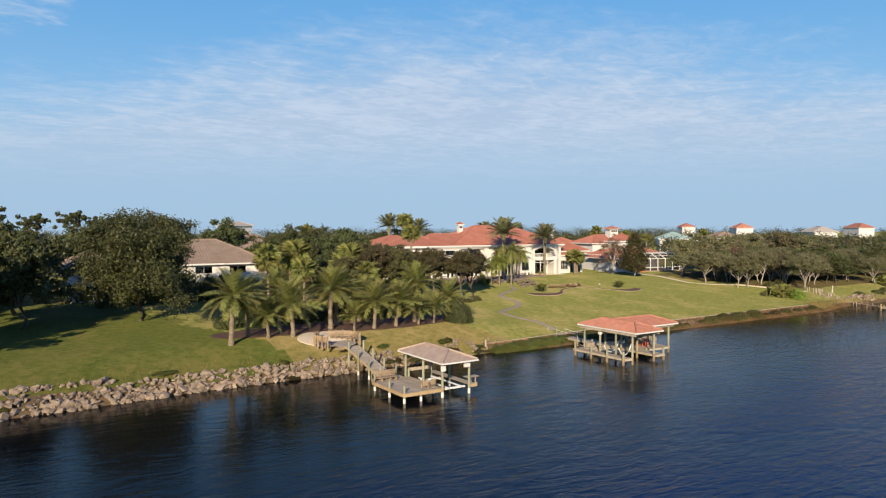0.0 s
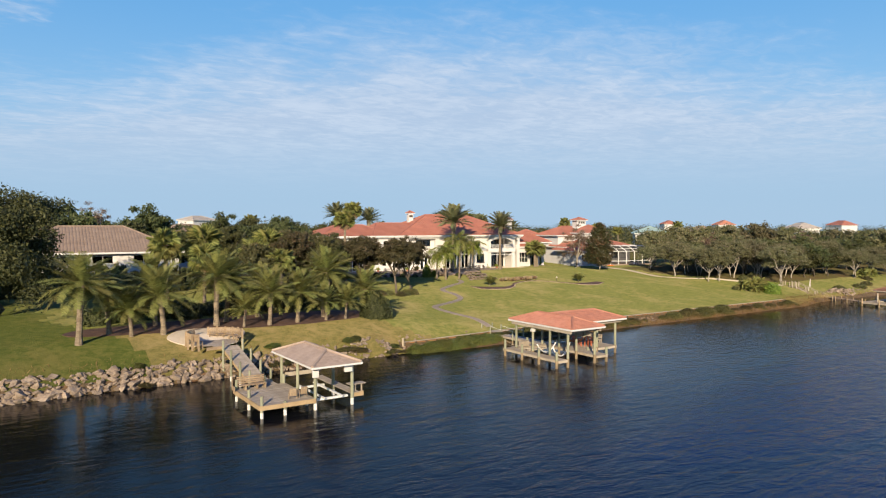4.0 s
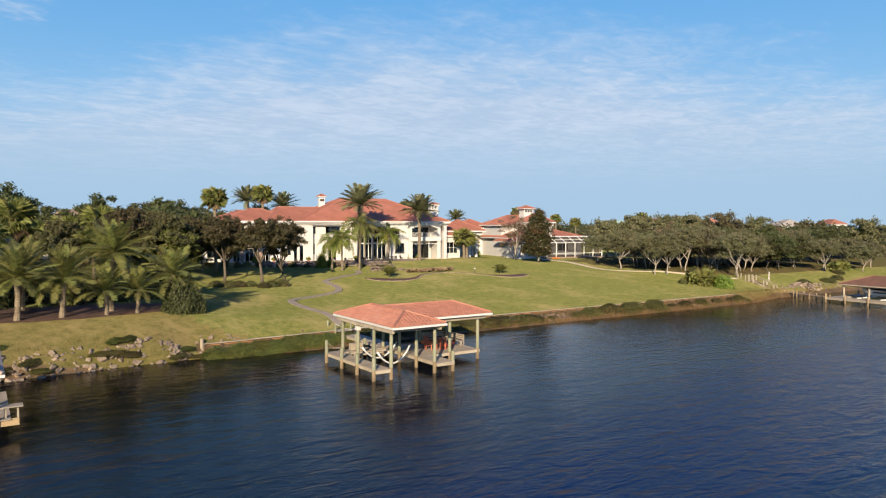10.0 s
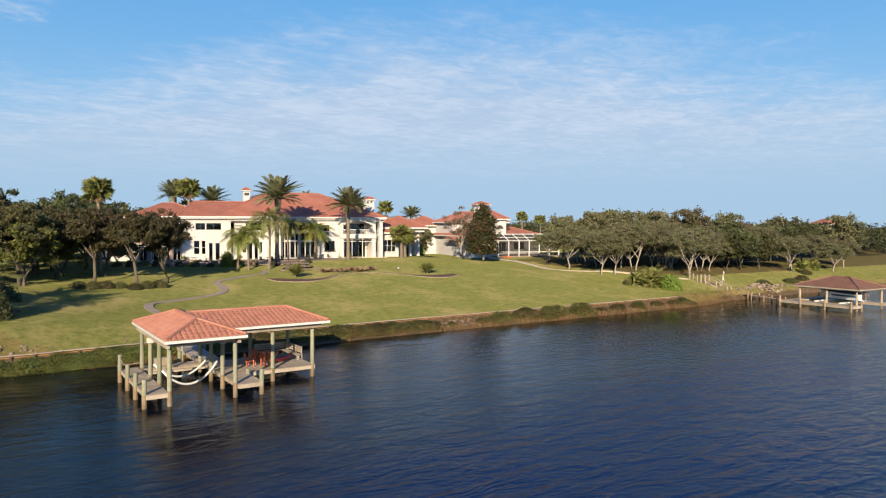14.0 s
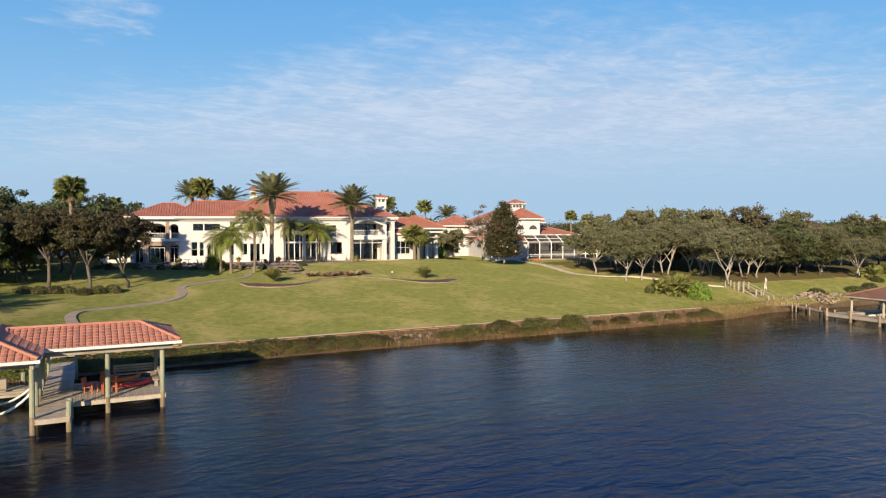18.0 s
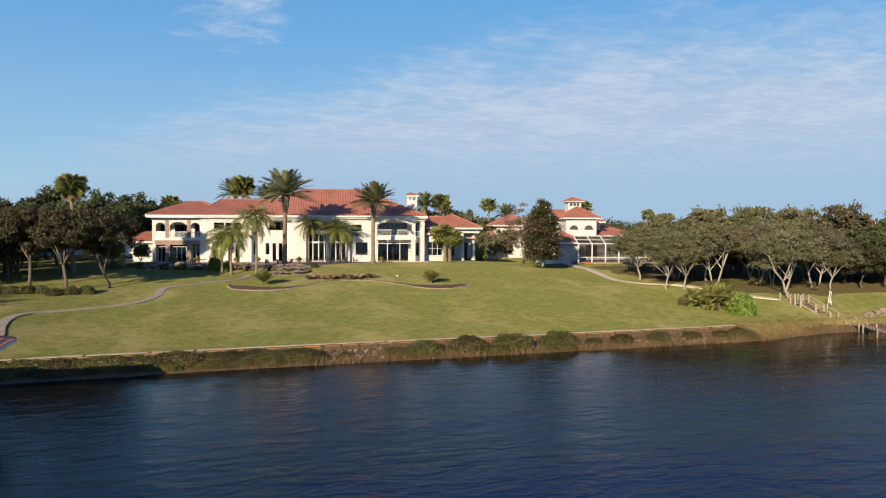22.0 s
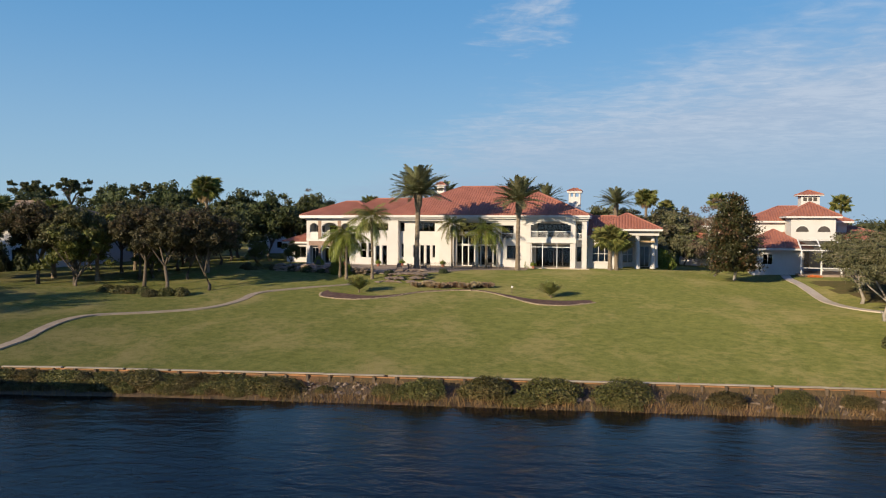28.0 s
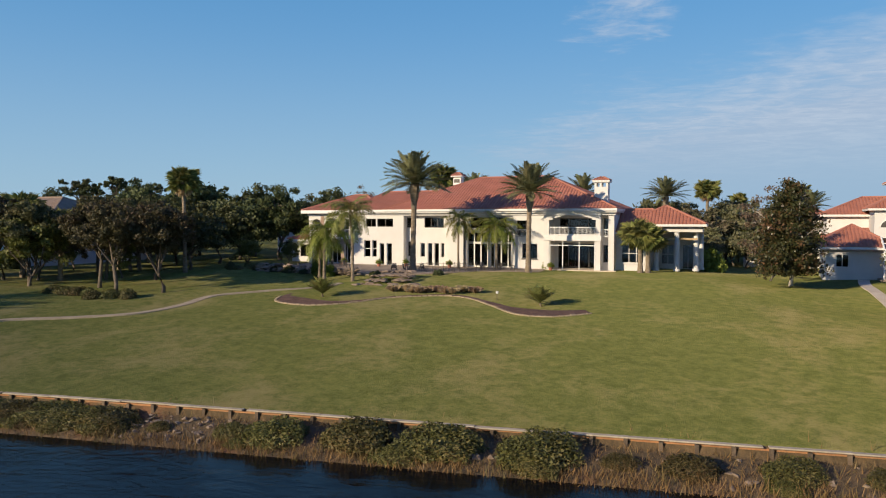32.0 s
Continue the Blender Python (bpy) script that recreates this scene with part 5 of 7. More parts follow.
def build_bank_plants():
    r = random.Random(9)
    kinds = [shrub_mesh("bank_shrub", 1.0, 1.0, 1.0, 5400, 0.05, 50 + i, LEAF_BANK, 0.72) for i in range(4)]
    lush = [shrub_mesh("bank_shrub", 1.0, 1.0, 1.0, 4400, 0.055, 60 + i, LEAF_LUSH, 0.7) for i in range(4)]
    spots = []
    x = -31.5
    while x < 8.0:
        spots.append((x, wall_y(x) - 1.8 + r.uniform(-0.3, 0.3), r.uniform(1.3, 2.3), r.uniform(1.2, 1.6), r.uniform(0.7, 0.98)))
        if r.random() < 0.7:
            spots.append((x + 0.6, wall_y(x) - 2.8 + r.uniform(-0.2, 0.2), r.uniform(0.9, 1.2), r.uniform(0.8, 1.0), r.uniform(0.45, 0.65)))
        x += r.uniform(0.8, 1.3)
    for x, s in ((10.2, 0.6), (14.6, 1.0), (16.9, 1.5), (21.0, 1.75), (25.2, 1.85), (29.8, 1.8), (33.4, 0.8), (36.4, 1.15), (40.4, 1.2), (44.2, 1.0), (47.6, 0.9), (49.8, 1.2)):
        spots.append((x, -2.0 + r.uniform(-0.3, 0.2), s * 1.15, s * 0.95, s * 0.7))
        if r.random() < 0.7:
            spots.append((x + r.uniform(-1.9, 1.9), -3.1, s * 0.75, s * 0.5, s * 0.4))
    for i, (x, y, a, b, c) in enumerate(spots):
        ob = new("bank_shrub", (lush if x < -18.5 else kinds)[i % 4])
        ob.matrix_basis = pose(x, y, ground_z(x, y) - 0.08, 0, 0, r.uniform(-25, 25)) @ Matrix.Diagonal((a, b, c, 1))
        tagged(ob, "low rounded green shrub on the muddy river bank", "shrub", "bank shrubs")
    # green scrub creeping over the stones left of the wall
    for i in range(16):
        x = r.uniform(-49, -33) if i < 12 else r.uniform(-90, -50)
        ob = new("bank_shrub", (kinds if i % 3 else lush)[i % 4])
        y = shore(x) + (r.uniform(0.1, 1.2) if i % 3 else r.uniform(1.6, 3.2))
        ob.matrix_basis = pose(x, y, ground_z(x, y), 0, 0, r.uniform(0, 90)) @ Matrix.Diagonal((r.uniform(0.8, 1.7), r.uniform(0.5, 0.9), r.uniform(0.2, 0.42), 1))
        tagged(ob, "low green shrub growing between the stones", "shrub", "bank shrubs")
    # reeds and dry grass at the water's edge and under the wall
    rng = np.random.default_rng(17)
    n = 11000
    xs = np.concatenate([rng.uniform(50.5, 65, 2200), rng.uniform(7, 62, int(n * 0.72)), rng.uniform(-33, 7, n - int(n * 0.72) - 1500), rng.uniform(60, 100, 1500), rng.uniform(-95, -33, 900)])
    v, f = [], []
    for i, x in enumerate(xs):
        low = rng.random() < 0.55
        s = shore(x)
        y = s + rng.uniform(-0.25, 0.9) if low else rng.uniform(s + 0.6, wall_y(x) - 0.25 if x < 51 else 2.6)
        if x > 51 and not low and rng.random() < 0.3:
            y = rng.uniform(s, 4.0)
        if x < -33:
            y = rng.uniform(s + 1.6, wall_y(x) + 0.8)
            low = False
        if i < 2600:
            y = rng.uniform(s - 0.2, 1.0)
        h = rng.uniform(0.25, 0.6) if low else rng.uniform(0.15, 0.45)
        if x > 50.5:
            h *= 0.65
        z = max(ground_z(x, y), -0.25)
        a, b = rng.normal(0, 0.18), rng.normal(0, 0.18)
        w = rng.uniform(0.012, 0.03)
        ca, sa = math.cos(rng.uniform(0, 3.14)) * w, math.sin(rng.uniform(0, 3.14)) * w
        k = len(v)
        v += [(x - ca, y - sa, z - 0.05), (x + ca, y + sa, z - 0.05), (x + a, y + b, z + h)]
        f.append((k, k + 1, k + 2))
    tagged(mesh_object("reeds", v, f, REED), "golden dry reeds and grass along the water's edge", "reeds", kind="stuff")


build_seawall()
build_revetment()
build_bank_plants()


# ------------------------------------------------------------------ docks
def build_boathouse():
    """The red tiled boathouse with its slip, walkways and sitting deck."""
    b = thing("boathouse", "boathouse with faded red tile roof on green timber posts", "boathouse")
    z = 0.85
    # roofs
    ra = hip_roof(b, -21.2, -10.8, 18.65, 23.5, 4.12, 2.45, 0.88, TERRACOTTA_PALE, 0.34, 0.42, 0.075, 110, name="slip_roof", thick=0.16)
    ra.matrix_basis = pose(0, 0, 0, 0, 0, 90)
    hip_roof(b, -20.6, -11.4, -17.65, -11.45, 4.10, 0.0, 0.84, TERRACOTTA_PALE, 0.34, 0.42, 0.075, 190, hx2=2.1, name="deck_roof", thick=0.16)
    # roof beams
    for x0, x1, y0, y1 in ((-23.4, -23.2, -20.9, -11.2), (-19.1, -18.9, -20.9, -11.2), (-23.2, -19.1, -20.3, -20.1), (-23.2, -19.1, -11.6, -11.4), (-18.9, -11.8, -17.3, -17.1), (-18.9, -11.8, -11.9, -11.7)):
        part("roof_beam", box(x0, x1, y0, y1, 3.62, 3.9), WOOD_GREY, b)
    # tall posts
    for x, y in ((-23.1, -20.2), (-23.1, -17.4), (-23.1, -14.6), (-23.1, -11.7), (-19.05, -20.1), (-19.05, -17.3), (-19.05, -14.5), (-19.05, -11.6), (-15.4, -16.9), (-12.4, -16.9), (-15.4, -12.0), (-12.4, -12.0)):
        post(b, x, y, 3.85, 0.145, wet=0.95)
    # short mooring piles
    for x, y, t in ((-24.5, -20.0, 1.75), (-24.5, -17.2, 1.7), (-24.5, -14.4, 1.75), (-24.5, -11.4, 1.95), (-17.35, -20.2, 1.65), (-17.35, -17.4, 1.2), (-20.2, -10.2, 1.6)):
        post(b, x, y, t, 0.15, wet=0.8)
    # walkways of boards
    def deck(name, x0, x1, y0, y1, along, mat=WOOD_GREY):
        bm = bmesh.new()
        add_box(bm, x0 + 0.02, x1 - 0.02, y0 + 0.01, y0 + 0.06, z - 0.28, z - 0.05)
        add_box(bm, x0 + 0.02, x1 - 0.02, y1 - 0.06, y1 - 0.01, z - 0.28, z - 0.05)
        add_box(bm, x0 + 0.01, x0 + 0.06, y0 + 0.07, y1 - 0.07, z - 0.28, z - 0.05)
        add_box(bm, x1 - 0.06, x1 - 0.01, y0 + 0.07, y1 - 0.07, z - 0.28, z - 0.05)
        fr = part(name, bm, CAP_WOOD, b, "boarded walkway with a pale bleached edge beam")
        board_run(fr, x0, x1, y0, y1, z, along, mat=mat)
    deck("left_walkway", -24.45, -23.15, -20.3, -10.9, "x")
    deck("main_walkway", -18.95, -17.3, -20.4, -2.0, "x")
    deck("back_walkway", -23.1, -19.0, -11.9, -10.7, "y")
    deck("sitting_deck", -17.28, -12.2, -17.0, -11.7, "y")
    # gangway end on shore
    board_run(b, -18.95, -17.3, -1.98, 0.6, 1.08, "x")
    for x in (-19.0, -17.25):
        for y in (-6.0, -1.4, 0.5):
            post(b, x, y, 1.9, 0.1, wet=0.5)
    for x in (-19.0, -17.25):
        part("rope_rail", tube([(x, -6.0, 1.75), (x, -3.7, 1.55), (x, -1.4, 1.75)], 0.02, 5), HOSE, b)
    part("rope_rail", tube([(-24.5, -11.4, 1.8), (-24.5, -12.9, 1.5), (-24.5, -14.4, 1.65)], 0.018, 5), WOOD_GREY, b)
    part("rope_rail", tube([(-24.5, -11.4, 1.3), (-23.8, -11.5, 1.2), (-23.1, -11.6, 1.3)], 0.018, 5), WOOD_GREY, b)
    # built in bench round the far corner of the sitting deck
    seat = part("bench", box(-15.0, -12.4, -12.15, -11.75, z + 0.38, z + 0.44), WOOD_GREY, b, "weathered grey built in bench")
    part("bench_seat", box(-12.8, -12.4, -14.8, -12.16, z + 0.38, z + 0.44), WOOD_GREY, seat)
    for i in range(3):
        part("back_slat", box(-15.0, -12.4, -11.74, -11.70, z + 0.52 + 0.17 * i, z + 0.65 + 0.17 * i), WOOD_GREY, seat)
        part("back_slat", box(-12.38, -12.34, -14.8, -11.76, z + 0.52 + 0.17 * i, z + 0.65 + 0.17 * i), WOOD_GREY, seat)
    for x in (-14.9, -13.6, -12.7):
        part("bench_leg", box(x, x + 0.1, -12.1, -11.8, z, z + 0.378), WOOD_GREY, seat)
        part("back_post", box(x, x + 0.08, -11.69, -11.62, z, z + 1.0), WOOD_GREY, seat)
    for y in (-14.7, -13.4):
        part("bench_leg", box(-12.7, -12.5, y, y + 0.1, z, z + 0.378), WOOD_GREY, seat)
        part("back_post", box(-12.33, -12.27, y, y + 0.08, z, z + 1.0), WOOD_GREY, seat)
    # boat sling and lift in the slip
    for y0, y1, dip in ((-17.8, -16.4, 0.55), (-15.2, -14.2, 0.62)):
        pts = []
        for i in range(13):
            t = i / 12
            pts.append((-23.0 + 3.85 * t, y0 + (y1 - y0) * t, 1.75 - (1.75 - dip) * math.sin(math.pi * t) ** 0.8))
        part("lift_sling", tube(pts, 0.075, 7), HOSE, b, "white boat lift sling hanging in the slip", smooth=True)
    lift = bmesh.new()
    add_box(lift, -22.9, -19.2, -12.7, -12.5, 0.75, 0.9)
    add_box(lift, -22.9, -19.2, -13.6, -13.4, 0.75, 0.9)
    part("lift_beam", lift, WOOD_GREY, b)
    for x, y in ((-19.05, -17.3), (-19.05, -14.5), (-23.1, -14.6)):
        part("lift_motor", box(x - 0.2, x + 0.2, y - 0.24, y + 0.24, 3.1, 3.45, 0.04), PILE_WHITE, b)
    part("work_bench", box(-22.2, -21.0, -11.5, -11.0, z, z + 0.6, 0.03), WOOD_GREY, b)


def adirondack(name="deck_chair", label="red orange slatted wooden deck chair", mat=None):
    m = mat or RED_PAINT
    c = thing(name, label, "chair")
    seat = bmesh.new()
    for i in range(4):
        add_box(seat, -0.28, 0.28, -0.25 + 0.13 * i, -0.14 + 0.13 * i, 0.40 - 0.02 * i, 0.43 - 0.02 * i)
    part("seat", seat, m, c)
    back = bmesh.new()
    for i in range(4):
        x = -0.27 + 0.14 * i
        add_box(back, x, x + 0.11, 0.26, 0.29, 0.35, 1.0, 0, pose(0, 0, 0, -12, 0, 0))
    part("backrest", back, m, c)
    for x in (-0.33, 0.29):
        part("armrest", box(x, x + 0.06, -0.3, 0.3, 0.60, 0.63), m, c)
        for y in (-0.28, 0.2):
            part("leg", box(x, x + 0.05, y, y + 0.06, 0, 0.598), m, c)
    return c


def high_table():
    t = thing("bar_table", "red orange wooden bar table with cross legs", "table")
    part("tabletop", box(-0.45, 0.45, -0.35, 0.35, 1.0, 1.05, 0.01), RED_PAINT, t)
    for x in (-0.38, 0.28):
        for y in (-0.28, 0.18):
            part("leg", box(x, x + 0.1, y, y + 0.1, 0, 0.998), RED_PAINT, t)
    for z in (0.35, 0.7):
        part("stretcher", box(-0.28, 0.28, -0.26, -0.2, z, z + 0.1), RED_PAINT, t)
    return t


def kayak(label, mat, length=2.9):
    bm = bmesh.new()
    rings = []
    for i in range(11):
        t = i / 10
        w = 0.36 * math.sin(math.pi * (0.04 + 0.92 * t)) ** 0.7
        rings.append([bm.verts.new((length * (t - 0.5), w * math.cos(a), 0.2 + 0.19 * math.sin(a) * (0.55 + 0.45 * math.sin(math.pi * t)) + 0.18 * (2 * t - 1) ** 4)) for a in (2 * math.pi * j / 10 for j in range(10))])
    for p, q in zip(rings, rings[1:]):
        for j in range(10):
            bm.faces.new((p[j], p[(j + 1) % 10], q[(j + 1) % 10], q[j]))
    bm.faces.new(rings[0][::-1]), bm.faces.new(rings[-1])
    k = thing("kayak", label, "kayak")
    part("hull", bm, mat, k, smooth=True)
    bm = bmesh.new()
    bmesh.ops.create_circle(bm, cap_ends=True, segments=14, radius=0.3, matrix=pose(0, 0, 0.392) @ Matrix.Diagonal((1.6, 0.75, 1, 1)))
    part("cockpit", bm, METAL_DARK, k)
    return k


def build_left_dock():
    d = thing("boat_dock", "weathered grey timber dock with a covered boat slip", "dock")
    z = 1.0
    ra = hip_roof(d, -22.3, -13.2, 48.35, 52.7, 3.70, 2.2, 0.88, SHINGLE_TAN, 0.34, 0.36, 0.012, 150, name="slip_roof", thick=0.14)
    ra.matrix_basis = pose(0, 0, 0, 0, 0, 90)
    for x in (-52.0, -48.7):
        for y in (-21.2, -17.4, -13.6):
            post(d, x, y, 3.6, 0.14, wet=0.55, sleeve=PILE_WHITE)
        part("roof_beam", box(x - 0.1, x + 0.1, -22.0, -13.0, 3.42, 3.66), WOOD_GREY, d)
    for y in (-21.3, -13.7):
        part("roof_beam", box(-51.9, -48.8, y, y + 0.2, 3.42, 3.66), WOOD_GREY, d)
    part("light_box", box(-52.4, -51.9, -21.75, -21.5, 2.75, 3.35, 0.02), TRIM, d, "white box hanging under the eave")
    part("light_box", box(-49.6, -48.9, -21.75, -21.5, 2.9, 3.4, 0.02), TRIM, d, "white box hanging under the eave")
    for x, y, t in ((-56.50, -21.3, 1.75), (-54.6, -21.3, 1.15), (-56.50, -18.2, 1.65), (-56.50, -14.9, 1.85), (-54.0, -14.7, 1.9), (-52.0, -19.4, 1.5), (-52.2, -14.6, 1.8)):
        post(d, x, y, t, 0.13, wet=0.45, sleeve=PILE_WHITE, mat=POST_GREEN)
    board_run(d, -56.60, -52.1, -21.4, -14.6, z, "x")
    bm = bmesh.new()
    add_box(bm, -56.65, -52.05, -21.50, -21.42, z - 0.34, z + 0.01)
    add_box(bm, -56.72, -56.62, -21.4, -14.6, z - 0.34, z + 0.01)
    add_box(bm, -52.04, -51.98, -21.4, -14.6, z - 0.34, z - 0.05)
    part("edge_beam", bm, WOOD_TAN, d, "fresh tan timber edge beam")
    # gangway: level by the dock, then climbing over the boulders to the landing
    board_run(d, -54.4, -52.75, -14.58, -11.0, z, "x")
    rise, run = 1.84, 7.9
    m = pose(-54.4, -11.0, z, math.degrees(math.atan2(rise, run)))
    board_run(d, 0, 1.65, 0, math.hypot(rise, run), 0, "x", m=m)
    for x in (-54.42, -52.81):
        part("edge_beam", box(x, x + 0.08, -14.5, -11.0, z - 0.3, z - 0.05), WOOD_TAN, d)
        bm = box(x + 54.4, x + 54.48, 0, math.hypot(rise, run), -0.3, -0.05)
        bm.transform(m)
        part("edge_beam", bm, WOOD_TAN, d)
    for y in (-12.4, -9.6, -6.8, -4.2):
        for x in (-54.55, -52.6):
            post(d, x, y, z + 1.0 + max(0.0, (y + 11.0) / run * rise), 0.12, wet=0.45, sleeve=PILE_WHITE)
    # bench along the back edge
    seat = part("bench", box(-56.50, -54.1, -15.6, -15.05, z + 0.40, z + 0.45), WOOD_BROWN, d, "weathered slatted timber bench with a high back")
    for i in range(4):
        part("back_slat", box(-56.50, -54.1, -15.02 + 0.03 * i, -14.97 + 0.03 * i, z + 0.5 + 0.16 * i, z + 0.62 + 0.16 * i), WOOD_BROWN, seat)
    for x in (-56.9, -55.9, -54.9, -54.2):
        part("bench_leg", box(x, x + 0.09, -15.5, -15.1, z, z + 0.398), WOOD_BROWN, seat)
        part("back_post", box(x, x + 0.07, -14.87, -14.81, z, z + 1.1), WOOD_BROWN, seat)
    # boat cradle
    bm = bmesh.new()
    for y in (-20.6, -15.8):
        add_box(bm, -51.8, -48.8, y, y + 0.22, 0.55, 0.72)
    for x in (-51.2, -49.6):
        add_box(bm, x, x + 0.16, -21.0, -15.0, 0.73, 0.86)
    part("boat_cradle", bm, METAL_WHITE, d, "white aluminium boat lift cradle")
    board_run(d, -48.9, -48.0, -21.3, -13.4, z, "x")
    bm = box(-48.9, -47.4, -21.2, -20.4, 1.62, 1.68)
    add_box(bm, -48.3, -48.2, -20.9, -20.8, 1.0, 1.62)
    add_box(bm, -47.7, -47.6, -20.9, -20.8, 0.6, 1.62)
    part("fish_table", bm, WOOD_GREY, d, "grey cleaning table at the outer post")
    part("knee_brace", box(-48.6, -47.6, -21.15, -21.05, 0.6, 1.0), WOOD_TAN, d)
    part("back_rail", box(-51.8, -48.8, -13.9, -13.8, z + 0.4, z + 0.75), WOOD_GREY, d)
    for i, (x, y) in enumerate(((-53.6, -20.4), (-52.7, -20.2))):
        if i == 0:
            c = adirondack("deck_chair", "tan slatted wooden deck chair on the dock", WOOD_BROWN)
            c.matrix_basis = pose(x, y, z, 0, 0, 160)
            tagged(c, group="chairs on the dock")
        else:
            copy_thing(c, pose(x, y, z, 0, 0, 175))


def build_landing():
    """The head of the first dock: a round boarded landing with curved slatted benches on a pale patio."""
    a = thing("curved_bench", "weathered timber bench curving round the dock head landing", "bench")
    cx, cy, rad = -54.3, -0.2, 2.6
    gz = 2.86
    def spot(deg, r, z):
        return Vector((cx + r * math.cos(radians(deg)), cy + r * math.sin(radians(deg)), gz + z))
    def arc(bm, d0, d1, r0, r1, z0, z1, n):
        q = [[bm.verts.new(spot(d0 + (d1 - d0) * i / n, r, z)) for r, z in ((r0, z0), (r1, z0), (r1, z1), (r0, z1))] for i in range(n + 1)]
        for p, w in zip(q, q[1:]):
            for j in range(4):
                bm.faces.new((p[j], w[j], w[(j + 1) % 4], p[(j + 1) % 4]))
        bm.faces.new(q[0]), bm.faces.new(q[-1][::-1])
    for d0, d1 in ((-22, 88), (122, 222)):
        n = 12
        for i in range(5):
            bm = bmesh.new()
            arc(bm, d0, d1, rad + 0.03 * i, rad + 0.05 + 0.03 * i, 0.50 + 0.14 * i, 0.61 + 0.14 * i, n)
            part("back_slat", bm, WOOD_BROWN, a)
        for i in range(4):
            bm = bmesh.new()
            arc(bm, d0, d1, rad - 0.56 + 0.135 * i, rad - 0.45 + 0.135 * i, 0.40, 0.44, n)
            part("seat_slat", bm, WOOD_BROWN, a)
        m = 6
        for i in range(m + 1):
            p = spot(d0 + (d1 - d0) * i / m, rad + 0.22, 0)
            part("post", box(p.x - 0.08, p.x + 0.08, p.y - 0.08, p.y + 0.08, gz - 0.5, gz + 1.24), WOOD_BROWN, a)
            p = spot(d0 + (d1 - d0) * i / m, rad - 0.4, 0)
            part("leg", box(p.x - 0.05, p.x + 0.05, p.y - 0.05, p.y + 0.05, gz - 0.4, gz + 0.398), WOOD_BROWN, a)
    d = thing("landing_deck", "grey boarded landing between the curved benches", "deck", kind="structure")
    y = cy - 2.9
    while y < cy + 2.3:
        half = math.sqrt(max(0.0, 2.35**2 - (y - cy) ** 2)) if y > cy - 2.2 else 0.85
        half = max(half, 0.85 if y < cy else 0.3)
        part("board", box(cx - half, cx + half, y, y + 0.14, gz - 0.05, gz), WOOD_GREY, d)
        y += 0.152
    part("edge_beam", box(cx - 1.6, cx + 1.6, cy - 2.98, cy - 2.92, gz - 0.32, gz - 0.01), WOOD_BROWN, d)
    # pale patio sweeping round behind the benches
    v, f, m = [], [], 48
    for i in range(m):
        t = 2 * math.pi * i / m
        x, y = cx + (4.0 + 0.3 * math.sin(2 * t + 0.4)) * math.cos(t), cy + 3.0 + (2.9 + 0.3 * math.cos(3 * t)) * math.sin(t)
        zz = ground_z(x, y) + 0.07
        v += [(x, y, zz), (x, y, zz - 0.5)]
    c = len(v)
    v.append((cx, cy + 3.0, ground_z(cx, cy + 3.0) + 0.09))
    for i in range(m):
        j = (i + 1) % m
        f += [(2 * i, 2 * j, c), (2 * i + 1, 2 * j + 1, 2 * j, 2 * i)]
    tagged(mesh_object("patio", v, f, PALE_STONE), "pale curved stone patio at the dock head", "patio", kind="structure")


def motor_boat():
    b = thing("motor_boat", "white motor boat with a dark blue cover on a lift", "boat")
    bm, rings = bmesh.new(), []
    for i in range(12):
        t = i / 11
        w = 1.15 * min(1, 1.9 * (1 - t) ** 0.55) if t > 0.5 else 1.15
        keel = 0.1 + 0.75 * max(0, (t - 0.55) / 0.45) ** 2
        top = 1.05 + 0.25 * t
        x = 6.2 * (t - 0.5)
        rings.append([bm.verts.new(p) for p in ((x, 0, keel), (x, w * 0.75, keel + 0.22), (x, w, top), (x, 0, top + 0.02), (x, -w, top), (x, -w * 0.75, keel + 0.22))])
    for p, q in zip(rings, rings[1:]):
        for j in range(6):
            bm.faces.new((p[j], p[(j + 1) % 6], q[(j + 1) % 6], q[j]))
    bm.faces.new(rings[0][::-1]), bm.faces.new(rings[-1])
    part("hull", bm, BOAT_WHITE, b)
    part("stripe", box(-3.05, 0.6, -1.17, 1.17, 0.72, 0.9), BLUE_COVER, b)
    bm = bmesh.new()
    bmesh.ops.create_uvsphere(bm, u_segments=14, v_segments=8, radius=1.0, matrix=Matrix.Translation((-0.4, 0, 1.1)) @ Matrix.Diagonal((2.5, 1.08, 0.55, 1)))
    part("cover", bm, BLUE_COVER, b, "dark blue canvas cover", smooth=True)
    part("outboard_motor", box(-3.7, -3.12, -0.25, 0.25, 0.4, 1.5, 0.1), METAL_DARK, b)
    return b


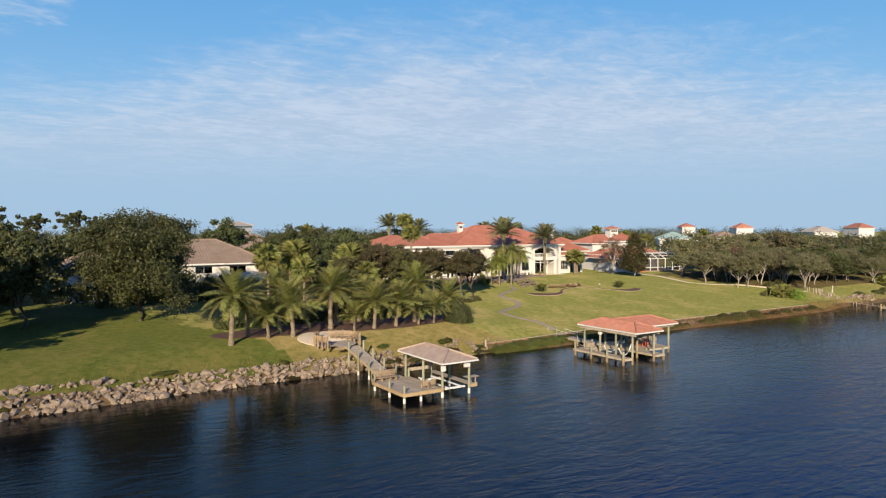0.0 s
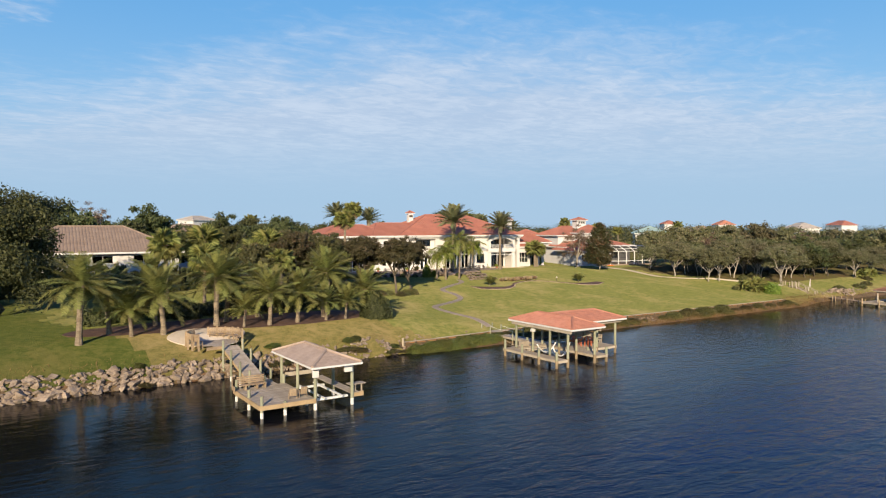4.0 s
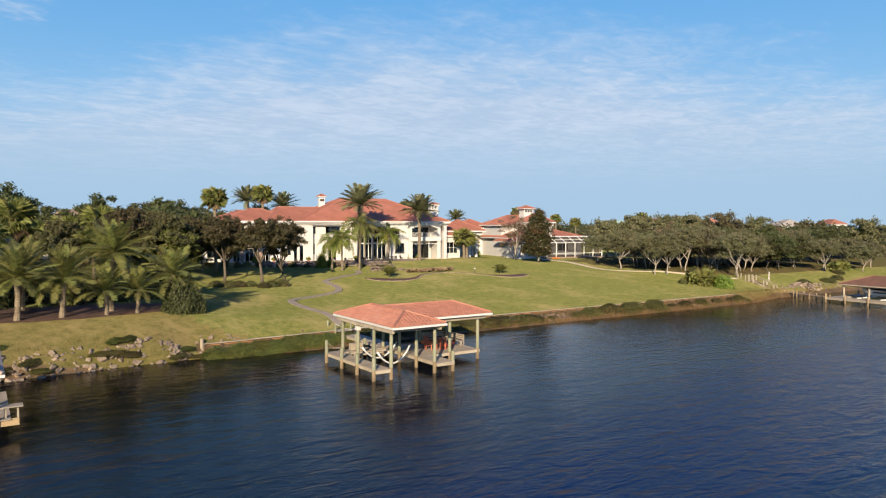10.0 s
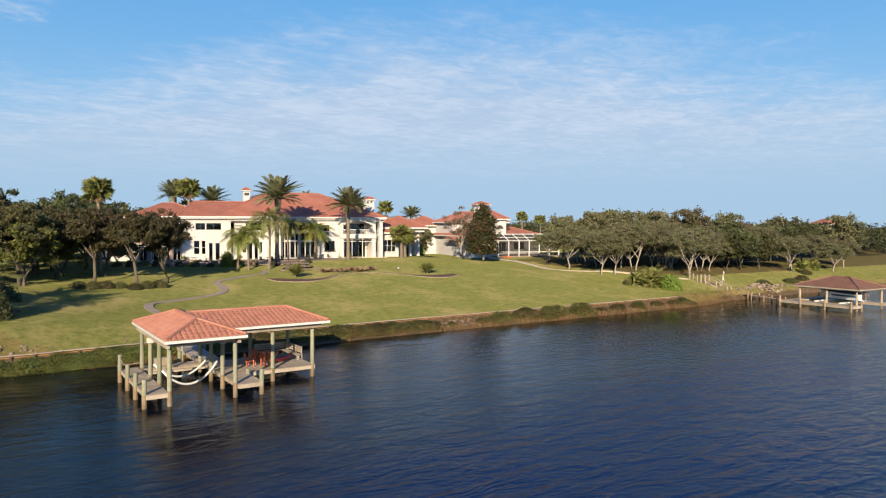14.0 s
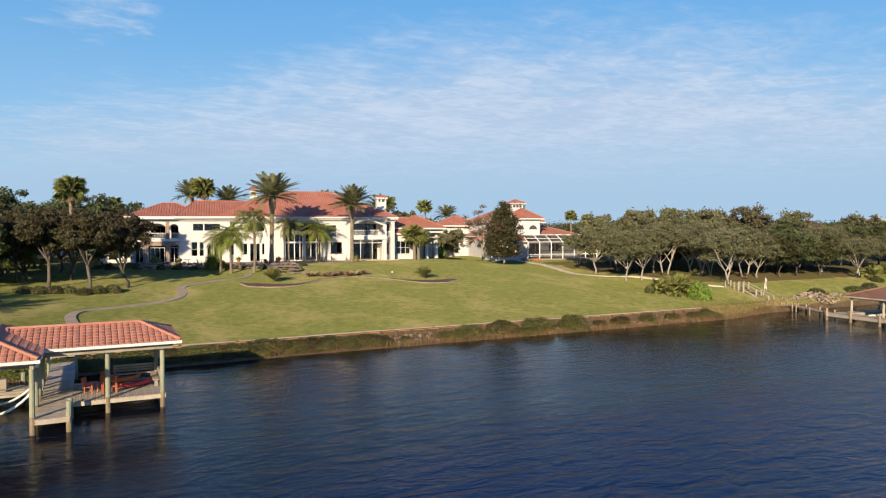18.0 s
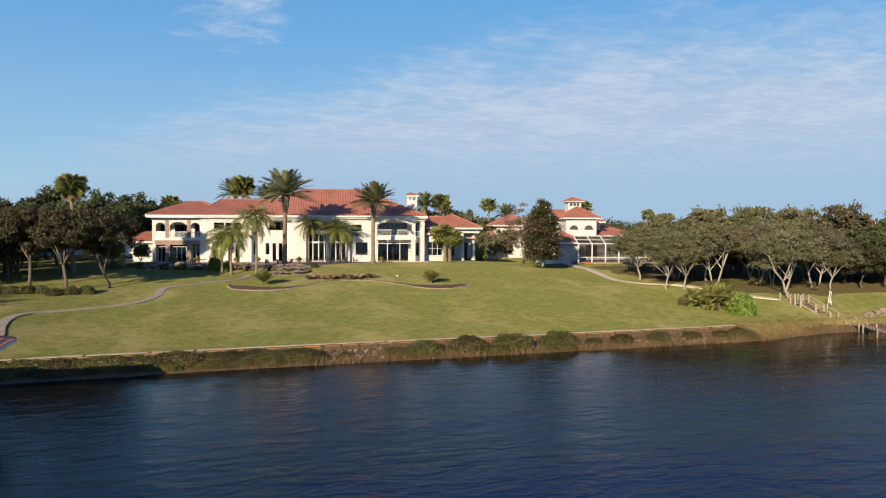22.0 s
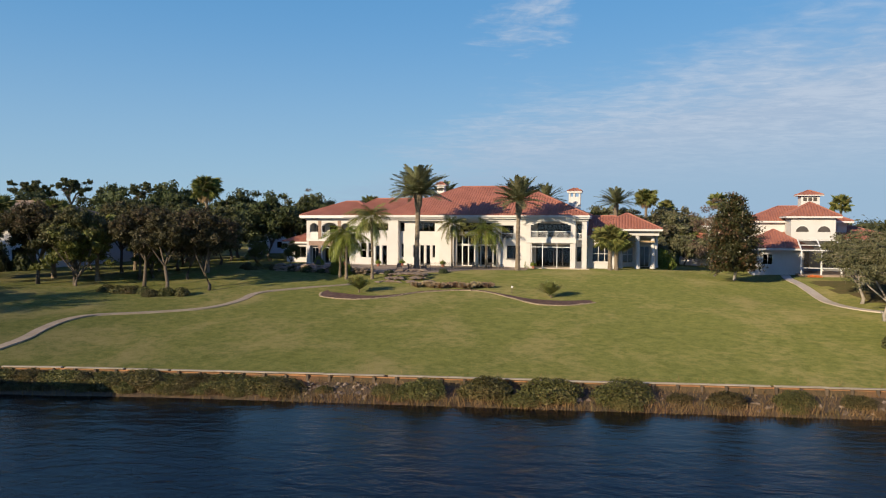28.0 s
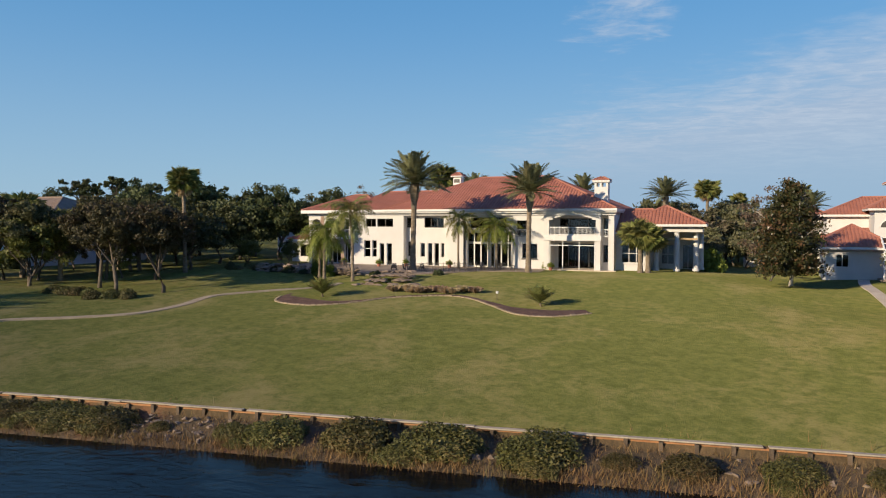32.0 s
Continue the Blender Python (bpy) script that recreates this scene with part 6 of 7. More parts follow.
def build_far_dock():
    at = pose(61.4, -9.4, 0, 0, 0, -3) @ pose(-49.2, 14.6, 0)
    d = thing("boathouse", "boathouse with brown tile roof on grey posts over a boat", "boathouse")
    d.matrix_basis = at
    z = 0.8
    ra = hip_roof(d, -24.9, -15.9, -57.3, -50.3, 2.92, 3.3, 1.25, BROWN_TILE, 0.4, 0.5, 0.06, name="roof", edge=WOOD_GREY, thick=0.16)
    ra.matrix_basis = pose(0, 0, 0, 0, 0, 90)
    for x in (50.9, 56.9):
        for y in (-24.2, -20.2, -16.4):
            post(d, x, y, 2.82, 0.14, mat=WOOD_GREY, wet=0.5)
        part("roof_beam", box(x - 0.1, x + 0.1, -24.6, -16.1, 2.59, 2.76), WOOD_GREY, d)
    for x0, x1, y0, y1 in ((49.2, 51.4, -24.6, -14.6), (51.45, 58.4, -15.9, -14.6), (56.7, 58.4, -24.6, -15.95)):
        board_run(d, x0, x1, y0, y1, z, "x", 0.2)
        part("edge_beam", box(x0, x1, y0 - 0.05, y0 - 0.003, z - 0.35, z), WOOD_GREY, d)
        part("edge_beam", box(x0 - 0.06, x0 - 0.003, y0, y1, z - 0.35, z), WOOD_GREY, d)
    for x, y in ((49.1, -24.5), (49.1, -21.0), (49.1, -17.6), (49.1, -14.6), (51.5, -24.5), (58.4, -24.5), (58.4, -14.6), (54.0, -14.5)):
        post(d, x, y, 1.4, 0.14, mat=WOOD_BROWN, wet=0.5)
    boat = motor_boat()
    boat.matrix_basis = at @ pose(54.0, -20.4, 0.95, 0, 0, 84)
    cr = thing("boat_lift", "aluminium cradle holding the boat above the water", "boat lift")
    cr.matrix_basis = at
    for y in (-22.0, -18.6):
        part("lift_beam", box(51.0, 56.8, y, y + 0.2, 0.75, 0.95), METAL_WHITE, cr)
    # gangway to the shore and steps up the bank
    ga = thing("gangway", "narrow grey boarded gangway on round piles", "gangway")
    for p0, p1 in ((Vector((62.6, -9.2, z)), Vector((65.7, -2.5, z))), (Vector((65.7, -2.3, z)), Vector((65.3, 1.2, z)))):
        m = slope_frame(p0, p1 - p0, Vector((0, 0, 1)).cross(p1 - p0))
        ln = (p1 - p0).length
        board_run(ga, 0, ln, -0.5, 0.5, -0.12, "y", 0.2, WOOD_BROWN, m)
        for q in (0.08, 0.5, 0.92):
            for w in (-0.66, 0.66):
                p = m @ Vector((ln * q, w, 0))
                post(ga, p.x, p.y, 1.0, 0.09, mat=WOOD_BROWN, wet=0.45)
    # a flight of open treads between two stringers, and a landing with tall posts
    st = thing("bank_steps", "grey timber steps with post rails up the bank", "steps")
    foot, head = Vector((65.3, 1.2, 0.72)), Vector((64.5, 4.7, 2.35))
    m = slope_frame(foot, Vector((head.x - foot.x, head.y - foot.y, 0)), Vector((0, 0, 1)).cross(head - foot))
    run, rise = math.hypot(head.x - foot.x, head.y - foot.y), head.z - foot.z
    for i in range(9):
        bm = box(run * i / 9, run * (i + 1) / 9 + 0.03, -0.6, 0.6, rise * (i + 1) / 9 - 0.06, rise * (i + 1) / 9)
        bm.transform(m)
        part("tread", bm, WOOD_BROWN, st)
    for w in (-0.66, 0.66):
        part("stringer", tube([m @ Vector((-0.1, w, -0.12)), m @ Vector((run, w, rise - 0.12))], 0.11, 4), WOOD_GREY, st)
        part("handrail", tube([m @ Vector((0, w, 0.95)), m @ Vector((run, w, rise + 0.9))], 0.045, 6), WOOD_GREY, st)
    for i in range(12):
        bm = box(run + 0.22 * i, run + 0.22 * i + 0.2, -0.65, 0.65, rise - 0.06, rise)
        bm.transform(m)
        part("board", bm, WOOD_BROWN, st)
    for u, tall in ((0.1, 0.95), (run * 0.5, 0.95), (run, 1.0), (run + 0.7, 1.05), (run + 1.3, 1.0), (run + 2.6, 1.1)):
        for w in (-0.74, 0.74):
            top = (m @ Vector((u, w, rise * min(1.0, u / run)))).z + tall
            q = m @ Vector((u, w, 0))
            part("post", box(q.x - 0.08, q.x + 0.08, q.y - 0.08, q.y + 0.08, ground_z(q.x, q.y) - 0.3, top, 0.015), WOOD_GREY, st)
    fl = thing("flag", "faded flag hanging limp on a short pole by the steps", "flag")
    part("pole", tube([(66.4, 3.4, ground_z(66.4, 3.4) - 0.1), (66.8, 3.4, 4.0)], 0.03, 6), METAL_WHITE, fl)
    bm = bmesh.new()
    rows = [[bm.verts.new((66.8 + 0.10 * math.sin(3 * v / 5 + u) + 0.25 * u / 4, 3.4 + 0.07 * math.sin(2.3 * u), 3.95 - 1.3 * v / 7 - 0.12 * u)) for u in range(5)] for v in range(8)]
    for r0, r1 in zip(rows, rows[1:]):
        for u in range(4):
            bm.faces.new((r0[u], r0[u + 1], r1[u + 1], r1[u]))
    part("cloth", bm, FLAG_CLOTH, fl)


build_boathouse()
t = high_table()
t.matrix_basis = pose(-15.3, -15.4, 0.855, 0, 0, 15)
c = adirondack()
c.matrix_basis = pose(-16.3, -14.9, 0.855, 0, 0, 60)
tagged(c, group="red chairs on the deck")
copy_thing(c, pose(-15.4, -13.6, 0.855, 0, 0, 10))
k = kayak("red kayak lying on the sitting deck", RED_CLOTH)
k.matrix_basis = pose(-13.6, -14.2, 0.85, 0, 0, 35)
k = kayak("orange kayak stowed by the bench", ORANGE, 2.4)
k.matrix_basis = pose(-14.6, -12.75, 0.85, 0, 0, 5)
build_left_dock()
build_landing()
build_far_dock()


# ------------------------------------------------------------------ lawn, paths and garden
def smooth_line(points, n=12):
    """Points on a rounded line through the given ones."""
    out = []
    p = [Vector(q) for q in points]
    for i in range(len(p) - 1):
        a, b, c, d = p[max(i - 1, 0)], p[i], p[i + 1], p[min(i + 2, len(p) - 1)]
        for j in range(n):
            t = j / n
            out.append(0.5 * (2 * b + (c - a) * t + (2 * a - 5 * b + 4 * c - d) * t * t + (3 * b - a - 3 * c + d) * t**3))
    return out + [p[-1]]


def ribbon(name, points, width, mat, label, category, lift=0.035):
    line = smooth_line([(x, y, 0) for x, y in points])
    v, f = [], []
    for i, p in enumerate(line):
        d = (line[min(i + 1, len(line) - 1)] - line[max(i - 1, 0)]).normalized()
        s = Vector((-d.y, d.x, 0)) * width / 2
        w = 1 + 0.08 * noise.noise((i * 0.3, 0, 5.0))
        top = max(ground_z(p.x, p.y), ground_z((p + s).x, (p + s).y), ground_z((p - s).x, (p - s).y)) + lift
        for q, z in ((p + s * w, top), (p - s * w, top), (p + s * w * 1.03, top - 0.3), (p - s * w * 1.03, top - 0.3)):
            v.append((q.x, q.y, z))
    for i in range(len(line) - 1):
        a, b = 4 * i, 4 * i + 4
        f += [(a, b, b + 1, a + 1), (a + 2, b + 2, b, a), (a + 1, b + 1, b + 3, a + 3)]
    return tagged(mesh_object(name, v, f, mat), label, category, kind="structure")


ribbon("garden_path", [(-17.6, 0.5), (-17.0, 5.0), (-17.8, 9.0), (-18.0, 12.6), (-16.8, 15.2), (-12.4, 18.0), (-8.2, 21.0), (-6.6, 25.0), (-6.2, 29.4), (-2.4, 32.6), (2.4, 35.8), (3.8, 38.8)],
       0.95, PATH_STONE, "winding pale stone path across the lawn", "path")
ribbon("side_path", [(62.6, 60.0), (60.4, 52.0), (58.6, 41.0), (57.4, 29.5), (60.0, 20.0), (61.8, 12.4), (62.6, 9.4), (63.7, 7.6)], 1.2, PALE_STONE, "pale concrete path beside the oaks", "path")


def garden_beds():
    kerb = smooth_line([(1.0, 30.4, 0), (1.5, 28.1, 0), (3.6, 26.8, 0), (6.4, 26.6, 0), (9.4, 28.4, 0), (12.2, 31.2, 0), (16.3, 32.8, 0), (19.4, 32.2, 0), (22.4, 28.9, 0), (25.0, 25.6, 0), (28.0, 24.9, 0), (31.2, 26.6, 0)], 40)
    v, f, wide = [], [], []
    for i, p in enumerate(kerb):
        t = i / (len(kerb) - 1)
        deep = 0.7 + 2.3 * math.exp(-((t - 0.16) / 0.16) ** 2) + 2.2 * math.exp(-((t - 0.86) / 0.13) ** 2)
        for q in (0, 0.33, 0.66, 1.0):
            y = p.y + deep * q
            x = p.x + (0.8 if q else 0) * (0.5 - t) * q
            v.append((x, y, ground_z(x, y) + 0.03 + 0.05 * math.sin(math.pi * q)))
    for i in range(len(kerb) - 1):
        for j in range(3):
            a = 4 * i + j
            f.append((a, a + 4, a + 5, a + 1))
    tagged(mesh_object("planting_bed", v, f, MULCH, smooth=True), "brown mulched planting bed on the lawn", "planting bed", kind="structure")
    edge = thing("stone_edging", "low edging of tan stones round the planting bed", "edging")
    r = random.Random(2)
    me = bpy.data.meshes.new("stone")
    bm = box(-0.235, 0.235, -0.14, 0.14, -0.15, 0.09, 0.03)
    bm.to_mesh(me)
    bm.free()
    me.materials.append(KERB_STONE)
    acc = 0.0
    for a, b in zip(kerb, kerb[1:]):
        acc += (b - a).length
        if acc >= 0.46:
            acc = 0.0
            ob = new("stone", me)
            ob.matrix_basis = pose(b.x, b.y - 0.05, ground_z(b.x, b.y) + r.uniform(-0.02, 0.03), 0, r.uniform(-4, 4), math.degrees(math.atan2((b - a).y, (b - a).x)) + r.uniform(-6, 6)) @ Matrix.Diagonal((r.uniform(0.85, 1.1), 1, r.uniform(0.8, 1.1), 1))
            ob.parent = edge
    # spiky dwarf date palms
    plant_row(palm("dwarf_date_palm", "dwarf date palm like a spiky green ball in the bed", 0.6, 0.2, 90, YOUNG_FRONDS, 61, 1.0, (89, 22)), [(5.2, 30.6, 0.50), (26.9, 29.1, 0.48)], "dwarf palms in the bed")
    # tawny ornamental grass
    rng = np.random.default_rng(23)
    v, f = [], []
    for i in range(150):
        a, h, o = rng.uniform(0, 6.28), rng.uniform(0.5, 1.15), rng.uniform(0.1, 0.95)
        ca, sa = math.cos(a), math.sin(a)
        k = len(v)
        v += [(0.08 * ca - 0.02 * sa, 0.08 * sa + 0.02 * ca, 0), (0.08 * ca + 0.02 * sa, 0.08 * sa - 0.02 * ca, 0), (o * 0.6 * ca, o * 0.6 * sa, h * 0.8), (o * ca, o * sa, h * (1 - 0.3 * o))]
        f += [(k, k + 1, k + 2), (k + 1, k + 3, k + 2)]
    me = bpy.data.meshes.new("grass_tuft")
    me.from_pydata(v, [], f)
    me.materials.append(FROND_DRY)
    for i in range(13):
        x = 11.4 + 0.70 * i
        y = 34.4 + 0.5 * math.sin(i * 1.3) + (0.4 if i > 9 else 0)
        ob = new("ornamental_grass", me)
        ob.matrix_basis = pose(x, y, ground_z(x, y), 0, 0, 50 * i) @ Matrix.Diagonal((1, 1, r.uniform(0.6, 0.85), 1))
        tagged(ob, "tawny dry clump of ornamental grass", "grass clump", "ornamental grasses")
    lamp = thing("garden_light", "short white garden spotlight on a stake", "garden light")
    gz = ground_z(22.6, 31.0)
    part("stake", tube([(22.6, 31.0, gz), (22.6, 31.0, gz + 0.7)], 0.03, 6), METAL_DARK, lamp)
    part("head", box(22.5, 22.72, 30.88, 31.1, gz + 0.7, gz + 0.92, 0.03), TRIM, lamp)


garden_beds()


def terrace():
    z = 5.06
    def slab(name, pts, mat, label, lift=z, deep=0.5):
        n = len(pts)
        v = [(x, y, lift) for x, y in pts] + [(x, y, lift - deep) for x, y in pts]
        f = [tuple(range(n)), tuple(range(2 * n - 1, n - 1, -1))] + [(i + n, (i + 1) % n + n, (i + 1) % n, i) for i in range(n)]
        return tagged(mesh_object(name, v, f, mat), label, "terrace", kind="structure")
    slab("terrace", [(-10.5, 61.5), (-9.0, 47.0), (-2.0, 44.2), (8.0, 43.5), (14.0, 46.5), (17.0, 50.5), (24.5, 50.8), (25.0, 56.5), (14.0, 58.6)], SHADED_STONE, "paved terrace along the house front, coloured dark for the shade on it")
    slab("porch_step", [(24.9, 55.4), (33.5, 54.0), (33.6, 54.8), (25.0, 56.2)], PALE_STONE, "low pale step before the porch", 5.1)
    # stacked stone wall and waterfall rocks
    meshes = rock_meshes(ROCK_BROWN, 6, 8)
    w = thing("stone_wall", "dry stacked stone wall under the terrace edge", "stone wall")
    r = random.Random(31)
    for i in range(150):
        t = r.random()
        x = -10 + 14.5 * t
        y = 46.2 - 3.2 * t + r.uniform(-0.5, 0.4)
        s = r.uniform(0.5, 0.95)
        ob = new("stone", meshes[i % 6])
        ob.matrix_basis = pose(x, y, ground_z(x, y) + r.uniform(0, 0.9), 0, 0, r.uniform(0, 360)) @ Matrix.Diagonal((s * 1.3, s, s * 0.6, 1))
        ob.parent = w
    f = thing("rock_waterfall", "tiered garden waterfall of flat tan rocks", "rock garden")
    for i in range(90):
        lev = r.randint(0, 3)
        x = 9.4 + r.uniform(-3.4, 3.4) * (1 - 0.15 * lev)
        y = 38.4 + 1.2 * lev + r.uniform(-0.6, 0.6)
        s = r.uniform(0.55, 1.15)
        ob = new("rock", meshes[(i * 5) % 6])
        ob.matrix_basis = pose(x, y, ground_z(x, y) + 0.32 * lev * 0.8 + 0.05, r.uniform(-8, 8), r.uniform(-8, 8), r.uniform(0, 360)) @ Matrix.Diagonal((s * 1.3, s, s * 0.42, 1))
        ob.parent = f
    # dark metal fence with posts, and garden furniture
    fe = thing("pool_fence", "low dark metal fence on the terrace", "fence")
    for i in range(13):
        x, y = 9.5 + 0.62 * i, 46.8 + 0.28 * i
        part("post", box(x, x + 0.05, y, y + 0.05, z, z + 1.15), METAL_DARK, fe)
        if i < 12:
            bm = bmesh.new()
            for zz in (0.2, 1.02):
                add_tube(bm, [(x, y, z + zz), (x + 0.62, y + 0.28, z + zz)], 0.02, 5)
            for j in range(1, 5):
                add_tube(bm, [(x + 0.124 * j, y + 0.056 * j, z + 0.2), (x + 0.124 * j, y + 0.056 * j, z + 1.02)], 0.012, 4)
            part("fence_panel", bm, METAL_DARK, fe)
    c = adirondack("patio_chair", "dark metal patio chair on the terrace", METAL_DARK)
    places = [(-6.5, 55.0, 20), (-4.0, 54.5, -30), (-1.0, 53.0, 70), (6.8, 49.0, 10), (8.6, 48.4, 120), (10.2, 49.6, 200), (17.2, 53.4, 30), (19.2, 53.0, -60), (21.0, 53.2, 100)]
    c.matrix_basis = pose(*places[0][:2], z, 0, 0, places[0][2])
    tagged(c, group="patio chairs")
    for x, y, a in places[1:]:
        copy_thing(c, pose(x, y, z, 0, 0, a))
    t = thing("patio_table", "round dark patio table on the terrace", "table")
    part("tabletop", tube([(0, 0, 0.70), (0, 0, 0.74)], 0.6, 18), METAL_DARK, t)
    for a in (45, 135, 225, 315):
        q = Vector((0.4 * math.cos(radians(a)), 0.4 * math.sin(radians(a)), 0))
        part("leg", tube([q, q * 0.5 + Vector((0, 0, 0.698))], 0.025, 6), METAL_DARK, t)
    t.matrix_basis = pose(8.2, 50.0, z)
    tagged(t, group="patio tables")
    copy_thing(t, pose(-2.6, 55.6, z))
    copy_thing(t, pose(19.4, 54.4, z))
    # potted plants and terrace shrubs
    pot = thing("potted_plant", "terracotta pot with a leafy green plant", "potted plant", group="potted plants")
    part("pot", tube([(0, 0, 0), (0, 0, 0.42), (0, 0, 0.45)], [0.2, 0.28, 0.3], 14), TERRACOTTA, pot)
    ob = new("foliage", shrub_mesh("foliage", 0.5, 0.5, 0.6, 500, 0.09, 71, LEAF_BRIGHT, 0.3))
    ob.parent = pot
    ob.location = (0, 0, 0.42)
    pot.matrix_basis = pose(-3.5, 58.5, z)
    for x, y in ((2.4, 56.2), (5.8, 57.6), (12.2, 56.2), (25.6, 54.6)):
        copy_thing(pot, pose(x, y, z))


terrace()

r9 = random.Random(77)
SHRUBS = [shrub_mesh("shrub", 1, 1, 1, 2800, 0.085, 80 + i, LEAF_SHRUB, 0.45) for i in range(2)]
BRIGHTS = [shrub_mesh("bright_shrub", 1, 1, 1, 2400, 0.09, 85 + i, LEAF_BRIGHT, 0.4) for i in range(2)]
DARKS = [shrub_mesh("dark_shrub", 1, 1, 1, 2600, 0.105, 88 + i, LEAF_DARK, 0.5) for i in range(2)]

OLEANDER = [shrub_mesh("oleander", 1, 1, 1, 8000, 0.05, 95, LEAF_DARK, 0.62)]


def shrub(x, y, r, h, meshes, label, name="shrub", group=""):
    ob = new(name, meshes[r9.randrange(len(meshes))])
    ob.matrix_basis = pose(x, y, ground_z(x, y) - 0.05, 0, 0, r9.uniform(0, 360)) @ Matrix.Diagonal((r, r * r9.uniform(0.85, 1.1), h, 1))
    tagged(ob, label, "shrub", group)


shrub(-32.4, 5.4, 2.1, 3.3, OLEANDER, "large dark green oleander at the end of the palm bed")
shrub(25.0, 57.0, 0.7, 1.15, BRIGHTS, "small clipped bright green shrub before the porch")
for x, y, q, h in ((-0.6, 43.4, 1.0, 2.6), (0.8, 43.0, 0.8, 1.5), (-7.2, 57.8, 0.7, 1.6)):
    shrub(x, y, q, h, BRIGHTS, "bushy yellow green shrub at the terrace edge", group="bright terrace shrubs")
for x, y, q in ((-9.2, 46.6, 0.8), (-7.4, 45.4, 0.7), (-5.2, 44.9, 0.9), (-3.0, 44.2, 0.6), (3.6, 43.2, 0.6), (6.6, 42.8, 0.7), (13.4, 45.2, 0.6)):
    shrub(x, y, q, q * 1.1, DARKS, "dark green shrub growing over the stone wall", group="shrubs over the stone wall")
shrub(45.6, 63.5, 1.9, 3.2, BRIGHTS, "round bright green shrub by the white wall")
shrub(55.8, 4.8, 1.75, 2.3, BRIGHTS, "yellow green leafy shrub near the bank")
shrub(57.6, 6.9, 1.5, 2.0, BRIGHTS, "yellow green leafy shrub near the bank")
for i in range(7):
    shrub(-23 + 1.5 * i, 26.2 + r9.uniform(-0.8, 1.2), r9.uniform(0.8, 1.2), r9.uniform(0.7, 1.0), SHRUBS, "low yellow green plant under the small oaks", group="plants under the oaks")
for x, y, s, h in ((52.6, 10.4, 0.9, 1.1), (62.4, 15.6, 1.2, 1.3), (69.4, 17.6, 1.3, 1.4)):
    shrub(x, y, s, h, SHRUBS, "low green shrub at the foot of the oaks", group="shrubs under the oaks")
for x, y in ((76.0, 2.2), (85.0, 2.5), (90.0, 3.4), (96.0, 6.0)):
    shrub(x, y, r9.uniform(1.0, 1.8), r9.uniform(0.8, 1.4), SHRUBS, "low scrub along the far bank", group="scrub on the far bank")
plant_row(palm("palmetto", "clump of low palmetto fans beside a stump", 0.7, 0.3, 30, FANS, 63, 1.0, (80, -30), roll=65), [(54.9, 8.0, 1.25), (53.3, 9.0, 0.9), (98.0, 8.0, 0.9), (104.0, 9.5, 0.9), (56.6, 9.8, 1.0)], "palmettos")
st = thing("tree_stump", "short cut tree stump by the palmettos", "stump")
part("stump", tube([(54.4, 7.1, 1.4), (54.45, 7.1, 1.9), (54.55, 7.05, 2.9)], [0.34, 0.26, 0.22], 10), BARK_PALM, st)

# undergrowth pulled forward so its dark leaves also give the shade behind the palms
for i in range(16):
    x = -64 + 2.2 * i + r9.uniform(-0.8, 0.8)
    shrub(x, 16.0 + r9.uniform(-1.5, 2.5), r9.uniform(1.4, 2.2), r9.uniform(1.5, 2.8), DARKS, "dark green undergrowth, also filling in for the shade behind the palm bed", group="undergrowth behind the palms")
for i in range(10):
    shrub(-13.5 + r9.uniform(-3.5, 5.0), 47.0 + r9.uniform(-1.5, 5.0), r9.uniform(0.5, 1.0), r9.uniform(0.5, 1.1), SHRUBS, "leafy green shrub at the terrace edge", group="terrace shrubs")
# added dark shrubs standing in for the shade under the neighbour's eave
for i in range(15):
    shrub(-76 + 2.1 * i + r9.uniform(-0.6, 0.6), 43.5 + r9.uniform(-1.0, 1.5), r9.uniform(1.5, 2.2), r9.uniform(3.4, 5.2), DARKS, "tall dark shrub added in place of the eave shade on the neighbouring house", group="hedge before the neighbouring house")


# ------------------------------------------------------------------ neighbouring houses
def arched_window(parent, cx, z0, w, y):
    """A half round dark window with a white rim, on a wall facing -y."""
    n = 12
    outer = [(cx + (w / 2 + 0.12) * math.cos(math.pi * i / n), y, z0 + (w / 2 + 0.12) * math.sin(math.pi * i / n)) for i in range(n + 1)]
    inner = [(cx + w / 2 * math.cos(math.pi * i / n), y, z0 + w / 2 * math.sin(math.pi * i / n)) for i in range(n + 1)]
    v = outer + inner + [(a, y + 0.15, c) for a, _, c in outer] + [(a, y + 0.15, c) for a, _, c in inner]
    m = n + 1
    f = []
    for i in range(n):
        f += [(i, i + 1, m + i + 1, m + i), (i + 1, i, 2 * m + i, 2 * m + i + 1), (m + i, m + i + 1, 3 * m + i + 1, 3 * m + i)]
    win = mesh_object("window", v, f, TRIM, parent)
    mesh_object("pane", [(a, y + 0.05, c) for a, _, c in inner], [tuple(range(m))], METAL_DARK, win)


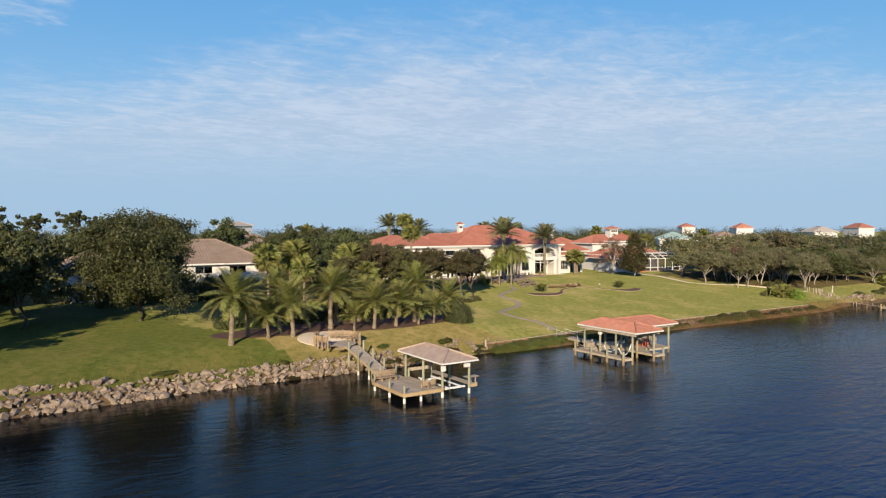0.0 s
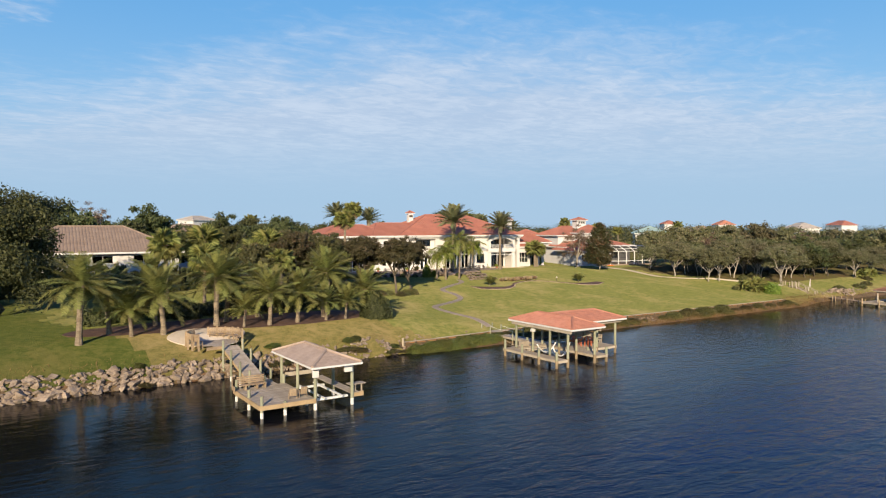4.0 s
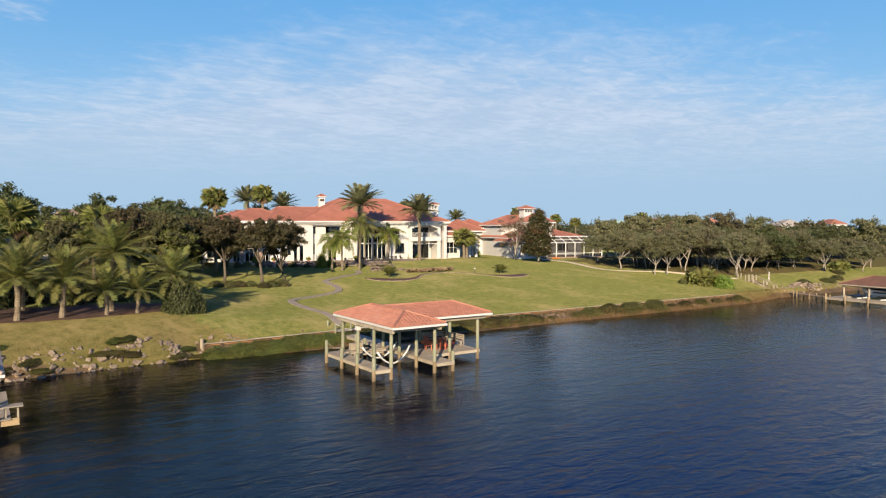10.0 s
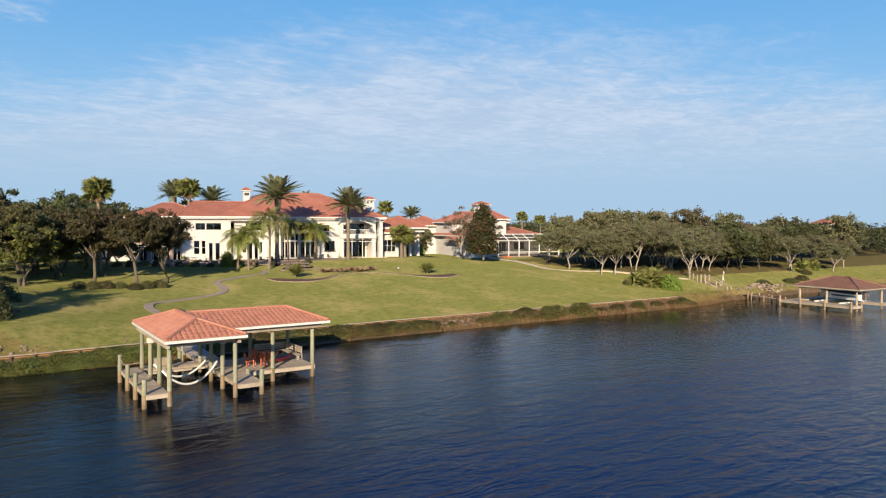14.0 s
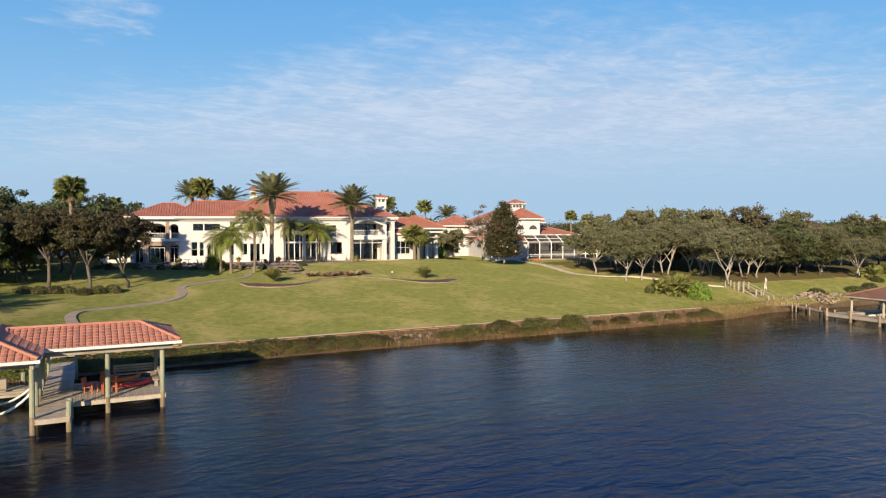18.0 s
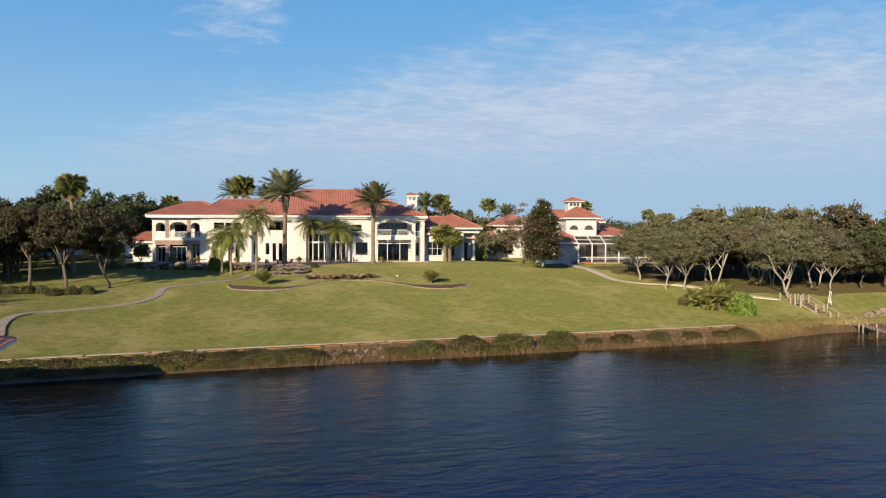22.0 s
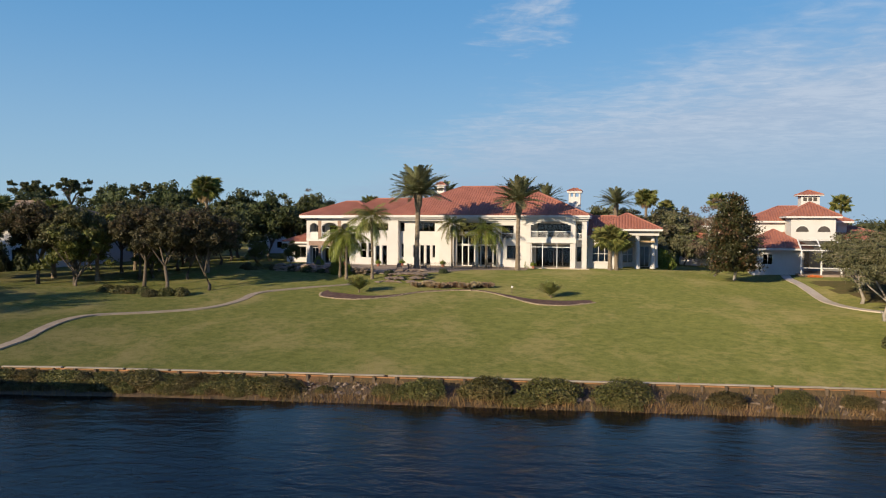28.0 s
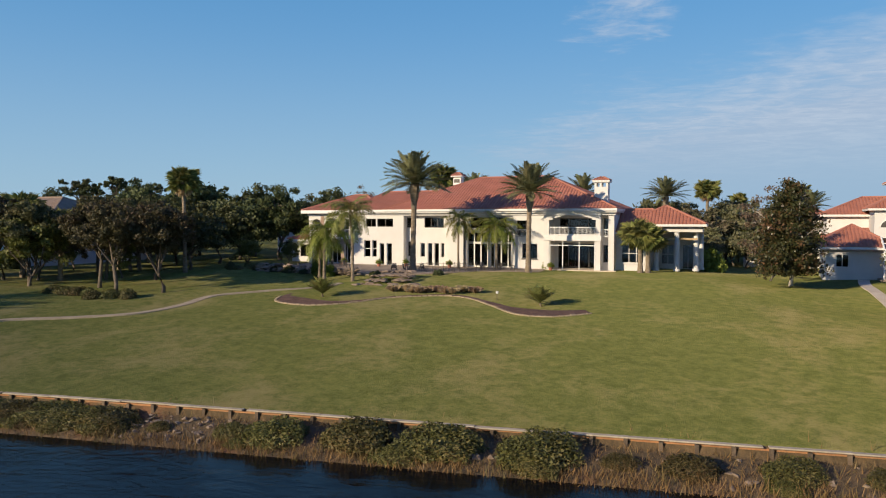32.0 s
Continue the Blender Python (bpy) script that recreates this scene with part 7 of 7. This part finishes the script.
def build_tower_house():
    """The white house with a lantern tower and a screened pool."""
    g = 4.7
    h = thing("house", "white stucco house with red hip roofs and a lantern tower", "house", (71.5, 74.5, 0), -12)
    # tower drum with half round windows, roof, and the lantern behind it
    part("tower_wall", box(-4.0, 2.2, -9.4, -3.4, 8.6, 12.7), WHITE_STUCCO, h)
    for cx in (-2.4, 0.6):
        arched_window(h, cx, 10.5, 1.8, -9.46)
    hip_roof(h, -4.7, 2.9, -10.1, -2.7, 12.9, 3.75, 2.2, TERRACOTTA, name="tower_roof", thick=0.25)
    la = part("lantern", box(-1.4, 1.4, -1.4, 1.4, 13.6, 16.4), WHITE_STUCCO, h)
    bm = bmesh.new()
    for x in (-1.05, -0.3, 0.45):
        add_box(bm, x, x + 0.55, -1.43, -1.405, 15.5, 16.1)
    part("lantern_louvre", bm, METAL_DARK, la)
    hip_roof(la, -1.9, 1.9, -1.9, 1.9, 16.5, 1.75, 0.75, TERRACOTTA, 0.35, 0.4, 0.06, name="lantern_roof", thick=0.14)
    part("upper_wall", box(-9.0, 5.0, -3.3, 8.0, 8.6, 12.0), WHITE_STUCCO, h)
    hip_roof(h, -9.8, 5.8, -4.1, 8.8, 12.2, 5.5, 2.5, TERRACOTTA, name="upper_roof")
    for x0, x1, y0, y1 in ((-10.0, -3.0, -15.0, -8.02), (-9.0, 12.0, -8.0, 12.4), (-20.0, -9.02, 8.0, 16.0)):
        part("foundation", box(x0, x1, y0, y1, 3.2, g - 0.004), WHITE_STUCCO, h)
    # main body and wings
    wall(h, -9.0, 12.0, g, 8.8, -8.0, 0.4, WHITE_STUCCO, [(-6.5, -4.2, g, 7.4), (-3.4, -1.0, g, 7.4), (0.5, 3.0, g, 7.4), (5.0, 8.0, 5.6, 7.4)])
    for a, b, z0 in ((-6.5, -4.2, g + 0.02), (-3.4, -1.0, g + 0.02), (0.5, 3.0, g + 0.02), (5.0, 8.0, 5.6)):
        window(h, a, b, z0, 7.4, -7.9, 2, 1, TRIM)
    part("wall", box(-9.0, -8.6, -7.6, 12.0, g, 8.8), WHITE_STUCCO, h)
    part("wall", box(11.6, 12.0, -7.6, 12.0, g, 8.8), WHITE_STUCCO, h)
    part("wall", box(-9.0, 12.0, 12.0, 12.4, g, 8.8), WHITE_STUCCO, h)
    # near black sheet in place of shaded rooms
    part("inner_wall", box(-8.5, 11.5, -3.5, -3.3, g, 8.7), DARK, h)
    hip_roof(h, -10.0, 13.0, -9.0, 13.4, 9.0, 7.0, 2.6, TERRACOTTA)
    # hipped wing that comes forward beside the pool
    wall(h, -10.0, -3.0, g, 7.9, -15.0, 0.4, WHITE_STUCCO, [(-8.6, -7.2, 5.6, 7.2)])
    window(h, -8.6, -7.2, 5.6, 7.2, -14.9, 2, 1, TRIM)
    part("wall", box(-10.0, -9.6, -14.6, -8.0, g, 7.9), WHITE_STUCCO, h)
    part("wall", box(-3.4, -3.0, -14.6, -8.0, g, 7.9), WHITE_STUCCO, h)
    part("inner_wall", box(-9.5, -3.5, -12.0, -11.8, g, 7.8), DARK, h)
    hip_roof(h, -11.0, -2.0, -16.0, -3.0, 8.1, 4.5, 2.7, TERRACOTTA)
    # two storey block at the back, with a low wing
    wall(h, -15.0, -9.02, g, 11.2, 8.0, 0.4, WHITE_STUCCO, [(-13.6, -12.2, 8.8, 10.2), (-11.4, -10.2, 8.8, 10.2), (-13.4, -11.4, 5.0, 7.2)])
    for x0, x1, z0, z1 in ((-13.6, -12.2, 8.8, 10.2), (-11.4, -10.2, 8.8, 10.2), (-13.4, -11.4, 5.0, 7.2)):
        window(h, x0, x1, z0, z1, 8.1, 2, 1, TRIM)
    part("wall", box(-15.0, -14.6, 8.4, 16.0, g, 11.2), WHITE_STUCCO, h)
    part("inner_wall", box(-14.5, -9.1, 11.0, 11.2, g, 11.1), DARK, h)
    hip_roof(h, -16.0, -6.0, 7.0, 17.0, 11.4, 4.8, 2.3, TERRACOTTA)
    wall(h, -20.0, -15.02, g, 7.6, 9.0, 0.4, WHITE_STUCCO, [(-18.4, -16.6, 5.5, 7.0)])
    window(h, -18.4, -16.6, 5.5, 7.0, 9.1, 2, 1, TRIM)
    part("wall", box(-20.0, -19.6, 9.4, 16.0, g, 7.6), WHITE_STUCCO, h)
    part("inner_wall", box(-19.5, -15.1, 12.0, 12.2, g, 7.5), DARK, h)
    hip_roof(h, -21.0, -15.2, 8.0, 17.0, 7.8, 3.6, 2.0, TERRACOTTA, hx2=0.0)
    # screened pool cage
    cage = thing("pool_enclosure", "white framed screen enclosure over a pool terrace", "pool enclosure", (69.3, 57.2, -0.3), -12)
    # deck front in the stone that has shade in its colour
    part("pool_deck", box(-5.6, 11.0, -0.4, 8.6, 3.4, 4.72), SHADED_STONE, cage)
    xs = [-5.2 + 2.6 * i for i in range(7)]
    for x in xs:
        part("post", box(x - 0.1, x + 0.1, -0.1, 0.1, 4.72, 8.2), METAL_WHITE, cage)
        part("rafter", tube([(x, 0, 8.2), (x, 3.2, 9.6), (x, 9.0, 9.6)], 0.11, 4), METAL_WHITE, cage)
    for z in (5.6, 8.15):
        part("rail", box(xs[0], xs[-1], -0.05, 0.05, z, z + 0.12), METAL_WHITE, cage)
    part("rail", box(xs[0], xs[-1], 3.15, 3.27, 9.54, 9.66), METAL_WHITE, cage)
    part("rail", box(xs[0], xs[-1], 1.55, 1.67, 8.86, 8.97), METAL_WHITE, cage)
    for y in (2.6, 5.2):
        for x in (xs[0], xs[-1]):
            part("post", box(x - 0.07, x + 0.07, y - 0.07, y + 0.07, 4.72, 9.3), METAL_WHITE, cage)
    for a, b in zip(xs, xs[1:]):
        for q in (((a + 0.1, 0, 5.72), (b - 0.1, 0, 5.72), (b - 0.1, 0, 8.14), (a + 0.1, 0, 8.14)), ((a + 0.1, 0.05, 8.22), (b - 0.1, 0.05, 8.22), (b - 0.1, 3.2, 9.58), (a + 0.1, 3.2, 9.58)), ((a + 0.1, 3.3, 9.6), (b - 0.1, 3.3, 9.6), (b - 0.1, 9.0, 9.6), (a + 0.1, 9.0, 9.6))):
            mesh_object("screen_panel", q, [(0, 1, 2, 3)], SCREEN, cage)
    bed = thing("flower_bed", "small bed of red flowers by the enclosure", "flower bed")
    ob = new("flower_clump", shrub_mesh("flower_clump", 1.1, 0.5, 0.35, 900, 0.07, 93, ORANGE, 0.5))
    ob.parent = bed
    bed.matrix_basis = pose(65.4, 56.4, ground_z(65.4, 56.4))


def plain_house(x, y, w, d, eave, rise, wall_mat, roof_mat, label, turn=0.0, base=4.5, hip=None, holes=3, tw=0.5):
    """A neighbour seen from afar: walls with windows, hipped roof."""
    h = thing("house", label, "house", (x, y, 0), turn)
    n = holes
    step = w / (n + 0.5)
    spots = [(-w / 2 + step * (i + 0.35), -w / 2 + step * (i + 0.35) + step * 0.5) for i in range(n)]
    hs = [(a, b, base + 1.0, base + 2.5) for a, b in spots]
    if eave - base > 5:
        hs += [(a, b, base + 4.0, base + 5.3) for a, b in spots]
    wall(h, -w / 2, w / 2, base - 1, eave, -d / 2, 0.35, wall_mat, hs)
    for a, b, z0, z1 in hs:
        window(h, a, b, z0, z1, -d / 2 + 0.1, 2, 1, TRIM)
    part("wall", box(-w / 2, -w / 2 + 0.35, -d / 2 + 0.35, d / 2, base - 1, eave), wall_mat, h)
    part("wall", box(w / 2 - 0.35, w / 2, -d / 2 + 0.35, d / 2, base - 1, eave), wall_mat, h)
    part("wall", box(-w / 2, w / 2, d / 2, d / 2 + 0.3, base - 1, eave), wall_mat, h)
    # near black sheet stands in for the unlit inside
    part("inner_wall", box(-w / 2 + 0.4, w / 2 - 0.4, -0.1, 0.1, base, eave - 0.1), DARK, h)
    hip_roof(h, -w / 2 - 0.8, w / 2 + 0.8, -d / 2 - 0.8, d / 2 + 0.9, eave + 0.2, hip or d / 2, rise, roof_mat, tw, 0.6, 0.07)
    return h


build_tower_house()
plain_house(-62.5, 62.5, 34.0, 21.0, 10.5, 4.2, STUCCO, TAN_ROOF, "cream house with a broad tan tile hip roof", -4, 4.8, 8.5, 5)
plain_house(-31.0, 112.0, 16.0, 13.0, 10.5, 4.6, WHITE_STUCCO, TAN_ROOF, "tan roofed house half hidden behind dark trees", 20, 4.8)
FAR = "houses on the far side of the woods"
for x, y, w, d, e, rs, wm, rm, lab, a in (
    (659, 296, 26, 16, 14.5, 4.6, WHITE_STUCCO, TERRACOTTA, "white house with a red roof far over the woods", 60),
    (522, 402, 18, 13, 16.0, 3.6, WHITE_STUCCO, TERRACOTTA, "tall white house with a red roof far over the woods", 55),
    (178, 138, 19, 13, 11.2, 3.0, WHITE_STUCCO, GREEN_ROOF, "house with pale blue green metal roof behind the oaks", 45),
    (143, 93, 20, 13, 9.6, 2.8, STUCCO, GREEN_ROOF, "low house with pale green metal roof behind the oaks", 45),
    (399, 192, 24, 15, 12.5, 3.8, WHITE_STUCCO, SHINGLE_GREY, "white roofed house far behind the oaks", 50),
    (488, 314, 22, 14, 15.0, 4.0, STUCCO, TERRACOTTA_PALE, "cream house with pale red roof far over the woods", 50),
    (178, 111, 15, 11, 12.0, 2.4, STUCCO, TAN_ROOF, "cream house with tan roof above the trees", 50),
    (25, 323, 16, 11, 18.0, 2.2, WHITE_STUCCO, SHINGLE_GREY, "tall white house over the trees", 30),
):
    tagged(plain_house(x, y, w, d, e, rs, wm, rm, lab, a, 5.0, None, 3, 0.7), group=FAR)


# ------------------------------------------------------------------ woods
LEAF_FRESH = leaf_material("fresh_leaves", (0.075, 0.090, 0.022), (0.190, 0.190, 0.050))
DARK_WOOD = "dark trees behind the gardens"
wa = oak("oak_tree", "tall dark green oak in the belt of trees", 12.5, 5.6, 201, leaf=LEAF_DARK, bark=BARK_DARK, clear=0.22, clumps=105, per=92, size=0.285, low=True)
wb = oak("oak_tree", "broad dark oak in the belt of trees", 11.0, 6.0, 202, leaf=LEAF_DARK, bark=BARK_DARK, clear=0.2, clumps=105, per=92, size=0.285, low=True)
wc = oak("oak_tree", "olive green oak in the belt of trees", 10.5, 5.2, 203, leaf=LEAF_OAK, bark=BARK_DARK, clear=0.2, clumps=95, per=92, size=0.285, low=True)
plant_row(wa, [(-24.0, 46.0, 0.78), (-37.5, 62.0, 0.6), (-33.0, 66.0, 0.85), (-24.0, 60.0, 0.85), (-20.0, 72.0, 1.0), (-30.0, 82.0, 1.15), (-44.0, 86.0, 1.2), (-14.0, 84.0, 1.1), (-58.0, 88.0, 1.2), (-88.0, 40.0, 1.1), (-98.0, 50.0, 1.2), (-76.0, 84.0, 1.2), (-95.0, 78.0, 1.2), (-101.0, 5.0, 1.1), (-97.5, 13.0, 1.15), (-87.5, 26.0, 1.0), (74.0, 29.0, 0.66), (86.5, 26.0, 0.66), (98.0, 24.0, 0.7), (111.0, 18.0, 0.66), (69.0, 31.0, 0.6), (80.0, 33.0, 0.72), (92.0, 31.0, 0.72), (120.0, 20.0, 0.75), (82.6, 13.2, 0.62), (87.0, 13.6, 0.66), (92.0, 13.0, 0.6), (84.5, 18.0, 0.68), (79.5, 20.0, 0.62)], DARK_WOOD)
plant_row(wb, [(-32.0, 52.0, 0.8), (-27.0, 71.0, 1.05), (-38.0, 74.0, 1.05), (-50.0, 80.0, 1.1), (-20.0, 92.0, 1.15), (-8.0, 92.0, 1.05), (6.0, 98.0, 1.05), (-66.0, 92.0, 1.15), (-92.0, 30.0, 0.9), (-104.0, 38.0, 1.2), (-108.0, 60.0, 1.3), (-86.0, 92.0, 1.2), (22.0, 100.0, 1.0), (77.0, 31.0, 0.72), (83.0, 28.0, 0.7), (71.5, 35.0, 0.74), (89.0, 36.0, 0.8), (95.0, 27.0, 0.75), (104.0, 27.0, 0.8), (114.0, 24.0, 0.8), (92.0, 21.0, 0.62), (-20.0, 46.5, 0.84)], DARK_WOOD)
plant_row(wc, [(-36.5, 45.0, 0.6), (-28.0, 55.0, 0.8), (40.0, 96.0, 1.0), (30.0, 104.0, 1.05), (52.0, 94.0, 1.0), (56.0, 104.0, 1.1), (88.0, 52.0, 1.0), (100.0, 46.0, 1.05), (112.0, 44.0, 1.1), (122.0, 40.0, 1.1), (130.0, 30.0, 1.1), (78.0, 52.0, 0.95), (84.0, 47.0, 1.0), (92.0, 46.0, 1.05), (106.0, 50.0, 1.05), (116.0, 54.0, 1.05), (140.0, 22.0, 1.1), (-108.0, 22.0, 1.0), (-112.0, 8.0, 1.0), (46.5, 84.0, 0.9), (39.0, 80.0, 0.7), (51.0, 88.0, 1.0), (57.0, 96.0, 1.05), (47.5, 75.0, 0.45), (45.0, 74.0, 0.4), (44.0, 92.0, 0.95), (60.0, 84.0, 0.7), (53.0, 80.0, 0.6), (48.0, 82.0, 0.6)], DARK_WOOD)
wd = oak("camphor_tree", "bright yellow green bushy tree behind the palm bed", 8.0, 3.4, 207, leaf=LEAF_FRESH, bark=BARK_DARK, clear=0.12, clumps=80, per=120, size=0.16, low=True)
plant_row(wd, [(-28.3, 29.4, 1.12), (-31.5, 34.0, 1.1), (-23.5, 38.0, 0.85), (-45.0, 33.0, 0.7), (-12.0, 58.5, 0.5), (-15.0, 52.0, 0.55), (52.0, 86.0, 0.9), (58.0, 90.0, 1.0)], "bright bushy trees")
pine = oak("pine_tree", "tall dark pine with a flat tufted crown over the woods", 17.0, 4.4, 208, leaf=LEAF_DARK, bark=BARK_DARK, clear=0.60, clumps=42, per=90, size=0.27)
plant_row(pine, [(-104.0, 125.0, 1.05), (-93.6, 125.0, 1.07), (-98.0, 121.0, 0.98), (-82.0, 125.0, 0.92), (-72.9, 125.0, 0.94), (-66.9, 125.0, 1.0)], "pines over the woods")
bare = oak("bare_tree", "leafless brown tree with fine twigs", 9.5, 3.6, 206, leaf=LEAF_BROWN, bark=BARK_OAK, clear=0.2, clumps=60, per=110, size=0.10, low=True)
stand(bare, 51.0, 54.7, 0, 1.2)
tagged(bare, group="bare trees")
for x, y, s in ((118.0, 34.0, 1.1), (-44.0, 180.0, 2.0), (88.0, 42.0, 1.0)):
    ob = copy_thing(bare, Matrix())
    ob.matrix_basis = pose(x, y, ground_z(x, y), 0, 0, x) @ Matrix.Diagonal((s, s, s, 1))


def far_woods():
    """The woods that reach to the horizon: low crowns that close into one canopy."""
    rng = np.random.default_rng(301)
    clumps = []
    def spread(n, x0, x1, y0, y1, zlo, zhi, size):
        for i in range(n):
            x = rng.uniform(x0, x1)
            y = y0 + (y1 - y0) * rng.uniform(0, 1) ** 1.5
            bump = 2.4 * noise.noise((x * 0.02, y * 0.02, 8.0)) + 1.2 * noise.noise((x * 0.07, y * 0.07, 2.0))
            s = size * rng.uniform(0.7, 1.3) * (1 + (y - y0) / 700)
            z = rng.uniform(zlo, zhi) + bump
            clumps.append((x, y, z, s, s * 0.62))
    spread(900, -330, 40, 104, 300, 7.0, 14.0, 4.2)
    spread(900, 20, 330, 112, 320, 6.0, 11.5, 4.2)
    spread(420, 125, 340, 24, 120, 5.0, 10.0, 3.6)
    spread(300, -260, -112, 15, 110, 6.0, 14.0, 4.2)
    spread(900, -620, 900, 300, 700, 5.0, 12.0, 7.0)
    keep = []
    houses = ((659, 296, 26), (522, 402, 20), (178, 138, 17), (143, 93, 17), (399, 192, 24), (488, 314, 22), (178, 111, 13), (25, 323, 16), (-31, 112, 14))
    for c in clumps:
        if all((c[0] - x) ** 2 + (c[1] - y) ** 2 > r * r for x, y, r in houses) and not (c[1] < 126 and -6 < c[0] < 20):
            keep.append(c)
    v, f = crown_cards(keep, 110, 0.50, rng, 0.3)
    tagged(mesh_object("woods", v, f, LEAF_WOODS), "dense mixed green woods reaching to the horizon", "woods", kind="stuff")


LEAF_WOODS = leaf_material("woodland_leaves", (0.030, 0.040, 0.018), (0.095, 0.095, 0.038), (0.13, 0.11, 0.055))
far_woods()
# far palms that stand out over the woods
plant_row(palm("cabbage_palm", "distant cabbage palm above the woods", 10.0, 0.2, 30, FANS, 44, 1.1, (86, -40), roll=65),
          [(86.0, 96.0, 1.15), (105.0, 90.0, 0.92), (110.0, 104.0, 1.08), (70.0, 120.0, 1.2), (128.0, 84.0, 1.1), (60.0, 128.0, 1.2), (-60.0, 112.0, 1.2), (-12.0, 118.0, 1.2)], "distant palms")
